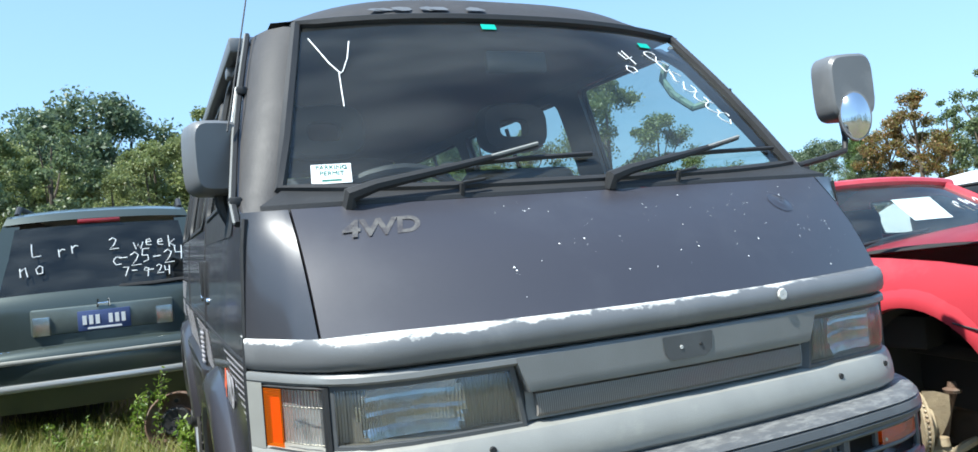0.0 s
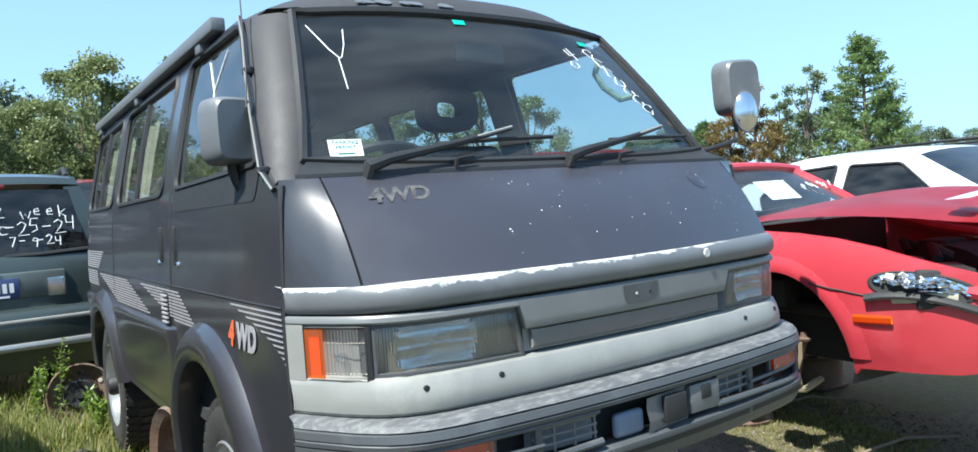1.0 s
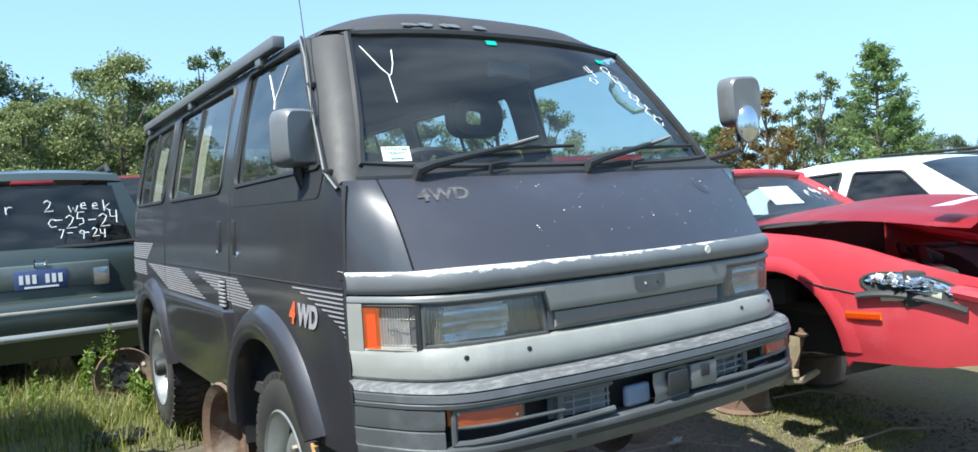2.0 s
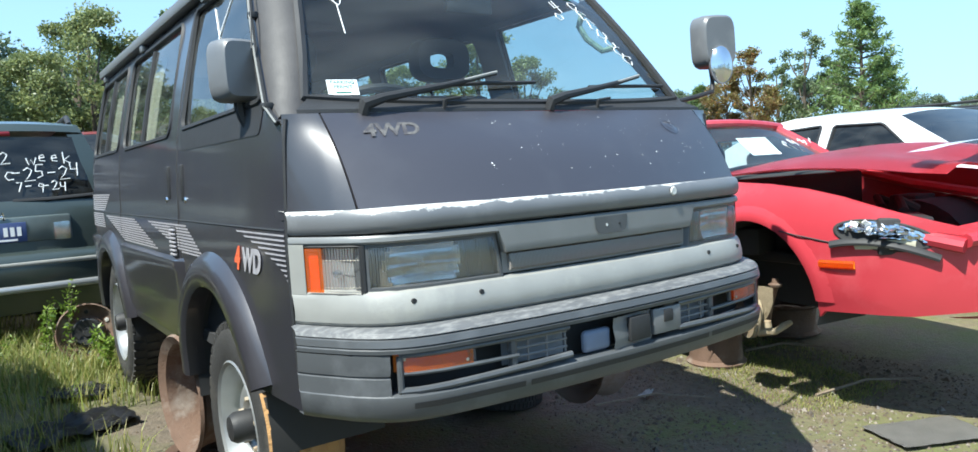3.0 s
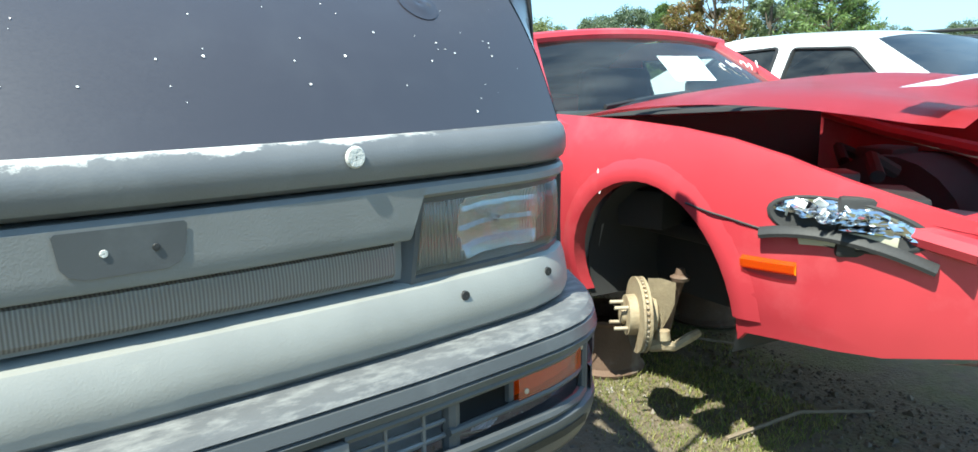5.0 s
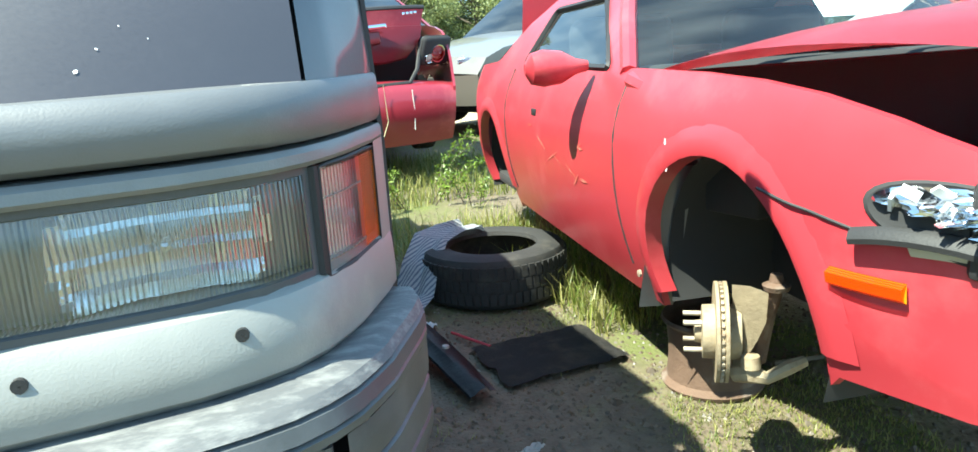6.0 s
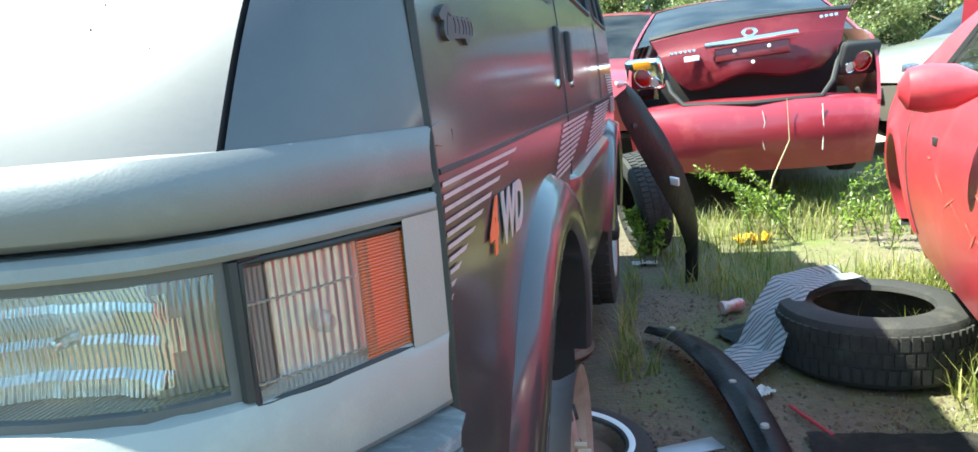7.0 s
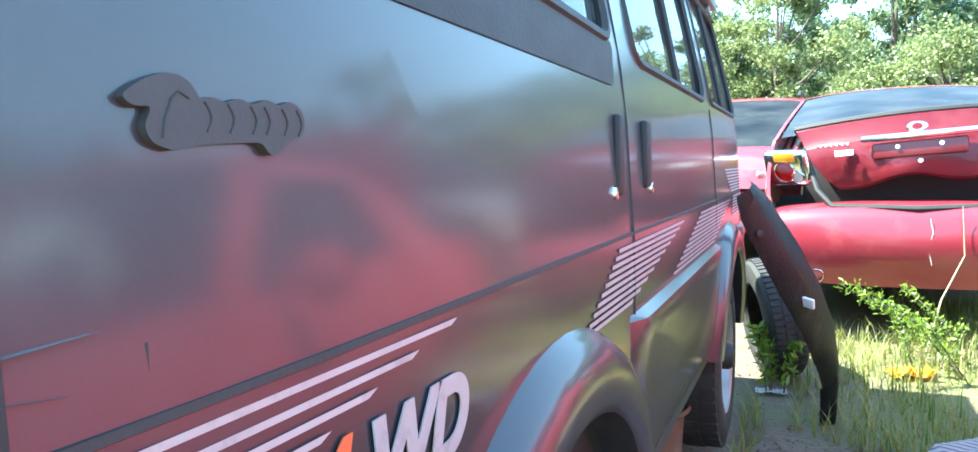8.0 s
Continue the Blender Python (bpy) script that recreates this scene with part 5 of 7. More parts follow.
    # torn splash guard behind the wheel
    bm = bmesh.new()
    loft(bm, [[(sg * (.80 - .05 * k), 1.10 + .035 * j - .01 * k, .62 - .11 * j) for k in range(3)] for j in range(5)])
    part("splash_guard", bm, M["trimdark"], road, "loose grey splash guard with bolts")
    for j in range(3):
        bm = bmesh.new()
        lathe(bm, [(.001, .008), (.011, .006), (.012, 0)], Matrix.Translation((sg * .80, 1.125 + .05 * j, .55 - .13 * j)) @ pose(0, 0, 0, 0, 0, 0 if sg > 0 else 180), 8)
        part("guard_bolt", bm, M["steel"], road)
    # hub, disc and bracket
    c = Vector((sg * .74, .88, .225))
    k = Matrix.Translation(c) @ pose(0, 0, 0, 0, 0, (0 if sg > 0 else 180) - 26)
    bm = bmesh.new()
    lathe(bm, [(.06, .012), (.128, .012), (.128, .004), (.118, .0), (.118, -.006), (.128, -.010), (.128, -.018), (.06, -.018)], k, 36)
    disc = part("brake_disc", bm, M["dusty"], road, "rust-brown vented brake disc")
    bm = bmesh.new()
    lathe(bm, [(.001, .062), (.028, .060), (.030, .045), (.068, .042), (.070, .0), (.07, -.05), (.001, -.05)], k, 24)
    part("hub", bm, M["dusty"], disc)
    for i in range(4):
        bm = bmesh.new()
        q = k @ Matrix.Rotation(math.pi / 4 + i * math.pi / 2, 4, "X")
        tube(bm, [q @ Vector((.04, 0, .05)), q @ Vector((.088, 0, .05))], .0065, 8)
        part("wheel_stud", bm, M["steel"], disc)
    bm = bmesh.new()
    loft(bm, [[k @ Vector(v) for v in row] for row in (((-.03, .00, .125), (-.07, .02, .128), (-.11, .05, .120)), ((-.03, .02, .05), (-.07, .05, .06), (-.105, .06, .05)), ((-.03, .03, -.03), (-.06, .05, -.02), (-.085, .06, .0)), ((-.03, .03, -.10), (-.04, .04, -.09), (-.05, .05, -.07)))])
    bmesh.ops.solidify(bm, geom=bm.faces[:], thickness=.003)
    part("dust_shield", bm, M["dusty"], disc, "bent dusty shield plate")
    bm = bmesh.new()
    lathe(bm, [(.001, .03), (.014, .028), (.018, .008), (.034, .0), (.030, -.012), (.001, -.014)], k @ Matrix.Translation((-.13, .03, .135)) @ pose(0, 0, 0, 0, -90, 0), 14)
    tube(bm, [k @ Vector((-.13, .03, .13)), k @ Vector((-.11, .0, .04)), k @ Vector((-.09, -.02, -.08))], [.018, .022, .026], 8)
    part("knuckle", bm, M["rust"], disc)
    bm = bmesh.new()
    tube(bm, [k @ Vector(v) for v in ((-.035, .03, -.10), (-.07, .05, -.085), (-.11, .06, -.095), (-.16, .05, -.07), (-.20, .03, -.06))], [.022, .028, .016, .018, .014], 8)
    lathe(bm, [(.001, .022), (.022, .018), (.026, -.012), (.001, -.016)], k @ Matrix.Translation((-.07, .06, -.055)) @ pose(0, 0, 0, 0, -90, 0), 12)
    part("track_rod", bm, M["dusty"], disc, "dusty tan steering arm")
    bm = bmesh.new()
    for j in range(40):
        q = k @ Matrix.Rotation(j * math.tau / 40, 4, "X")
        box(bm, (-.0065, -.003, .112), (.0005, .003, .127), 0, q)
    part("vent_ribs", bm, M["steel"], disc)["kind"] = "stuff"
bl = smooth_line([(.0, .305), (-.12, .315), (-.22, .37), (-.26, .46), (-.25, .52), (-.19, .58)], 3)
bump = sh.skin("front_bumper", bl, M["red"], .05, "torn red front bumper", 60)
part("lower_lip", box(bmesh.new(), (-.34, -.21, .30), (.34, -.12, .345), .03), M["red"], bump)
def on_bumper(f, z, off=0.0):
    """A place on the bumper's face: f across, from -1 to 1, and height z."""
    best = None
    for i in range(3, len(bl) - 1):
        d = Vector((0, bl[i + 1][0] - bl[i - 1][0], bl[i + 1][1] - bl[i - 1][1])).normalized()
        c = (.05 + off) * (1 - abs(f) ** 2.5)
        p = Vector((sh.w(*bl[i]) * f, bl[i][0] - d.z * c - off * .5, bl[i][1] + d.y * c))
        if best and best.z <= z <= p.z:
            return best.lerp(p, (z - best.z) / max(1e-6, p.z - best.z))
        best = p
    return best


random.seed(9)
bm = bmesh.new()
loft(bm, [[on_bumper(-.62 + .17 * r * (1 + .35 * math.sin(5 * q)) * math.cos(q), .500 + .045 * r * (1 + .3 * math.sin(3 * q + 1)) * math.sin(q), .005) for q in np.linspace(0, math.tau, 30, endpoint=False)] for r in (1, .5, .05)], close_u=True)
part("tear", bm, M["dark"], bump, "ragged tear in the bumper")
bm = bmesh.new()
for i in range(30):
    c = on_bumper(random.uniform(-.82, -.44), random.uniform(.455, .545), random.uniform(.004, .025))
    box(bm, (-.020, -.0025, -.009), (.020, .0025, .009), 0, Matrix.Translation(c) @ pose(0, 0, 0, random.uniform(-60, 60), random.uniform(-60, 60), random.uniform(0, 180)))
tp = part("torn_plastic", bm, M["trimdark"], bump, "ragged torn plastic")
tp["kind"] = "stuff"
bm = bmesh.new()
for i in range(10):
    c = on_bumper(random.uniform(-.80, -.46), random.uniform(.45, .55), random.uniform(.006, .02))
    box(bm, (-.022, -.002, -.010), (.022, .002, .010), 0, Matrix.Translation(c) @ pose(0, 0, 0, random.uniform(-50, 50), random.uniform(-50, 50), random.uniform(0, 180)))
part("torn_skin", bm, M["red"], bump)["kind"] = "stuff"
# the mouth goes through the bumper; an added dark box stands for its shade
bm = bmesh.new()
bm.from_mesh(bump.data)
gone = [f for f in bm.faces if (f.calc_center_median().x / .40) ** 4 + ((f.calc_center_median().z - .375) / .042) ** 2 < 1 and f.calc_center_median().y < -.15]
bmesh.ops.delete(bm, geom=gone, context="FACES")
bm.to_mesh(bump.data)
bm.free()
part("grille_mouth", box(bmesh.new(), (-.40, -.17, .33), (.40, -.12, .46), .01), M["dark"], bump, "dark box added behind the open grille mouth for its shade")
sh.skin("nose_panel", smooth_line([(-.19, .58), (-.12, .62), (.02, .655)], 1), M["red"], .02)
# bonnet: sprung up and creased
bm = bmesh.new()
rows = []
for j in range(13):
    t = j / 12
    y = 1.36 - 1.38 * t
    line = []
    for i in range(17):
        f = -1 + i / 8
        w = .735 - .16 * t ** 2
        z = .89 + .10 * math.sin(math.pi * min(1, t * 1.05)) ** .8 * (1 - .35 * f * f) + .035 * t - .05 * f * f + .030 * t * math.sin(f * 7 + 1) * t
        line.append((f * w, y, z))
    rows.append(line)
g = loft(bm, rows)
bmesh.ops.solidify(bm, geom=bm.faces[:], thickness=.022)
bonnet = part("bonnet", bm, M["red"], road, "buckled red bonnet sprung open")
bm = bmesh.new()
loft(bm, [[(f * .60, y, .875 + .11 * (1 - .35 * f * f) + (y - .7) * -.05) for f in np.linspace(-1, 1, 12)] for y in (.03, .07, .13)])
part("bonnet_lining", bm, M["white"], bonnet, "white underside edge")
# engine bay
part("bay_floor", box(bmesh.new(), (-.50, .06, .44), (.50, 1.34, .50), .02), M["dark"], road)
part("bulkhead", box(bmesh.new(), (-.70, 1.30, .44), (.70, 1.36, .86), .02), M["dark"], road)
random.seed(21)
for i in range(16):
    c = Vector((random.uniform(-.58, .58), random.uniform(.1, 1.18), random.uniform(.52, .68)))
    bm = bmesh.new()
    s = random.uniform(.05, .13)
    if i % 3:
        box(bm, (-s, -s * .8, -s * .6), (s, s * .8, s * .6), .012, Matrix.Translation(c) @ pose(0, 0, 0, 0, 0, random.uniform(0, 90)))
    else:
        tube(bm, [c, c + Vector((s, s, .05)), c + Vector((2 * s, .5 * s, 0))], .025, 8)
    part("engine_part", bm, M[("dark", "black", "trimdark", "black")[i % 4]], road)
for sg in (-1, 1):
    bm = bmesh.new()
    tube(bm, [(sg * .56, -.08, .60), (sg * .68, .4, .69), (sg * .74, 1.0, .77), (sg * .76, 1.34, .84)], .03, 8)
    part("fender_rail", bm, M["red"], road)
bm = bmesh.new()
tube(bm, [(-.55, -.08, .62), (-.3, -.14, .64), (0, -.16, .60), (.35, -.14, .64), (.55, -.08, .61)], .028, 8)
part("front_crossmember", bm, M["red"], road, "bent red crossmember")
# windscreen, soft top, tail
g = sh.skin("windscreen", [(1.40, .86), (1.62, 1.015), (1.84, 1.16)], M["glass"], .05, "windscreen with marker writing", 14, xr=.95)
g.visible_shadow = False
for sg in (-1, 1):
    bm = bmesh.new()
    tube(bm, [sh.pt(sg, 1.40, .86, -.02), sh.pt(sg, 1.62, 1.015, -.02), sh.pt(sg, 1.85, 1.165, -.02)], .028, 8)
    part("screen_pillar", bm, M["red"], road)
bm = bmesh.new()
tube(bm, [(x, 1.85 - .05 * (1 - (x / .6) ** 2), 1.168 + .035 * (1 - (x / .6) ** 2)) for x in np.linspace(-.60, .60, 12)], .026, 8)
part("header_rail", bm, M["red"], road)
sh.skin("soft_top", smooth_line([(1.88, 1.18), (2.1, 1.21), (2.45, 1.19), (2.80, 1.06), (3.08, .89)], 1), M["black"], .03, "black soft top")
bm = bmesh.new()
loft(bm, [[Vector((x + .06 * t, 1.50 + .28 * t, .99 + .15 * t)) for x in np.linspace(-.02 + .03 * t, .22 + .05 * t, 4)] for t in (0, .4, .75)])
part("paper", bm, M["sticker"], road, "paper behind the glass")
bm = bmesh.new()
for k in range(6):
    x = .36 + .045 * k
    tube(bm, [(x + .012 * math.cos(q + k), 1.60 + .02 * math.sin(q), 1.052 + .016 * math.sin(q) + .012 * (k % 2)) for q in np.linspace(0, 4.5, 7)], .0022, 4)
part("marker_scrawl", bm, M["mark"], road, "white marker strokes")["kind"] = "stuff"
sh.skin("tail", smooth_line([(3.08, .89), (3.3, .88), (3.75, .86), (3.92, .78), (3.95, .55), (3.90, .34)], 1), M["red"], .03)
bm = bmesh.new()
loft(bm, [[(x, 3.38 + .05 * t * t, .90 + .56 * t) for x in np.linspace(-.54 + .05 * t, .50 - .05 * t, 10)] for t in np.linspace(0, 1, 8)])
bmesh.ops.solidify(bm, geom=bm.faces[:], thickness=.03)
part("boot_lid", bm, M["red"], road, "raised red boot lid")
sh.floor(1.25)
for x in (-.36, .36):
    s = part("seat", box(bmesh.new(), (x - .24, 1.9, .35), (x + .24, 2.4, .5), .05), M["cloth"], road)
    part("backrest", box(bmesh.new(), (x - .23, 2.32, .42), (x + .23, 2.46, 1.06), .06, seg=3), M["cloth"], s)
part("dashboard", box(bmesh.new(), (-.66, 1.42, .60), (.66, 1.70, .87), .05, seg=3), M["dark"], road)
bm = bmesh.new()
tube(bm, [(.05, 1.36, .895), (.3, 1.44, .925), (.52, 1.47, .93)], .01, 6)
tube(bm, [(-.50, 1.38, .895), (-.2, 1.44, .925), (.02, 1.47, .94)], .01, 6)
part("wiper", bm, M["black"], road)
# scrapes along the near door
random.seed(12)
for i in range(9):
    y, z = random.uniform(1.55, 2.2), random.uniform(.42, .66)
    ln_, th_ = random.uniform(.04, .20), random.uniform(.002, .007)
    bm = bmesh.new()
    ts = np.linspace(0, 1, 9)
    loft(bm, [[sh.pt(-1, y + ln_ * t, z + .05 * t * (i % 3 - 1) + k * th_ * math.sin(math.pi * t) * (1 + .5 * noise.noise(Vector((t * 6, i, k)))), .0022) for t in ts] for k in (-1, 1)])
    part("scrape", bm, M["scrape"], road, "orange-brown scrape")
# scuffs on the near side
bm = bmesh.new()
random.seed(2)
for i in range(3):
    y, z = random.uniform(.96, 1.0), .70 - .03 * i
    c = sh.pt(-1, y, z, .003)
    cap(bm, [bm.verts.new(c + Vector((0, random.uniform(.4, 1) * .007 * math.cos(k), random.uniform(.6, 1) * .014 * math.sin(k)))) for k in np.linspace(0, 5.3, 6)])
part("paint_chips", bm, M["mark"], road, "white paint chips")["kind"] = "stuff"

# -- dark red saloon with a sprung boot --
saloon = thing("saloon", "dark red saloon seen from behind with its boot lid sprung", "car", pose(1.79, 9.86, .30, 0, 0, 178))
sh = Shell(saloon, M["redmet"], 4.82, .89, .98, 1.44, ((.92, .32, .35), (3.70, .32, .35)), sill=.22, tuck=.26, ends=.12)
top = smooth_line([(.04, .40), (.0, .58), (.2, .74), (.8, .92), (1.25, .98)], 1) + [(1.3, .99), (2.05, 1.38)] + [(2.3, 1.42), (3.1, 1.42), (3.4, 1.38), (4.1, 1.08)] + [(4.30, 1.06), (4.50, 1.02), (4.56, .98), (4.70, .70), (4.80, .60), (4.82, .42), (4.76, .22)]
wins = [rounded([(1.75, 1.0), (2.62, 1.0), (2.62, 1.34), (2.2, 1.33)], .03), rounded([(2.72, 1.0), (3.62, 1.02), (3.35, 1.32), (2.72, 1.35)], .03)]
for sg in (-1, 1):
    sh.side(sg, top, wins, M["darkglass"], ((1.7, .35, .96), (2.67, .3, .97)))
car_wheels(saloon, sh, .31)
sh.skin("bonnet", smooth_line([(.0, .58), (.2, .74), (.8, .92), (1.3, .99)], 1), M["redmet"], .04)
sh.skin("windscreen", [(1.3, .99), (2.05, 1.38)], M["darkglass"], .04, xr=.96)
sh.skin("roof", smooth_line([(2.05, 1.38), (2.3, 1.42), (3.1, 1.42), (3.4, 1.38)], 1), M["redmet"], .05)
sh.skin("rear_window", [(3.4, 1.38), (3.75, 1.235), (4.1, 1.08)], M["darkglass"], .05, "dark rear window", xr=.95)
bump = sh.skin("rear_bumper", smooth_line([(4.50, .62), (4.70, .625), (4.80, .59), (4.84, .46), (4.82, .32), (4.76, .20)], 1), M["redmet"], .05, "cracked dark red rear bumper", 18)
bm = bmesh.new()
tube(bm, [(-.06, 4.872, .58), (-.075, 4.880, .50), (-.05, 4.880, .42), (-.07, 4.872, .32)], .0022, 5)
tube(bm, [(-.43, 4.86, .60), (-.435, 4.868, .46), (-.43, 4.86, .30)], .004, 5)
part("crack", bm, M["flake"], bump, "pale cracks in the bumper")
bm = bmesh.new()
lathe(bm, [(.032, -.05), (.042, .03), (.038, .032), (.028, -.03), (.001, -.03)], pose(.52, 4.80, .235, 0, 0, 90), 18)
part("exhaust", bm, M["chrome"], saloon, "chrome exhaust tip")
# boot: black box and floor stand for the shade inside; lid
part("boot_opening", box(bmesh.new(), (-.62, 4.10, .56), (.62, 4.30, 1.02), .02), M["black"], saloon, "black box deep in the boot for its shade")
part("boot_floor", box(bmesh.new(), (-.60, 4.28, .54), (.60, 4.76, .59), .01), M["black"], saloon)
bm = bmesh.new()
tube(bm, [(.60, 4.58, .98), (.52, 4.70, .74), (.44, 4.76, .645), (0, 4.82, .632), (-.44, 4.76, .645), (-.52, 4.70, .74), (-.60, 4.58, .98)], .018, 8)
part("boot_seal", bm, M["black"], saloon)
LR = pose(0, 4.10, 1.09, 7, 0, 0) @ pose(0, 0, 0, 0, 4, 0)
bm = bmesh.new()
rows = []
for y, z, w in ((0, 0, .60), (.15, .01, .62), (.34, .0, .64), (.46, .02, .66), (.50, .035, .66), (.515, .02, .65), (.53, -.05, .62), (.555, -.10, .60), (.57, -.105, .60), (.60, -.19, .57), (.60, -.29, .50), (.585, -.345, .44), (.55, -.355, .42)):
    rows.append([LR @ Vector((w * f, y - .09 * f * f + (.02 * math.sin(6 * f) if z < -.2 else 0), z - .02 * f * f + (.02 * math.sin(5 * f + 1) if z < -.2 else 0))) for f in np.linspace(-1, 1, 17)])
loft(bm, rows)
bmesh.ops.solidify(bm, geom=bm.faces[:], thickness=.02)
lid = part("boot_lid", bm, M["redmet"], saloon, "sprung dark red boot lid")
bm = bmesh.new()
tube(bm, [LR @ Vector((x, .49 - .09 * (x / .66) ** 2, .04 - .02 * (x / .66) ** 2)) for x in np.linspace(-.66, .66, 14)], .022, 8)
part("spoiler", bm, M["black"], lid, "dark spoiler edge")
bm = bmesh.new()
box(bm, (-.30, .605, -.135), (.30, .635, -.095), .012, LR)
part("chrome_bar", bm, M["chrome"], lid, "chrome strip above the plate")
# plate recess: a flat block whose darker red holds the recess's shade
bm = bmesh.new()
box(bm, (-.24, .600, -.235), (.24, .612, -.145), .01, LR)
part("plate_recess", bm, mat("recess_shade_red", (0.16, 0.012, 0.016), 0.4, 0, 0.1, 20, coat=.5), lid)
for x in (-.11, .11, 0):
    bm = bmesh.new()
    lathe(bm, [(.001, .012), (.012, .010), (.013, 0)], LR @ pose(x, .612, -.175 if x else -.265, 0, 0, 90), 10)
    part("plate_stud", bm, M["sticker"], lid)
bm = bmesh.new()
lathe(bm, [(.022, .006), (.036, .008), (.042, 0)], LR @ pose(0, .565, -.06, 0, 0, 90) @ Matrix.Diagonal((1, 1.3, .8, 1)), 24)
part("round_emblem", bm, M["chrome"], lid)
for x0, z in ((.36, -.14), (-.55, -.05)):
    for k in range(6 if x0 > 0 else 4):
        bm = bmesh.new()
        box(bm, (x0 + .03 * k, .585, z), (x0 + .03 * k + .022, .60, z + .022), .003, LR)
        part("letter_bar", bm, M["chrome"], lid)
bm = bmesh.new()
box(bm, (.34, .602, -.20), (.44, .609, -.165), .002, LR)
part("sticker", bm, M["sticker"], lid)
for sg in (-1, 1):
    base = part("tail_lamp", box(bmesh.new(), (-.15, -.04, -.12), (.15, .03, .11), .04, Matrix.Translation((sg * .70, 4.60, .88)) @ pose(0, 0, 0, -18, 0, -sg * 28), 3), M["chrome"] if sg > 0 else M["dark"], saloon, "round-lamp tail light cluster")
    k = Matrix.Translation((sg * .70, 4.60, .88)) @ pose(0, 0, 0, -18, 0, -sg * 28) @ pose(0, .035, 0, 0, 0, 90)
    for ox, oz, r, mm in ((.0, -.02, .062, "redlens"), (.062 * 1.4, -.055, .034, "clearlens")):
        bm = bmesh.new()
        q = k @ Matrix.Translation((0, -ox * 1.0 * (-sg), oz))
        lathe(bm, [(.001, .012), (r * .6, .010), (r, .0)], q, 22)
        ln = part("lamp_lens", bm, M[mm], base)
        bm = bmesh.new()
        lathe(bm, [(r, .004), (r * 1.12, .006), (r * 1.18, -.01)], q, 22)
        part("lamp_ring", bm, M["chrome"], ln)
        bm = bmesh.new()
        lathe(bm, [(.001, -.002), (r, -.002)], q, 22)
        part("lamp_back", bm, mat("lamp_back", (0.55, 0.03, 0.03) if r > .05 else (0.7, 0.7, 0.7), 0.3, .3), ln)
    if sg > 0:
        bm = bmesh.new()
        box(bm, (-.08, .028, .045), (.06, .036, .10), .004, Matrix.Translation((sg * .70, 4.60, .88)) @ pose(0, 0, 0, -18, 0, -sg * 28))
        part("amber_panel", bm, mat("amber_panel", (0.75, 0.30, 0.02), 0.3, 0, .1, 30, coat=.6), base)
sh.floor()

# -- grey-green estate seen from behind --
suv = thing("suv", "grey-green off-road estate with marker writing on its rear window", "car", pose(-1.25, 4.45 + 4.76, .0, 0, 0, 180))
sh = Shell(suv, M["green"], 4.76, .81, 1.14, 1.74, ((.92, .38, .40), (3.70, .38, .40)), sill=.28, tuck=.30, ends=.08)
top = smooth_line([(.05, .45), (.0, .70), (.15, .92), (.9, 1.10), (1.2, 1.13)], 1) + [(1.25, 1.14), (2.0, 1.66)] + [(2.3, 1.72), (4.0, 1.73), (4.45, 1.69)] + [(4.50, 1.62), (4.64, 1.15), (4.69, 1.08), (4.71, .82), (4.76, .76), (4.76, .58), (4.70, .42)]
wins = [rounded([(1.75, 1.17), (2.60, 1.17), (2.60, 1.58), (2.1, 1.58)], .03), rounded([(2.7, 1.17), (3.5, 1.17), (3.5, 1.60), (2.7, 1.60)], .03), rounded([(3.6, 1.18), (4.35, 1.20), (4.28, 1.58), (3.6, 1.60)], .03)]
for sg in (-1, 1):
    sh.side(sg, top, wins, M["darkglass"], ((2.65, .35, 1.15), (3.55, .5, 1.15)))
    bm = bmesh.new()
    tube(bm, [(sg * .52, 2.5, 1.72), (sg * .52, 2.6, 1.77), (sg * .52, 4.1, 1.77), (sg * .52, 4.22, 1.71)], .02, 8)
    part("roof_rail", bm, M["black"], suv)
    bm = bmesh.new()
    box(bm, (-.05, -.03, -.11), (.05, .03, .11), .02, Matrix.Translation((sg * .755, 4.66, .93)))
    tl = part("tail_lamp", bm, M["refl"], suv, "clear and red tail lamp")
    bm = bmesh.new()
    box(bm, (-.045, .030, -.02), (.045, .036, .10), .004, Matrix.Translation((sg * .755, 4.66, .93)))
    part("lamp_lens", bm, mat("tail_red", (0.35, 0.01, 0.012), 0.25, 0, .1, 30, coat=.8), tl)
car_wheels(suv, sh, .36)
sh.skin("bonnet", smooth_line([(.0, .70), (.15, .92), (.9, 1.10), (1.25, 1.14)], 1), M["green"], .03)
sh.skin("windscreen", [(1.25, 1.14), (2.0, 1.66)], M["darkglass"], .04)
sh.skin("roof", smooth_line([(2.0, 1.66), (2.3, 1.72), (4.0, 1.73), (4.45, 1.69), (4.50, 1.63)], 1), M["green"], .03)
rw = sh.skin("rear_window", [(4.51, 1.60), (4.575, 1.37), (4.64, 1.15)], M["darkglass"], .03, "dark rear window with marker writing", xr=.86)
part("window_backing", box(bmesh.new(), (-.60, 4.30, 1.14), (.60, 4.42, 1.60), .02), M["dark"], suv)
sh.skin("tailgate", smooth_line([(4.64, 1.16), (4.69, 1.08), (4.705, .90), (4.71, .80)], 1), M["green"], .03)
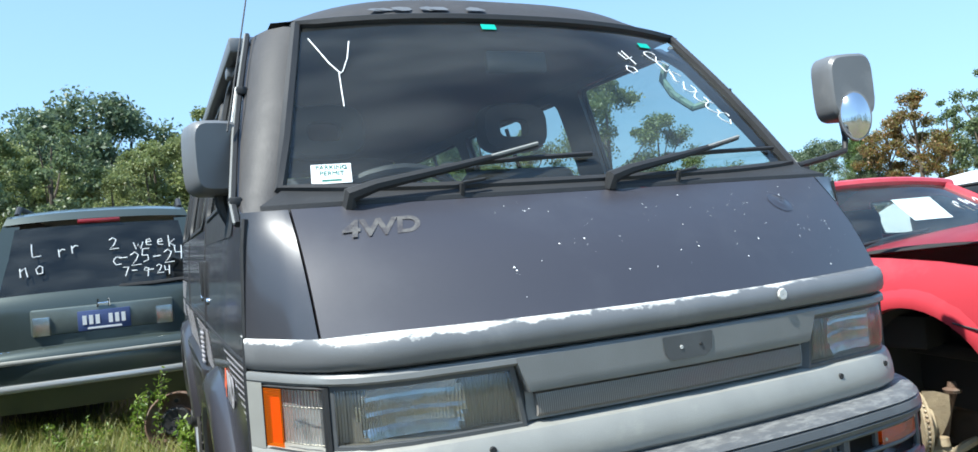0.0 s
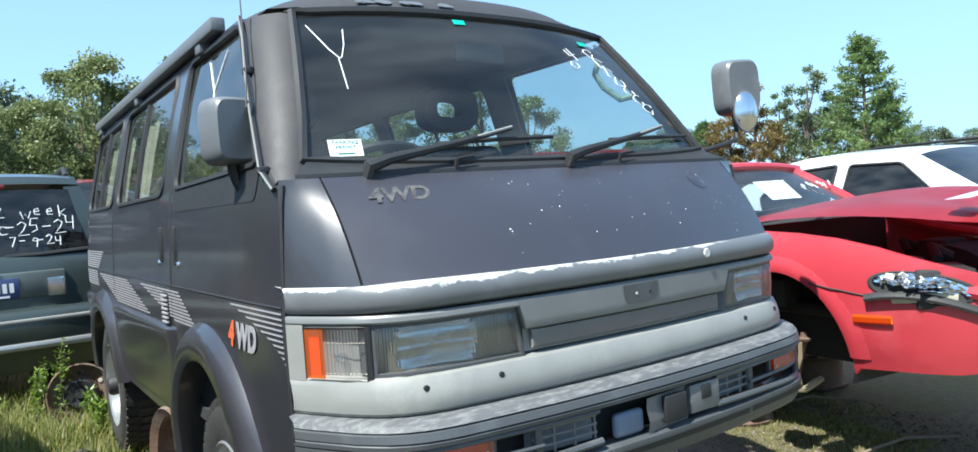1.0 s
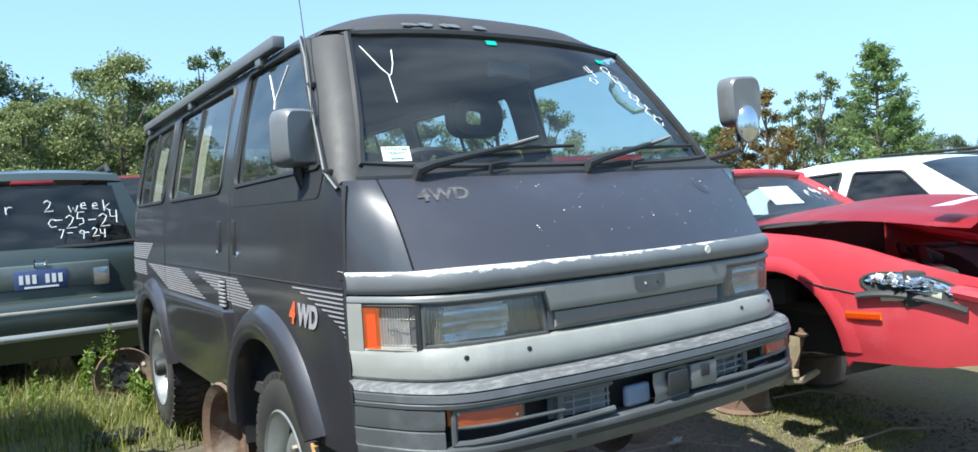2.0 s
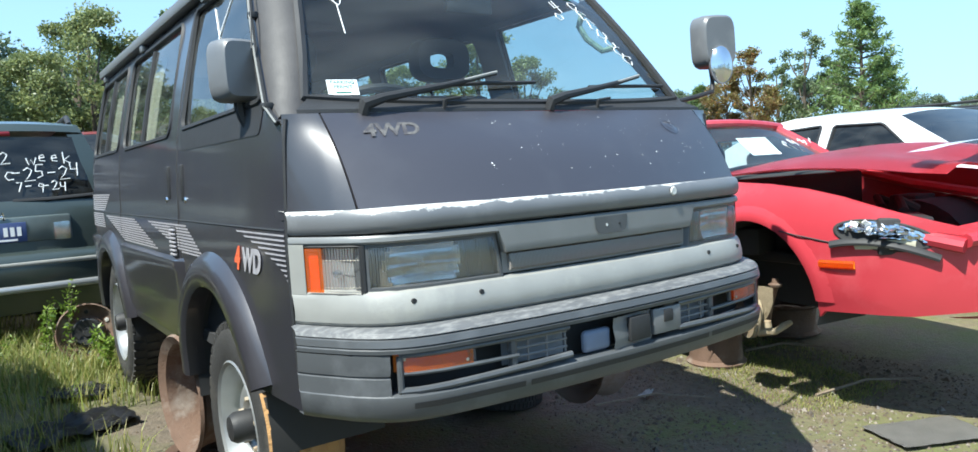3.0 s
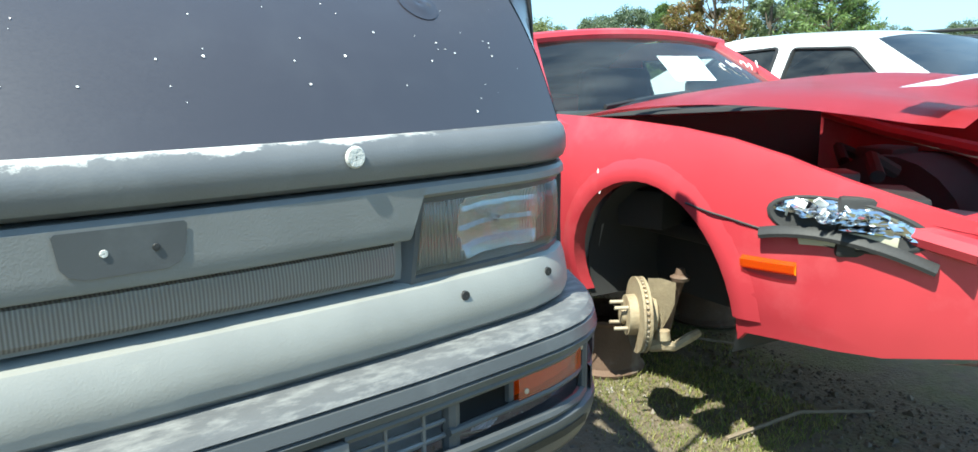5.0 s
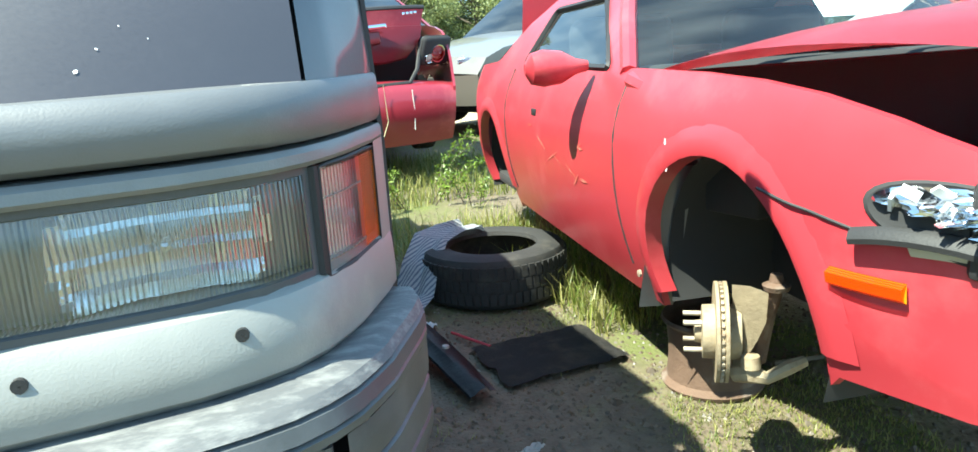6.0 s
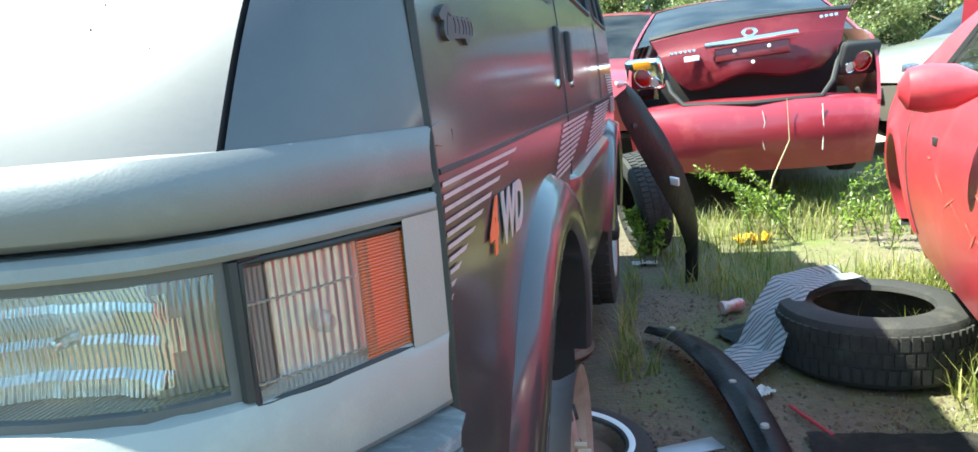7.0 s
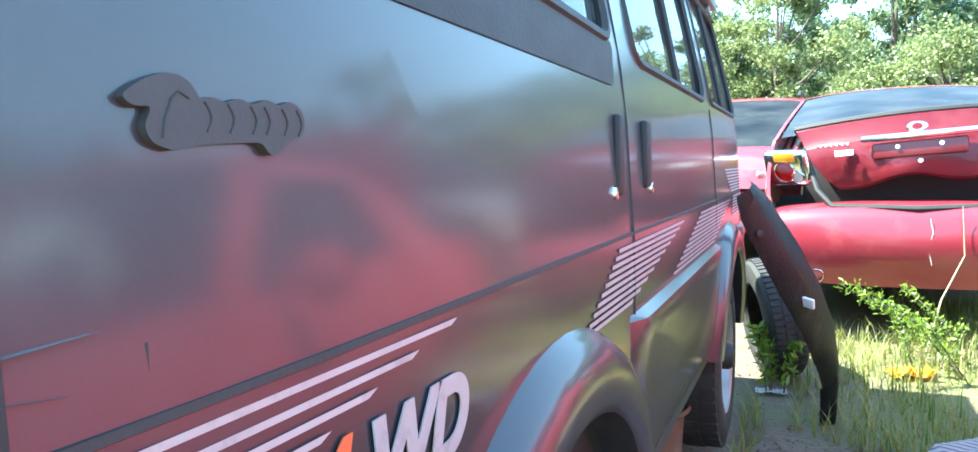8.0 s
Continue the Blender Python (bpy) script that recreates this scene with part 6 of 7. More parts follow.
for sg in (-1, 1):
    bm = bmesh.new()
    loft(bm, [[Vector((sg * (sh.w(y, z) * f + .0), y + .004, z)) for f in (.82, .91, 1.0)] for y, z in ((4.50, 1.62), (4.575, 1.37), (4.64, 1.15))])
    part("rear_pillar", bm, M["green"], suv)
bm = bmesh.new()
box(bm, (-.13, 4.51, 1.615), (.13, 4.55, 1.645), .008)
part("brake_light", bm, mat("stop_red", (0.28, 0.008, 0.01), 0.3, 0, .1, 30, coat=.8), suv, "high red brake light")
bm = bmesh.new()
box(bm, (-.42, 4.71, .90), (.42, 4.745, 1.07), .015)
gar = part("plate_garnish", bm, mat("garnish", (0.16, 0.19, 0.18), 0.35, .4, .1, 30, coat=.6), suv)
plate = part("number_plate", box(bmesh.new(), (-.155, 4.745, .905), (.155, 4.752, 1.035), .004), M["blue"], gar, "dark blue number plate")
for k in range(7):
    if k != 3:
        x = .115 - k * .038
        part("plate_bar", box(bmesh.new(), (x - .012, 4.752, .945), (x + .012, 4.755, 1.005), 0), M["mark"], plate)
part("plate_bar", box(bmesh.new(), (-.10, 4.752, .915), (.10, 4.755, .927), 0), M["mark"], plate)
for sg in (-1, 1):
    part("reflector", box(bmesh.new(), (sg * .36 - .05, 4.74, .90), (sg * .36 + .05, 4.756, 1.02), .006), M["refl"], gar)
bm = bmesh.new()
tube(bm, [(.035, 4.75, 1.055), (.03, 4.755, 1.105)], .006, 6)
tube(bm, [(-.035, 4.75, 1.055), (-.03, 4.755, 1.105)], .006, 6)
tube(bm, [(.035, 4.753, 1.078), (-.035, 4.753, 1.078)], .005, 6)
part("emblem", bm, M["chrome"], suv)
rb = sh.skin("rear_bumper", smooth_line([(4.70, .82), (4.78, .80), (4.80, .74), (4.79, .60), (4.72, .44)], 1), M["green"], .03)
part("bumper_step", box(bmesh.new(), (-.72, 4.79, .745), (.72, 4.83, .775), .012), M["trim"], rb, "grey bumper step pad")
part("bumper_bar", box(bmesh.new(), (-.76, 4.78, .575), (.76, 4.84, .625), .02), M["silver"], rb, "pale bumper lower bar")
for k in range(5):
    part("letter_bar", box(bmesh.new(), (.66 - .040 * k, 4.735, .80), (.66 - .040 * k + .028, 4.745, .828), .003), M["chrome"], suv)
bm = bmesh.new()
tube(bm, [(-.10, 4.655, 1.175), (-.3, 4.668, 1.175), (-.62, 4.655, 1.19)], .014, 6)
part("rear_wiper", bm, M["black"], suv)


def on_rear(x, z):
    y = float(np.interp(z, [1.15, 1.37, 1.60], [4.64, 4.575, 4.51]))
    return pose(x, y + .045, z, 105 - 16, 0, 180)


GLYPH = {"L": "0,1 0,.5 .05,0 .7,.06", "r": "0,.6 .05,0|.05,.4 .25,.6 .5,.55", "2": "0,.8 .3,1 .6,.8 .4,.4 0,0 .8,.05", "w": "0,.6 .2,0 .4,.45 .6,0 .85,.6", "e": "0,.3 .5,.35 .4,.6 .1,.5 .1,.1 .55,.05", "k": "0,1 .05,0|.55,.65 .05,.3 .6,0", "c": "1,.55 .6,.6 .4,.3 .6,0 1,.05", "-": "0,.4 .6,.42", "5": "0,.5 .45,.5 .5,.15 .1,0|0,.5 .1,1 .6,1", "4": "0,1 .05,.5 .6,.5|.55,1 .5,0", "7": "0,1 .6,1 .2,0", "9": "1,.9 .6,1 .45,.7 .8,.6 1,.9 .85,0", "n": "0,.6 .05,0|.05,.4 .35,.65 .5,0", "o": ".3,.6 .05,.4 .15,.05 .5,.1 .5,.5 .3,.6"}


def hand_word(word, x, z, h, adv=.75):
    """Marker writing on the rear glass; each sign is a part."""
    for i, ch in enumerate(word):
        if ch == " ":
            continue
        bm = bmesh.new()
        for run in GLYPH[ch].split("|"):
            pts = []
            for pair in run.split():
                u, v = (float(q) for q in pair.split(","))
                xx, zz = x - (i * adv + u) * h * .9, z + v * h + .012 * math.sin(i * 2.3)
                pts.append(on_rear(xx, zz).translation)
            tube(bm, pts, .0036, 5)
        part("marker_sign", bm, M["mark"], rw, "white marker writing" if i == 0 else "")


hand_word("L rr", .40, 1.41, .085, 1.0)
hand_word("2 week", -.055, 1.425, .078, 1.05)
hand_word("c-25-24", -.04, 1.315, .090, .86)
hand_word("7-9-24", -.13, 1.235, .060, .95)
hand_word("no", .47, 1.285, .095, 1.0)


# -- plain parked cars farther off --
def plain_car(name, label, paint, m, kind="saloon", wheels=True, open_dark=True):
    c = thing(name, label, "car", m)
    if kind == "saloon":
        s = Shell(c, paint, 4.7, .88, .94, 1.42, ((.90, .32, .35), (3.62, .32, .35)), tuck=.25, ends=.12)
        tp = smooth_line([(.04, .38), (.0, .55), (.2, .72), (.9, .88), (1.25, .93)], 1) + [(1.3, .95), (2.05, 1.36)] + [(2.3, 1.40), (3.0, 1.41), (3.35, 1.36), (4.0, 1.03)] + smooth_line([(4.05, 1.02), (4.6, .97), (4.7, .72), (4.66, .34)], 1)
        wn_ = [rounded([(1.72, .96), (2.62, .96), (2.60, 1.32), (2.18, 1.31)], .03), rounded([(2.72, .96), (3.35, .97), (3.42, 1.10), (3.2, 1.30), (2.72, 1.33)], .03)]
        segs = (("bonnet", [(.0, .55), (.2, .72), (.9, .88), (1.3, .95)], paint), ("windscreen", [(1.3, .95), (2.05, 1.36)], M["darkglass"]), ("roof", [(2.05, 1.36), (2.3, 1.40), (3.0, 1.41), (3.35, 1.36)], paint), ("rear_window", [(3.35, 1.36), (4.0, 1.03)], M["darkglass"]), ("boot_lid", [(4.0, 1.03), (4.6, .97), (4.7, .72), (4.66, .34)], paint), ("front_bumper", [(.06, .32), (.04, .38), (.0, .55)], paint))
    else:
        s = Shell(c, paint, 4.6, .92, 1.05, 1.68, ((.88, .36, .39), (3.60, .36, .39)), tuck=.18, ends=.09)
        tp = smooth_line([(.04, .42), (.0, .66), (.15, .88), (.9, 1.02), (1.2, 1.05)], 1) + [(1.22, 1.06), (1.95, 1.60)] + [(2.2, 1.66), (3.9, 1.66), (4.3, 1.60)] + [(4.52, 1.1), (4.58, .7), (4.52, .40)]
        wn_ = [rounded([(1.62, 1.08), (2.5, 1.08), (2.5, 1.53), (2.05, 1.53)], .03), rounded([(2.6, 1.08), (3.4, 1.08), (3.4, 1.55), (2.6, 1.55)], .03), rounded([(3.5, 1.1), (4.2, 1.12), (4.1, 1.52), (3.5, 1.55)], .03)]
        segs = (("bonnet", [(.0, .66), (.15, .88), (.9, 1.02), (1.22, 1.06)], paint), ("windscreen", [(1.22, 1.06), (1.95, 1.60)], M["darkglass"]), ("roof", [(1.95, 1.60), (2.2, 1.66), (3.9, 1.66), (4.3, 1.60)], paint), ("rear_window", [(4.3, 1.60), (4.52, 1.1)], M["darkglass"]), ("tailgate", [(4.52, 1.1), (4.58, .7), (4.52, .40)], paint), ("front_bumper", [(.06, .34), (.04, .42), (.0, .66)], paint))
    for sg in (-1, 1):
        s.side(sg, tp, wn_, M["darkglass"], ((1.66, .35, .93), (2.66, .3, .93)))
        bm = bmesh.new()
        box(bm, (-.07, -.05, -.05), (.09, .05, .06), .025, Matrix.Translation(s.pt(sg, 1.72, s.belt + .07, .08)), 2)
        part("door_mirror", bm, paint if kind == "saloon" else M["black"], c)
        for yy in (2.5, 3.35):
            bm = bmesh.new()
            box(bm, (-.01, -.08, -.015), (.02, .08, .015), .006, Matrix.Translation(s.pt(sg, yy, s.belt - .12)))
            part("door_handle", bm, paint, c)
        bm = bmesh.new()
        box(bm, (-.14, -.03, -.06), (.14, .05, .06), .03, Matrix.Translation((sg * s.half * .64, .10, .64 if kind == "saloon" else .78)) @ pose(0, 0, 0, 0, 0, sg * 18))
        part("headlamp", bm, M["refl"], c)
        bm = bmesh.new()
        box(bm, (-.1, -.04, -.08), (.1, .03, .08), .03, Matrix.Translation((sg * s.half * .72, s.L - .09, .80 if kind == "saloon" else .95)))
        part("tail_lamp", bm, mat("tail_lamp_red", (0.4, 0.012, 0.015), .3, 0, .1, 20, coat=.7), c)
        if kind != "saloon":
            bm = bmesh.new()
            tube(bm, [(sg * .68, 2.2, 1.68), (sg * .68, 2.35, 1.74), (sg * .68, 3.9, 1.74), (sg * .68, 4.1, 1.66)], .018, 6)
            part("roof_rail", bm, M["black"], c)
    for nm, ln, mm in segs:
        s.skin(nm, smooth_line(ln, 1), mm, .04)
    part("grille", box(bmesh.new(), (-.32, -.045, .52), (.32, .02, .64), .015), M["black"], c)
    part("seat_row", box(bmesh.new(), (-.62, 2.2, .5), (.62, 2.4, 1.12), .06), M["dark"], c)
    part("seat_row", box(bmesh.new(), (-.62, 3.1, .5), (.62, 3.3, 1.12), .06), M["dark"], c)
    s.floor()
    if wheels:
        car_wheels(c, s, .31)
    return c


plain_car("white_saloon", "white saloon with dark windows parked beyond a red car", M["white"], pose(4.95, -.55, .06, 0, 0, -5))
plain_car("red_hatchback", "bright red hatchback facing the lane", M["redmet"], pose(.15, 7.6, .30, 0, 0, -3), "suv")
plain_car("silver_estate", "silver estate parked by the bushes", M["silver"], pose(4.2, 11.4, .35, 0, 0, 35), "suv")
plain_car("brown_estate", "grey-brown estate parked across the lane", M["greige"], pose(2.95, 7.6, .25, 0, 0, -70), "suv")
plain_car("black_saloon", "dark roofed saloon behind the white one", M["black"], pose(8.3, -.2, -.12, 0, 0, -5), "suv")
plain_car("green_estate", "dark green estate parked beside the van", M["green"], pose(-2.78, -.85, .08, 0, 0, 0), "suv")
# stands under the raised cars
stand(2.06, 1.42, .02, .24, r=.165)
stand(2.95, 1.55, .02, .20)
stand(2.45, 3.35, .08, .24, r=.17)
stand(3.1, 3.5, .08, .22)


# ---- things on the ground ----
GZ = ground_z


def ground_tyre(name, label, m, r=.33, w=.21, ring=None):
    t = thing(name, label, "tyre", m)
    bm = bmesh.new()
    k = pose(0, 0, w / 2, 0, -90, 0)
    prof = [(r * .60, w * .40), (r * .62, w * .48), (r * .72, w * .52), (r * .86, w * .51), (r * .95, w * .46), (r * .985, w * .38), (r, w * .2), (r, -w * .2), (r * .985, -w * .38), (r * .95, -w * .46), (r * .86, -w * .51), (r * .72, -w * .52), (r * .62, -w * .48), (r * .60, -w * .40), (r * .70, -w * .36), (r * .90, -w * .3), (r * .93, 0), (r * .90, w * .3), (r * .70, w * .36), (r * .60, w * .40)]
    lathe(bm, prof, k, 52)
    ty = part("casing", bm, M["tyre"], t)
    bm = bmesh.new()
    for i in range(60):
        for h0, h1 in ((-.36, -.14), (-.10, .10), (.14, .36)):
            box(bm, (w * h0, -r * .04, r - .008), (w * h1, r * .035, r + .005), 0, k @ Matrix.Rotation(2 * math.pi * (i + (.5 if h0 == -.10 else 0)) / 60, 4, "X"))
    part("tread", bm, M["tyre"], ty)
    if ring:
        bm = bmesh.new()
        lathe(bm, [(r * .66, w * .50), (r * .70, w * .535), (r * .74, w * .53)], k, 44)
        part("white_ring", bm, M["sticker"], ty)
        bm = bmesh.new()
        lathe(bm, [(r * .62, w * .45), (r * .56, w * .3), (r * .50, w * .1), (r * .2, w * .2), (.001, w * .2)], k, 32)
        part("rim", bm, M["rust"], t)
    return t


ground_tyre("loose_tyre", "worn black tyre lying flat with a cloth over it", pose(1.74, 2.62, GZ(1.74, 2.6) - .005, 0, 0, 20), .335, .23)
ground_tyre("whitewall_wheel", "black wheel with a white ring lying beside the van", pose(.72, 1.72, GZ(.72, 1.7) + .0, 4, 6, 0), .22, .13, True)
ground_tyre("spare_tyre", "dusty tyre leaning by the van's rear corner", pose(.80, 4.25, GZ(.9, 4.2) + .29, 0, 82, 18), .30, .19, True)

# striped cloth draped over the tyre
bm = bmesh.new()
rows = []
CP = [(1.76, 2.92, .20), (1.72, 2.88, .262), (1.60, 2.80, .272), (1.47, 2.70, .262), (1.38, 2.60, .17), (1.33, 2.54, .07), (1.22, 2.46, .02)]
for j in range(25):
    t = j / 24
    q = t * (len(CP) - 1)
    cx, cy, cz = (float(np.interp(q, range(len(CP)), [p[a] for p in CP])) for a in range(3))
    wd = .07 + .05 * t
    line = []
    for i in range(13):
        f = -1 + i / 6
        n = .018 * noise.noise(Vector((f * 2.2, t * 4, 1.5))) + .008 * math.sin(f * 7 + t * 5)
        line.append((cx + .55 * wd * f, cy - .85 * wd * f, GZ(1.7, 2.6) + cz + n))
    rows.append(line)
loft(bm, rows)
cm = mat("striped_cloth", (0.66, 0.69, 0.74), 0.95, 0, 0.06, 30, 0.3, 120)
nd, lk = cm.node_tree.nodes, cm.node_tree.links
wv = nd.new("ShaderNodeTexWave")
wv.bands_direction = "Y"
wv.inputs["Scale"].default_value, wv.inputs["Distortion"].default_value = 18, 1.5
tc = nd.new("ShaderNodeTexCoord")
lk.new(tc.outputs["Object"], wv.inputs[0])
mx = nd.new("ShaderNodeMix")
mx.data_type = "RGBA"
mx.inputs[6].default_value, mx.inputs[7].default_value = (0.62, 0.63, 0.64, 1), (0.22, 0.26, 0.33, 1)
rp = nd.new("ShaderNodeMapRange")
rp.inputs[1].default_value, rp.inputs[2].default_value = .55, .75
lk.new(wv.outputs["Fac"], rp.inputs[0])
lk.new(rp.outputs[0], mx.inputs[0])
lk.new(mx.outputs[2], nd["Principled BSDF"].inputs["Base Color"])
bmesh.ops.solidify(bm, geom=bm.faces[:], thickness=.004)
tagged(part("cloth", bm, cm), "pale blue striped cloth draped over a tyre", "cloth")


def strip_thing(name, label, cat, path, widths, material, thick=.012, curl=.03, flanges=True):
    """A long moulded strip with a curled cross-section that follows a path on the ground or leaning."""
    bm = bmesh.new()
    pts = [Vector(p) for p in path]
    rows = []
    n = 26
    for j in range(n + 1):
        t = j / n * (len(pts) - 1)
        i = min(int(t), len(pts) - 2)
        u = t - i
        p0, p1, p2, p3 = pts[max(0, i - 1)], pts[i], pts[i + 1], pts[min(len(pts) - 1, i + 2)]
        p = .5 * ((2 * p1) + (p2 - p0) * u + (2 * p0 - 5 * p1 + 4 * p2 - p3) * u * u + (3 * p1 - p0 - 3 * p2 + p3) * u ** 3)
        d = (p2 - p1).normalized()
        up = Vector((0, 0, 1)) if abs(d.z) < .6 else Vector((.75, -.55, .3))
        sd = d.cross(up).normalized()
        nn = sd.cross(d)
        w = float(np.interp(t, range(len(widths)), widths))
        rows.append([p + sd * w * f + nn * (curl * (1 - f * f) + .006 * noise.noise(p * 9 + sd * f * 3) + (.012 if abs(f) > .9 and flanges else 0)) for f in (-1, -.92, -.6, -.2, .2, .6, .92, 1)])
    loft(bm, rows)
    bmesh.ops.solidify(bm, geom=bm.faces[:], thickness=thick)
    return tagged(part(name, bm, material), label, cat)


g0 = lambda x, y, h=.01: (x, y, GZ(x, y) + h)
M["blackplastic"] = mat("black_moulded_plastic", (0.022, 0.022, 0.024), 0.42, 0, 0.25, 8, 0.2, 60, second=(0.07, 0.065, 0.055), sscale=6, samount=0.38)
strip_thing("fallen_liner", "black plastic arch liner lying on the earth", "car part", [g0(.93, 2.80, .03), g0(1.06, 2.62, .06), g0(1.17, 2.32, .08), g0(1.24, 2.0, .06), g0(1.30, 1.60, .02)], [.03, .055, .065, .06, .05], M["blackplastic"], .006, .035)
fl = bpy.data.objects["fallen_liner"]
for x, y in ((1.02, 2.66), (1.13, 2.42), (1.20, 2.16), (1.26, 1.86)):
    bm = bmesh.new()
    lathe(bm, [(.001, .010), (.012, .008), (.014, 0)], pose(x, y, GZ(x, y) + .10, 0, -90, 0), 10)
    part("clip", bm, M["trim"], fl, "grey plastic clip")
ln = strip_thing("leaning_liner", "black plastic arch liner leaning on the van", "car part", [(.83, 3.02, 1.12), (.88, 3.08, 1.02), (1.00, 3.22, .78), (1.10, 3.42, .52), (1.13, 3.60, .30), (1.12, 3.66, GZ(1.1, 3.66))], [.05, .10, .12, .12, .07, .05], M["blackplastic"], .006, .05)
bm = bmesh.new()
box(bm, (-.03, -.006, -.02), (.03, .006, .02), .003, pose(1.055, 3.20, .69, 20, 10, -30))
part("white_clip", bm, M["sticker"], ln)
for k in range(6):
    bm = bmesh.new()
    t = k / 5
    lathe(bm, [(.001, .006), (.012, .004), (.013, 0)], Matrix.Translation((.90 + .20 * t, 3.02 + .40 * t, .96 - .50 * t)) @ pose(0, 0, 0, 0, 0, -60), 8)
    part("clip", bm, M["black"], ln)
part_ = tagged(part("metal_strip", box(bmesh.new(), (-.16, -.035, 0), (.16, .035, .008), .003, pose(1.0, 1.87, GZ(1, 1.87) + .004, 4, 3, 32)), mat("dull_silver", (0.30, 0.31, 0.33), 0.4, 0.6, 0.15, 20)), "flat dull silver metal strip on earth", "scrap")


def mat_thing(name, label, c, sx, sy, rz, material, seed, cat="floor mat", amp=.02):
    bm = bmesh.new()
    rows = []
    for j in range(13):
        line = []
        for i in range(17):
            u, v = -1 + i / 8, -1 + j / 6
            edge = 1 + .08 * noise.noise(Vector((u * 2, v * 2, seed)))
            x = c[0] + (u * sx * math.cos(rz) - v * sy * math.sin(rz)) * edge
            y = c[1] + (u * sx * math.sin(rz) + v * sy * math.cos(rz)) * edge
            line.append((x, y, GZ(x, y) + .012 + amp * abs(noise.noise(Vector((u * 1.8, v * 1.8, seed + 5)))) + amp * .3 * noise.noise(Vector((u * 6, v * 6, seed)))))
        rows.append(line)
    loft(bm, rows)
    bmesh.ops.solidify(bm, geom=bm.faces[:], thickness=-.008)
    return tagged(part(name, bm, material), label, cat)


carpet = mat("dirty_carpet", (0.045, 0.042, 0.040), 0.98, 0, 0.35, 40, 0.6, 160, second=(0.10, 0.085, 0.065), sscale=9, samount=0.4)
mat_thing("floor_mat", "dark dirty car floor mat with pale print", (1.64, 1.83), .24, .17, .05, carpet, 1)
mat_thing("floor_mat", "crumpled grey-green mat on the earth", (1.36, 2.86), .15, .09, .5, mat("grey_green_mat", (0.07, 0.085, 0.08), 0.95, 0, .3, 30, .4, 120), 2)
mat_thing("black_bag", "crumpled black plastic sheet on the earth", (-1.10, 2.55), .26, .15, .3, M["blackplastic"], 3, "sheet", .06)
mat_thing("black_bag", "black plastic rag beside the rear wheel", (-1.02, 3.1), .15, .10, -.4, M["blackplastic"], 6, "sheet", .05)
mat_thing("grey_board", "flat grey board lying on bare earth", (1.79, .13), .21, .13, -.45, mat("weathered_board", (0.22, 0.21, 0.19), 0.9, 0, .25, 12, .3, 90), 4, "board", .006)
mat_thing("pale_board", "pale split board in the grass", (-1.45, 4.0), .20, .05, .15, mat("pale_wood", (0.38, 0.34, 0.27), 0.9, 0, .25, 12, .3, 90), 7, "board", .01)
mat_thing("yellow_wrapper", "crumpled yellow wrapper in the grass", (1.53, 4.40), .10, .06, .2, mat("yellow_plastic", (0.75, 0.50, 0.05), 0.5, 0, .15, 30, .3, 60), 5, "litter", .09)
mat_thing("paper_scrap", "white paper scrap on the earth", (1.30, 2.28), .045, .03, .7, M["sticker"], 8, "litter", .02)
mat_thing("paper_scrap", "white paper scrap on the earth", (1.22, 2.42), .04, .02, .2, M["sticker"], 9, "litter", .02)
mat_thing("paper_scrap", "white cardboard scrap by the spare tyre", (.90, 3.95), .07, .03, .1, M["sticker"], 10, "litter", .02)
mat_thing("paper_scrap", "pale scrap under the van's nose", (1.3, 1.25), .06, .02, .4, M["flake"], 12, "litter", .02)
can = thing("crushed_can", "crushed white and red drink can", "can", pose(1.29, 3.12, GZ(1.29, 3.1) + .035, 0, 0, 30))
bm = bmesh.new()
lathe(bm, [(.001, -.055), (.027, -.055), (.032, -.045), (.024, -.01), (.030, .02), (.031, .045), (.026, .055), (.001, .055)], Matrix.Identity(4), 16)
part("shell", bm, mat("can_paint", (0.62, 0.50, 0.48), 0.4, 0.3, .2, 20, second=(.5, .05, .05), sscale=14, samount=.45), can)
bm = bmesh.new()
tube(bm, [g0(1.38, 2.18, .012), g0(1.47, 1.98, .014)], .006, 6)
tagged(part("red_stick", bm, M["red"]), "thin red plastic stick on the earth", "litter")
for i, (a, b, r) in enumerate((((-1.9, 3.4), (-1.2, 3.65), .012), ((1.9, .7), (2.5, .5), .008), ((2.3, 1.4), (2.7, 1.15), .008), ((1.0, 1.3), (1.5, 1.0), .006))):
    bm = bmesh.new()
    mid = ((a[0] + b[0]) / 2 + .05, (a[1] + b[1]) / 2 + .04)
    tube(bm, [g0(*a, .012), g0(*mid, .03), g0(*b, .012)], [r, r * .9, r * .6], 6)
    tagged(part("stick", bm, mat("dry_twig", (0.22, 0.17, 0.12), 0.95, 0, .3, 30)), "dry twig lying on the earth", "twig")
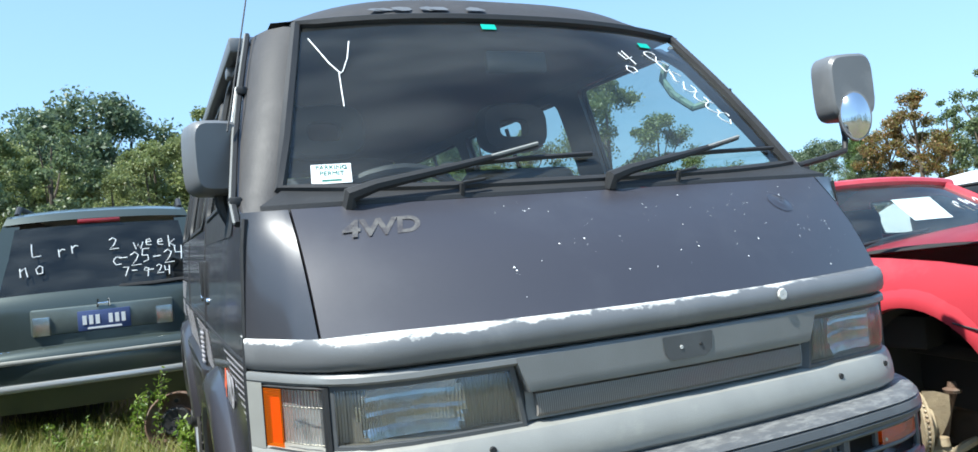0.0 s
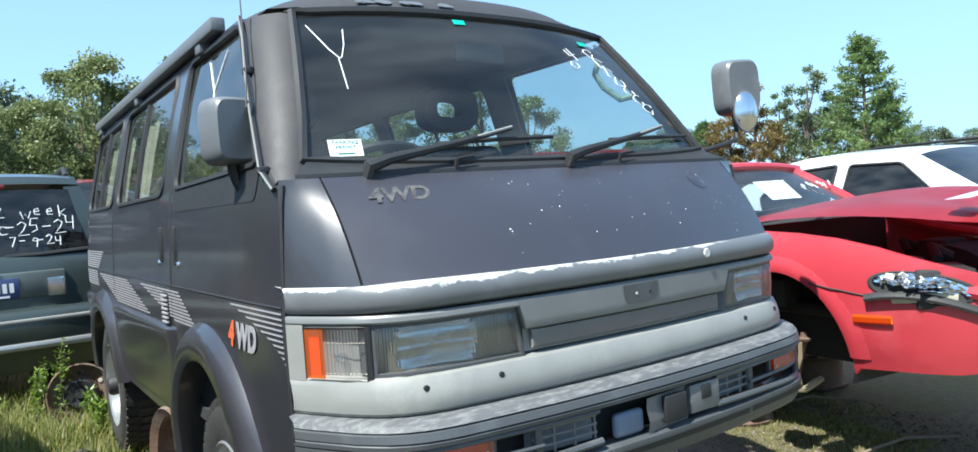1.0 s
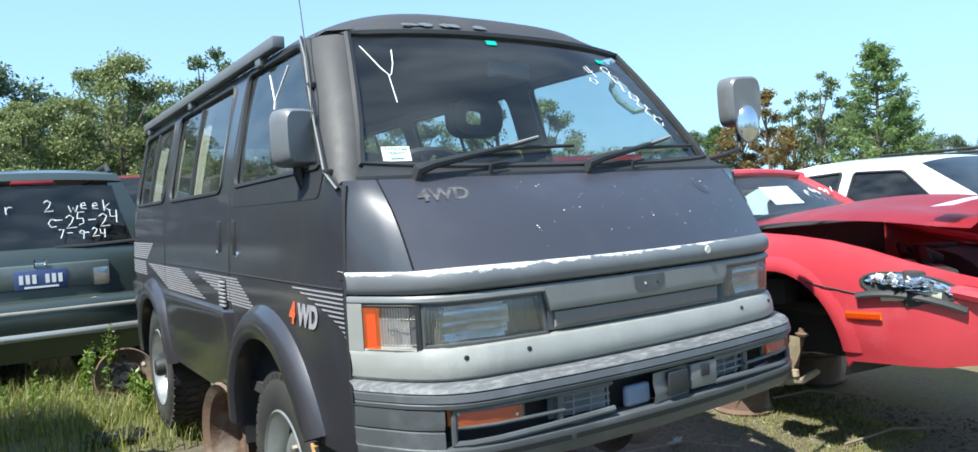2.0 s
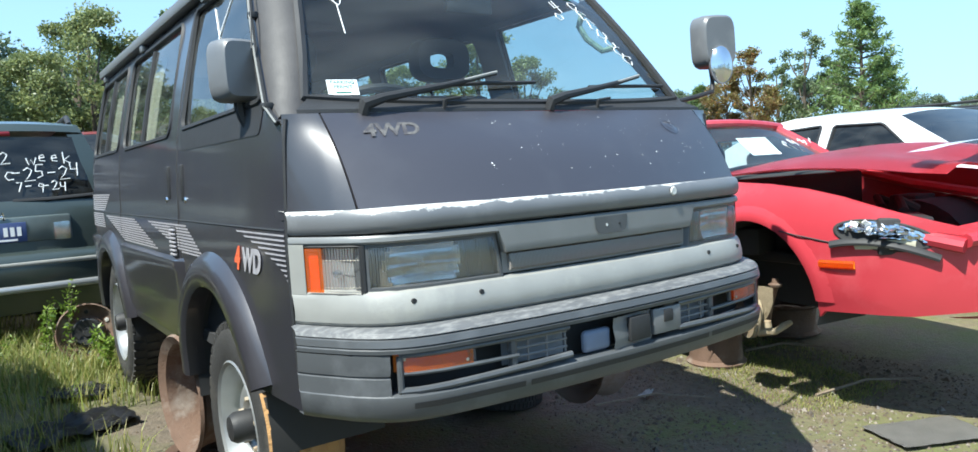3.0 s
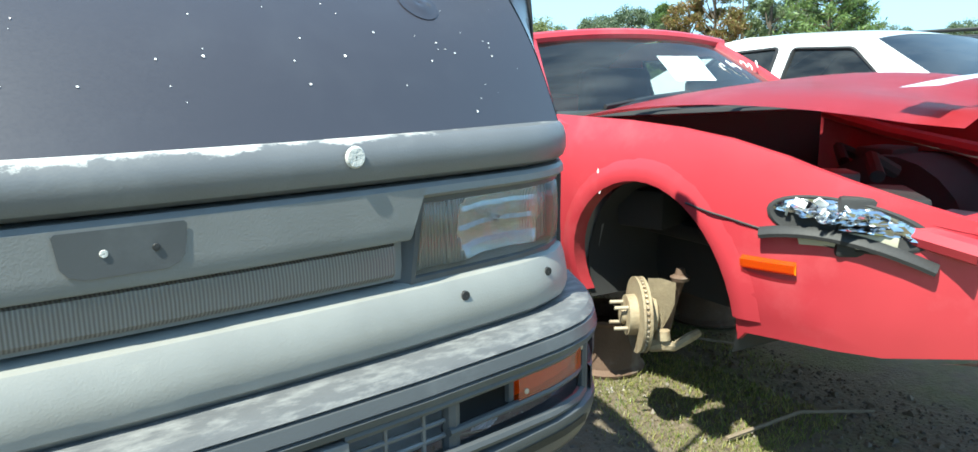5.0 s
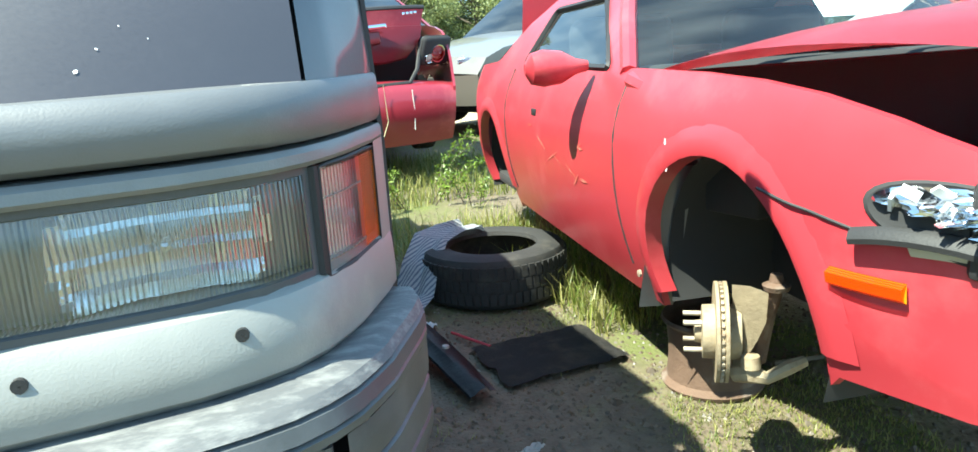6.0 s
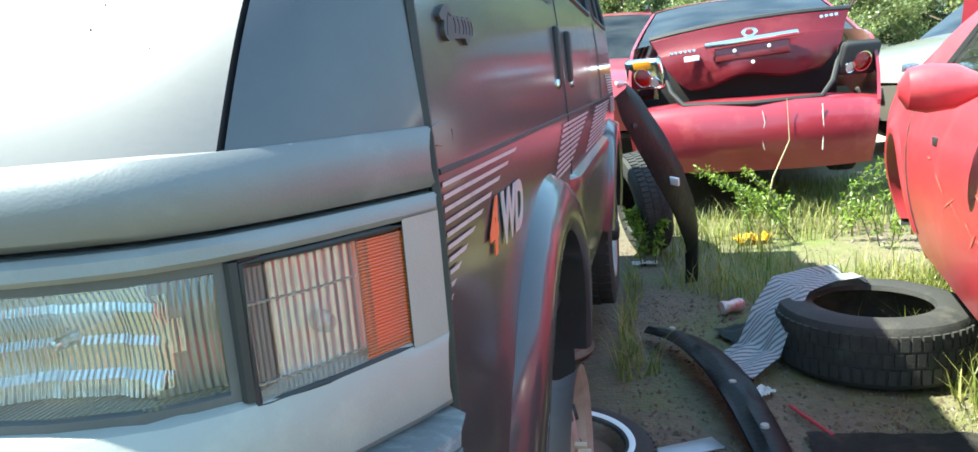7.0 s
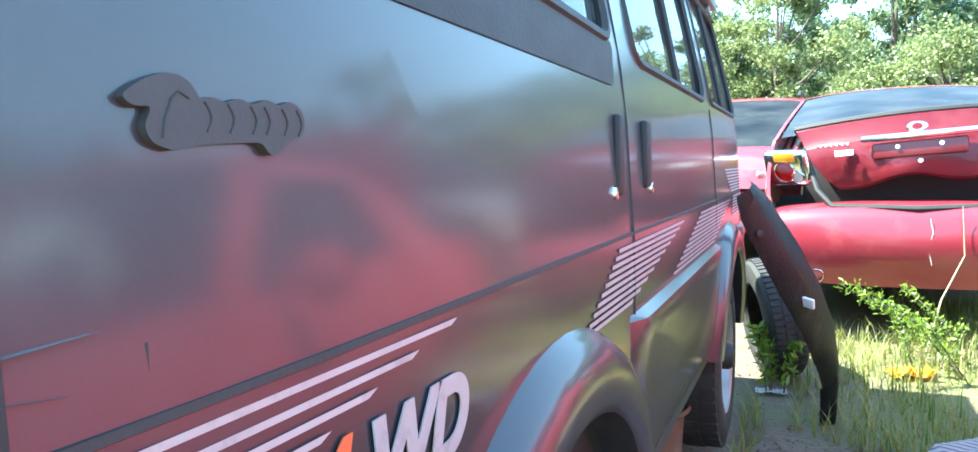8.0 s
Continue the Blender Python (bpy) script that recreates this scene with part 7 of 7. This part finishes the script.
# rusty rims that carry the van, and a brake drum wheel
stand(0, 0, 0, .22, r=.235, m=pose(-.80, 1.70, .40, 0, 90, 6))
stand(0, 0, 0, .18, r=.20, m=pose(-.68, 1.66, .0, 0, 0, 0))
stand(.50, 2.7, GZ(.5, 2.7), .34, r=.2)
drum = thing("drum_wheel", "rusty steel wheel with a dark drum in the grass", "wheel rim", pose(-.86, 3.86, GZ(-.86, 3.86) + .172, 0, -8, -97))
bm = bmesh.new()
lathe(bm, [(.17, -.05), (.178, -.04), (.165, -.02), (.155, .05), (.165, .08), (.178, .09), (.17, .095), (.15, .07), (.10, .05), (.09, .06), (.085, .05)], Matrix.Identity(4), 36)
part("rim", bm, M["rust"], drum)
bm = bmesh.new()
lathe(bm, [(.088, .02), (.088, .085), (.075, .09), (.03, .08), (.025, .10), (.001, .10)], Matrix.Identity(4), 28)
part("drum", bm, M["black"], drum)
for i in range(6):
    bm = bmesh.new()
    lathe(bm, [(.001, .004), (.012, .003), (.013, -.003)], Matrix.Rotation(i * math.pi / 3, 4, "X") @ Matrix.Translation((.062, 0, .125)) @ pose(0, 0, 0, 0, 20, 0), 10)
    part("rim_hole", bm, M["flake"] if i % 2 else M["black"], drum)
half = ground_tyre("half_tyre", "old tyre lying near the van's side", pose(-1.42, 1.62, GZ(-1.4, 1.6) + .0, 0, 0, 0), .24, .16)


# ---- vegetation ----
def leaf_mat(name, a, b, c=None):
    m = bpy.data.materials.new(name)
    m.use_nodes = True
    n, l = m.node_tree.nodes, m.node_tree.links
    n.remove(n["Principled BSDF"])
    ge = n.new("ShaderNodeNewGeometry")
    rp = n.new("ShaderNodeValToRGB")
    rp.color_ramp.elements[0].color, rp.color_ramp.elements[1].color = (*a, 1), (*b, 1)
    if c:
        e = rp.color_ramp.elements.new(.9)
        e.color = (*c, 1)
    l.new(ge.outputs["Random Per Island"], rp.inputs[0])
    d, t, g, mx, mg = n.new("ShaderNodeBsdfDiffuse"), n.new("ShaderNodeBsdfTranslucent"), n.new("ShaderNodeBsdfGlossy"), n.new("ShaderNodeMixShader"), n.new("ShaderNodeMixShader")
    l.new(rp.outputs[0], d.inputs[0])
    l.new(rp.outputs[0], t.inputs[0])
    mx.inputs[0].default_value = .42
    g.inputs["Roughness"].default_value = .45
    mg.inputs[0].default_value = .04
    l.new(d.outputs[0], mx.inputs[1])
    l.new(t.outputs[0], mx.inputs[2])
    l.new(mx.outputs[0], mg.inputs[1])
    l.new(g.outputs[0], mg.inputs[2])
    l.new(mg.outputs[0], n["Material Output"].inputs[0])
    return m


LEAF = {
    "green": leaf_mat("leaf_green", (0.08, 0.12, 0.058), (0.205, 0.265, 0.12)),
    "yellow": leaf_mat("leaf_yellow_green", (0.125, 0.165, 0.06), (0.32, 0.36, 0.14)),
    "dark": leaf_mat("leaf_dark", (0.08, 0.12, 0.07), (0.19, 0.25, 0.14)),
    "red": leaf_mat("leaf_rusty", (0.16, 0.08, 0.035), (0.42, 0.18, 0.06), (0.20, 0.20, 0.06)),
    "pine": leaf_mat("pine_needles", (0.08, 0.15, 0.045), (0.22, 0.31, 0.10)),
    "grass": leaf_mat("grass_blades", (0.10, 0.17, 0.018), (0.30, 0.36, 0.06), (0.40, 0.36, 0.13)),
    "weed": leaf_mat("weed_leaves", (0.09, 0.17, 0.02), (0.26, 0.36, 0.05)),
}
M["bark"] = mat("bark", (0.10, 0.08, 0.06), 0.95, 0, 0.35, 10, 0.8, 40)


def leaves_mesh(name, centres, size, material, rng, flat=.0, long=1.6):
    """Many small pointed leaves as one mesh."""
    n = len(centres)
    a = rng.normal(size=(n, 3))
    a[:, 2] *= 1 - flat * .5
    a /= np.linalg.norm(a, axis=1)[:, None]
    b = rng.normal(size=(n, 3))
    b -= a * (a * b).sum(1)[:, None]
    b /= np.linalg.norm(b, axis=1)[:, None]
    s = size * rng.uniform(.6, 1.35, size=(n, 1))
    v = np.stack([centres - a * s * long * .5, centres + b * s * .42, centres + a * s * long * .5, centres - b * s * .42], 1).reshape(-1, 3)
    me = bpy.data.meshes.new(name)
    me.vertices.add(4 * n)
    me.vertices.foreach_set("co", v.astype(np.float32).ravel())
    me.loops.add(4 * n)
    me.loops.foreach_set("vertex_index", np.arange(4 * n, dtype=np.int32))
    me.polygons.add(n)
    me.polygons.foreach_set("loop_start", np.arange(0, 4 * n, 4, dtype=np.int32))
    me.update(calc_edges=True)
    me.materials.append(material)
    return me


def tree(name, label, h, rad, leafmat, seed, count=5200, size=.10, base=.12, clumps=46, shape=1.0):
    rng = np.random.default_rng(seed)
    t = thing(name, label, "tree", pose(0, 0, -50), "trees round the yard")
    bm = bmesh.new()
    lean = rng.uniform(-.06, .06, 2) * h
    top = Vector((lean[0], lean[1], h * .9))
    tube(bm, [(0, 0, -.1), (lean[0] * .2, lean[1] * .2, h * .3), (lean[0] * .6, lean[1] * .6, h * .6), top], [h * .022, h * .017, h * .011, h * .003], 8)
    cs, rs = [], []
    for i in range(clumps):
        q = rng.uniform(base, 1.0)
        prof = (math.sin(math.pi * min(1, (q - base) / (1 - base) * .80 + .14))) ** .8 * shape
        ang = rng.uniform(0, 2 * math.pi)
        rr = rad * prof * math.sqrt(rng.uniform(.15, 1.0))
        c = Vector((lean[0] * q + rr * math.cos(ang), lean[1] * q + rr * math.sin(ang), h * q))
        cs.append(c)
        rs.append(rng.uniform(.16, .34) * rad * .9)
        if i % 3 == 0:
            s = Vector((lean[0] * q * .7, lean[1] * q * .7, h * q * .72))
            tube(bm, [s, (s + c) / 2 + Vector((0, 0, -.03 * h)), c], [h * .008, h * .005, h * .002], 5)
    part("trunk", bm, M["bark"], t)
    k = rng.integers(0, clumps, count)
    d = rng.normal(size=(count, 3))
    d /= np.linalg.norm(d, axis=1)[:, None]
    d *= (rng.uniform(0, 1, (count, 1)) ** .5)
    d[:, 2] *= .75
    cen = np.array([list(c) for c in cs])[k] + d * np.array(rs)[k][:, None] * rng.uniform(.7, 1.25, (count, 1))
    ob = new("crown", leaves_mesh("crown", cen, size, leafmat, rng))
    ob.parent = t
    return t


def pine(seed, h):
    rng = np.random.default_rng(seed)
    t = thing("pine_tree", "tall green pine with open layered branches", "tree", pose(0, 0, -50), "trees round the yard")
    bm = bmesh.new()
    tube(bm, [(0, 0, -.1), (0, 0, h * .5), (0, 0, h)], [h * .02, h * .012, h * .002], 8)
    cen = []
    for i in range(62):
        q = .12 + .86 * i / 61
        ang = i * 2.4 + rng.uniform(-.3, .3)
        ln_ = (1 - q) ** .75 * h * .33 + .12
        e = Vector((ln_ * math.cos(ang), ln_ * math.sin(ang), h * q + ln_ * .28))
        s = Vector((0, 0, h * q))
        tube(bm, [s, (s + e) / 2 + Vector((0, 0, -.04)), e], [.03, .02, .006], 5)
        for u in np.linspace(.35, 1.02, 9):
            p = s.lerp(e, u)
            cen.append(np.array(p) + rng.normal(size=(16, 3)) * np.array([.10, .10, .08]) * (h / 6))
    part("trunk", bm, M["bark"], t)
    ob = new("crown", leaves_mesh("crown", np.concatenate(cen), .06 * h / 6, LEAF["pine"], rng, 0, 3.4))
    ob.parent = t
    return t


KINDS = [tree("tree", "leafy green tree in a thicket", 4.6, 1.5, LEAF["green"], 1, 19000, .048), tree("tree", "yellow-green young tree in a thicket", 4.2, 1.3, LEAF["yellow"], 2, 17000, .046), tree("tree", "dark green tree in a thicket", 5.0, 1.7, LEAF["dark"], 3, 19000, .048), tree("tree", "pale green shrub with dense leaves", 2.6, 1.5, LEAF["yellow"], 4, 17000, .038, .02), tree("tree", "tall open green tree with gaps", 5.6, 1.3, LEAF["green"], 5, 6500, .075, .3, 34), tree("tree", "broad dark green tree", 5.0, 2.3, LEAF["dark"], 6, 20000, .075, .2), tree("tree", "rusty brown autumn tree", 5.0, 1.4, LEAF["red"], 7, 13000, .07, .15), tree("shrub", "low green shrub in the grass", 1.7, 1.2, LEAF["green"], 8, 12000, .036, .02)]
rng = np.random.default_rng(77)


def plant_tree(k, x, y, s):
    s *= .94 if x < .5 and y > 9 else 1
    copy_thing(KINDS[k], pose(x, y, GZ(x, y) - .05, 0, 0, float(rng.uniform(0, 360))) @ Matrix.Scale(s, 4))


# thicket behind the parked cars
for i in range(30):
    x = -9.5 + 21 * i / 29 + rng.uniform(-.3, .3)
    y = 14.2 + .10 * (x - 1) ** 2 * (.10 if x < 1 else .05) + rng.uniform(-.8, 1.0)
    plant_tree(int(rng.choice([0, 1, 2, 0, 1, 4])), x, y + 1.2, float(rng.uniform(.66, .84)) * (1 if x < 6.8 else .55))
for i in range(26):
    x = -9 + 20 * i / 25 + rng.uniform(-.3, .3)
    plant_tree(int(rng.choice([3, 3, 7, 1])), x, 12.9 + rng.uniform(-.5, .6), float(rng.uniform(.7, 1.0)))
for i in range(24):
    x = -9 + 22 * i / 23 + rng.uniform(-.3, .3)
    plant_tree(int(rng.choice([2, 0, 5])), x, 18.2 + rng.uniform(-.5, .6), float(rng.uniform(.82, 1.0)) * (1 if x < 6.8 else .5))
# nearer trees at the thicket's end, behind the estate
for k, x, y, s in ((4, -3.4, 10.8, .66), (1, -4.6, 10.6, .58), (0, -5.8, 11, .6), (4, -2.4, 12.2, .6), (3, -3.0, 10.6, .75), (1, -1.4, 12.2, .62), (3, -1.0, 11.2, .7)):
    plant_tree(k, x, y, s)
# farther trees beyond the white car
for b, d, k, s in ((36, 27, 5, .95), (38.5, 29, 2, .9), (41, 30, 5, .85), (44, 31, 0, .95), (46.5, 30, 5, .95), (48.5, 31, 5, .92), (51, 30, 2, .9), (52.8, 29, 6, 1.0), (54.5, 28, 6, 1.18), (56, 30, 4, 1.02), (57.6, 29, 4, 1.2), (59, 31, 5, .95), (60, 30, 1, .9), (63.5, 31, 0, .9), (65, 33, 5, .7), (67, 34, 2, .72), (69, 33, 5, .75), (72, 33, 0, .8), (33, 26, 0, .95), (30, 25, 2, .9), (27, 24, 5, .85), (75, 32, 2, .9), (79, 31, 5, .9)):
    plant_tree(k, -1.5 + d * math.sin(radians(b)), -1.4 + d * math.cos(radians(b)), s * (.62 if b < 47 else .72))
pn = pine(5, 5.4)
pn.matrix_basis = pose(-1.5 + 27 * math.sin(radians(61.3)), -1.4 + 27 * math.cos(radians(61.3)), .3)
copy_thing(pn, pose(-1.5 + 28 * math.sin(radians(62.6)), -1.4 + 28 * math.cos(radians(62.6)), .1, 0, 0, 70) @ Matrix.Scale(.72, 4))
copy_thing(pn, pose(-1.5 + 30 * math.sin(radians(50.8)), -1.4 + 30 * math.cos(radians(50.8)), .1, 0, 0, 130) @ Matrix.Scale(.68, 4))
# woods that close the yard on the other sides
for i in range(20):
    b = 84 + 262 * i / 19
    d = 24 + rng.uniform(-2, 3)
    plant_tree(int(rng.choice([0, 2, 5, 5])), d * math.sin(radians(b)), d * math.cos(radians(b)), float(rng.uniform(.9, 1.25)))
for k in KINDS:
    bpy.data.objects.remove(k.children[0])
    bpy.data.objects.remove(k.children[0])
    bpy.data.objects.remove(k)

# grass, in uneven patches
def blades(name, label, spots, lo, hi, material, seed, wid=.0035):
    rg = np.random.default_rng(seed)
    n = len(spots)
    x, y = spots[:, 0], spots[:, 1]
    z = np.array([GZ(a, b) for a, b in spots]) - .02
    h = rg.uniform(lo, hi, n)
    ang, bend = rg.uniform(0, 2 * np.pi, n), rg.uniform(.15, .9, n) * h
    dx, dy = np.cos(ang), np.sin(ang)
    w = wid * rg.uniform(.7, 1.5, n)
    P = lambda t, sgn: np.stack([x + dx * bend * t * t + dy * w * sgn * (1 - t), y + dy * bend * t * t - dx * w * sgn * (1 - t), z + h * t * (1 - .15 * t)], 1)
    v = np.stack([P(0, -1), P(0, 1), P(.55, 1), P(.55, -1), P(1, 0)], 1).reshape(-1, 3)
    o = 5 * np.arange(n)
    faces = [f for i in o.tolist() for f in ((i, i + 1, i + 2, i + 3), (i + 3, i + 2, i + 4))]
    me = bpy.data.meshes.new(name)
    me.from_pydata(v.tolist(), [], faces)
    me.materials.append(material)
    return tagged(new(name, me), label, "grass", kind="stuff")


def spots(n, x0, x1, y0, y1, seed, thr=-.05, sc=1.1):
    rg = np.random.default_rng(seed)
    p = np.stack([rg.uniform(x0, x1, n), rg.uniform(y0, y1, n)], 1)
    keep = [noise.noise(Vector((a * sc, b * sc, seed))) > thr for a, b in p]
    return p[np.array(keep)]


blades("grass", "sunlit green and straw grass between the cars", np.concatenate([spots(9000, -4.5, -.5, 3.0, 8, 1, -.2), spots(9000, -2.6, -.7, 3.4, 5.0, 14, -.35), spots(7000, 1.0, 3.2, 3.2, 6.2, 2, -.25), spots(2500, 1.9, 2.5, 1.9, 3.6, 3, -.2), spots(2500, -1.6, -.4, 2.0, 4, 4, .0), spots(2500, .8, 1.8, 2.4, 3.8, 5, .05), spots(5000, -6, 8, 8, 13, 6, 0)]), .05, .24, LEAF["grass"], 12)
blades("short_grass", "short mossy grass on the earth", np.concatenate([spots(5000, 1.6, 2.7, .5, 2.2, 7, .05), spots(7000, 1.7, 2.4, .55, 1.4, 10, -.15), spots(2500, .9, 2.2, 1.4, 3.2, 8, .15), spots(3000, -2.5, -.8, .5, 3, 9, .15)]), .012, .045, LEAF["grass"], 13, .0025)


def weed(c, h, n, seed, spread=.12, arch=.3, lsize=.03, per=26, droop=0.0):
    rg = np.random.default_rng(seed)
    t = thing("weed", "tall yellow-green weed with narrow leaves" if arch > .4 else "leafy green weed in the grass", "plant", pose(c[0], c[1], GZ(*c) - .01))
    bm = bmesh.new()
    cen = []
    for i in range(n):
        a = rg.uniform(0, 6.28)
        hh = h * rg.uniform(.6, 1.0)
        o = Vector((spread * .4 * math.cos(a), spread * .4 * math.sin(a), 0))
        e = o + Vector((arch * hh * math.cos(a), arch * hh * math.sin(a), hh * (1 - droop * .3)))
        mid = o.lerp(e, .5) + Vector((-.12 * arch * hh * math.cos(a), -.12 * arch * hh * math.sin(a), .10 * hh))
        tube(bm, [o, mid, e], [.004, .003, .0015], 5)
        for u in np.linspace(.2, 1.0, per):
            p = (o.lerp(mid, u * 2) if u < .5 else mid.lerp(e, u * 2 - 1))
            cen.append(np.array(p)[None] + rg.normal(size=(3, 3)) * .018)
    part("stem", bm, M["bark"], t)["kind"] = "stuff"
    ob = new("leaves", leaves_mesh("leaves", np.concatenate(cen), lsize, LEAF["weed"], rg, 0, 2.6))
    ob.parent = t
    return t


weed((1.88, 4.45), .60, 7, 1, .3, .95, .013, 60, .7)
weed((1.62, 4.6), .30, 4, 2, .2, .5, .011)
weed((2.25, 4.3), .26, 4, 3, .2, .6, .011)
weed((-1.02, 3.80), .58, 3, 4, .10, .12, .014)
weed((-1.12, 3.9), .42, 3, 14, .10, .2, .013)
weed((-1.40, 4.05), .26, 4, 5, .2, .4, .012)
weed((-.80, 3.45), .26, 4, 8, .12, .4, .016)
weed((.92, 3.9), .35, 4, 11, .12, .3, .020)
bm = bmesh.new()
tube(bm, [(1.62, 4.7, .12), (1.72, 4.85, .45), (1.84, 4.95, .68), (1.83, 4.97, .95)], [.006, .005, .004, .002], 5)
tagged(part("dry_stem", bm, mat("dry_stem", (0.40, 0.33, 0.20), .9, 0, .2, 30)), "dry leafless stalk before the red saloon", "plant")


# ---- ground ----
def ground_h(x, y):
    n = noise.noise(Vector((x * .35, y * .35, 0))) * .05 + noise.noise(Vector((x * 1.7, y * 1.7, 4))) * .016
    near = max(0.0, min(1.0, (math.hypot(x - .5, y - 2) - 3) / 6))
    return ground_z(x, y) + n * (.25 + near) - .012


bm = bmesh.new()
xs = sorted(set([round(v, 3) for v in np.arange(-6, 7.01, .12)] + [-400, -150, -70, -35, -20, -12, -8, 9, 13, 20, 35, 70, 150, 400]))
ys = sorted(set([round(v, 3) for v in np.arange(-5, 10.01, .12)] + [-400, -150, -70, -30, -15, -8, 13, 18, 26, 45, 90, 180, 400]))
loft(bm, [[(x, y, ground_h(x, y)) for x in xs] for y in ys])
gm = mat("packed_earth", (0.125, 0.10, 0.072), 0.95, 0, 0.55, 22, 1.0, 60, second=(0.10, 0.125, 0.03), sscale=0.9, samount=0.46)
n_, l_ = gm.node_tree.nodes, gm.node_tree.links
b_ = n_["Principled BSDF"]
old = b_.inputs["Base Color"].links[0].from_socket
tc = n_.new("ShaderNodeTexCoord")
sp = n_.new("ShaderNodeSeparateXYZ")
l_.new(tc.outputs["Object"], sp.inputs[0])
nz = n_.new("ShaderNodeTexNoise")
nz.inputs["Scale"].default_value, nz.inputs["Detail"].default_value = .8, 6
l_.new(tc.outputs["Object"], nz.inputs[0])
ad = n_.new("ShaderNodeMath")
ad.operation = "MULTIPLY_ADD"
ad.inputs[1].default_value = 2.2
l_.new(nz.outputs[0], ad.inputs[0])
l_.new(sp.outputs[1], ad.inputs[2])
mr = n_.new("ShaderNodeMapRange")
mr.inputs[1].default_value, mr.inputs[2].default_value = 8.6, 9.3
l_.new(ad.outputs[0], mr.inputs[0])
mx = n_.new("ShaderNodeMix")
mx.data_type = "RGBA"
mx.inputs[7].default_value = (0.42, 0.35, 0.26, 1)
l_.new(mr.outputs[0], mx.inputs[0])
l_.new(old, mx.inputs[6])
mx2 = n_.new("ShaderNodeMix")
mx2.data_type = "RGBA"
mr2 = n_.new("ShaderNodeMapRange")
ad2 = n_.new("ShaderNodeMath")
ad2.operation = "MULTIPLY_ADD"
ad2.inputs[1].default_value = 1.6
l_.new(nz.outputs[0], ad2.inputs[0])
l_.new(sp.outputs[0], ad2.inputs[2])
mr2.inputs[1].default_value, mr2.inputs[2].default_value, mr2.inputs[4].default_value = 1.2, 2.8, .75
l_.new(ad2.outputs[0], mr2.inputs[0])
mv = n_.new("ShaderNodeMix")
mv.data_type, mv.blend_type = "RGBA", "MULTIPLY"
mv.inputs[0].default_value = 1
mv.inputs[7].default_value = (1.30, 1.26, 1.18, 1)
l_.new(mx.outputs[2], mv.inputs[6])
l_.new(mr2.outputs[0], mx2.inputs[0])
l_.new(mx.outputs[2], mx2.inputs[6])
l_.new(mv.outputs[2], mx2.inputs[7])
l_.new(mx2.outputs[2], b_.inputs["Base Color"])
ground = tagged(part("ground", bm, gm), "packed brown earth with moss and a pale sandy lane", "ground", kind="structure")
# gravel and leaf litter
rng = np.random.default_rng(31)
bm = bmesh.new()
vs, fs = [], []
base = [(-1, -.6, 0), (1, -.7, 0), (.8, .8, 0), (-.9, .6, 0), (-.2, .1, .9), (.4, -.1, .7)]
tri = [(0, 1, 5), (1, 2, 5), (2, 4, 5), (2, 3, 4), (3, 0, 4), (0, 5, 4)]
for i in range(15000):
    if i % 3:
        x, y = rng.uniform(.8, 2.8), rng.uniform(-.3, 3.4)
    else:
        x, y = rng.uniform(-2.6, 2.6), rng.uniform(-1, 5)
    s, a = rng.uniform(.003, .010) * (2 if rng.uniform() > .97 else 1), rng.uniform(0, 6.28)
    z, o = ground_h(x, y), len(vs)
    for p in base:
        vs.append((x + s * (p[0] * math.cos(a) - p[1] * math.sin(a)), y + s * (p[0] * math.sin(a) + p[1] * math.cos(a)), z + s * p[2] - .001))
    fs += [(o + q[0], o + q[1], o + q[2]) for q in tri]
bm.free()
me = bpy.data.meshes.new("gravel")
me.from_pydata(vs, [], fs)
gv = leaf_mat("gravel_stone", (0.12, 0.10, 0.08), (0.27, 0.235, 0.19), (0.22, 0.16, 0.10))
me.materials.append(gv)
tagged(new("gravel", me), "small stones and dry leaf litter on earth", "gravel", kind="stuff")
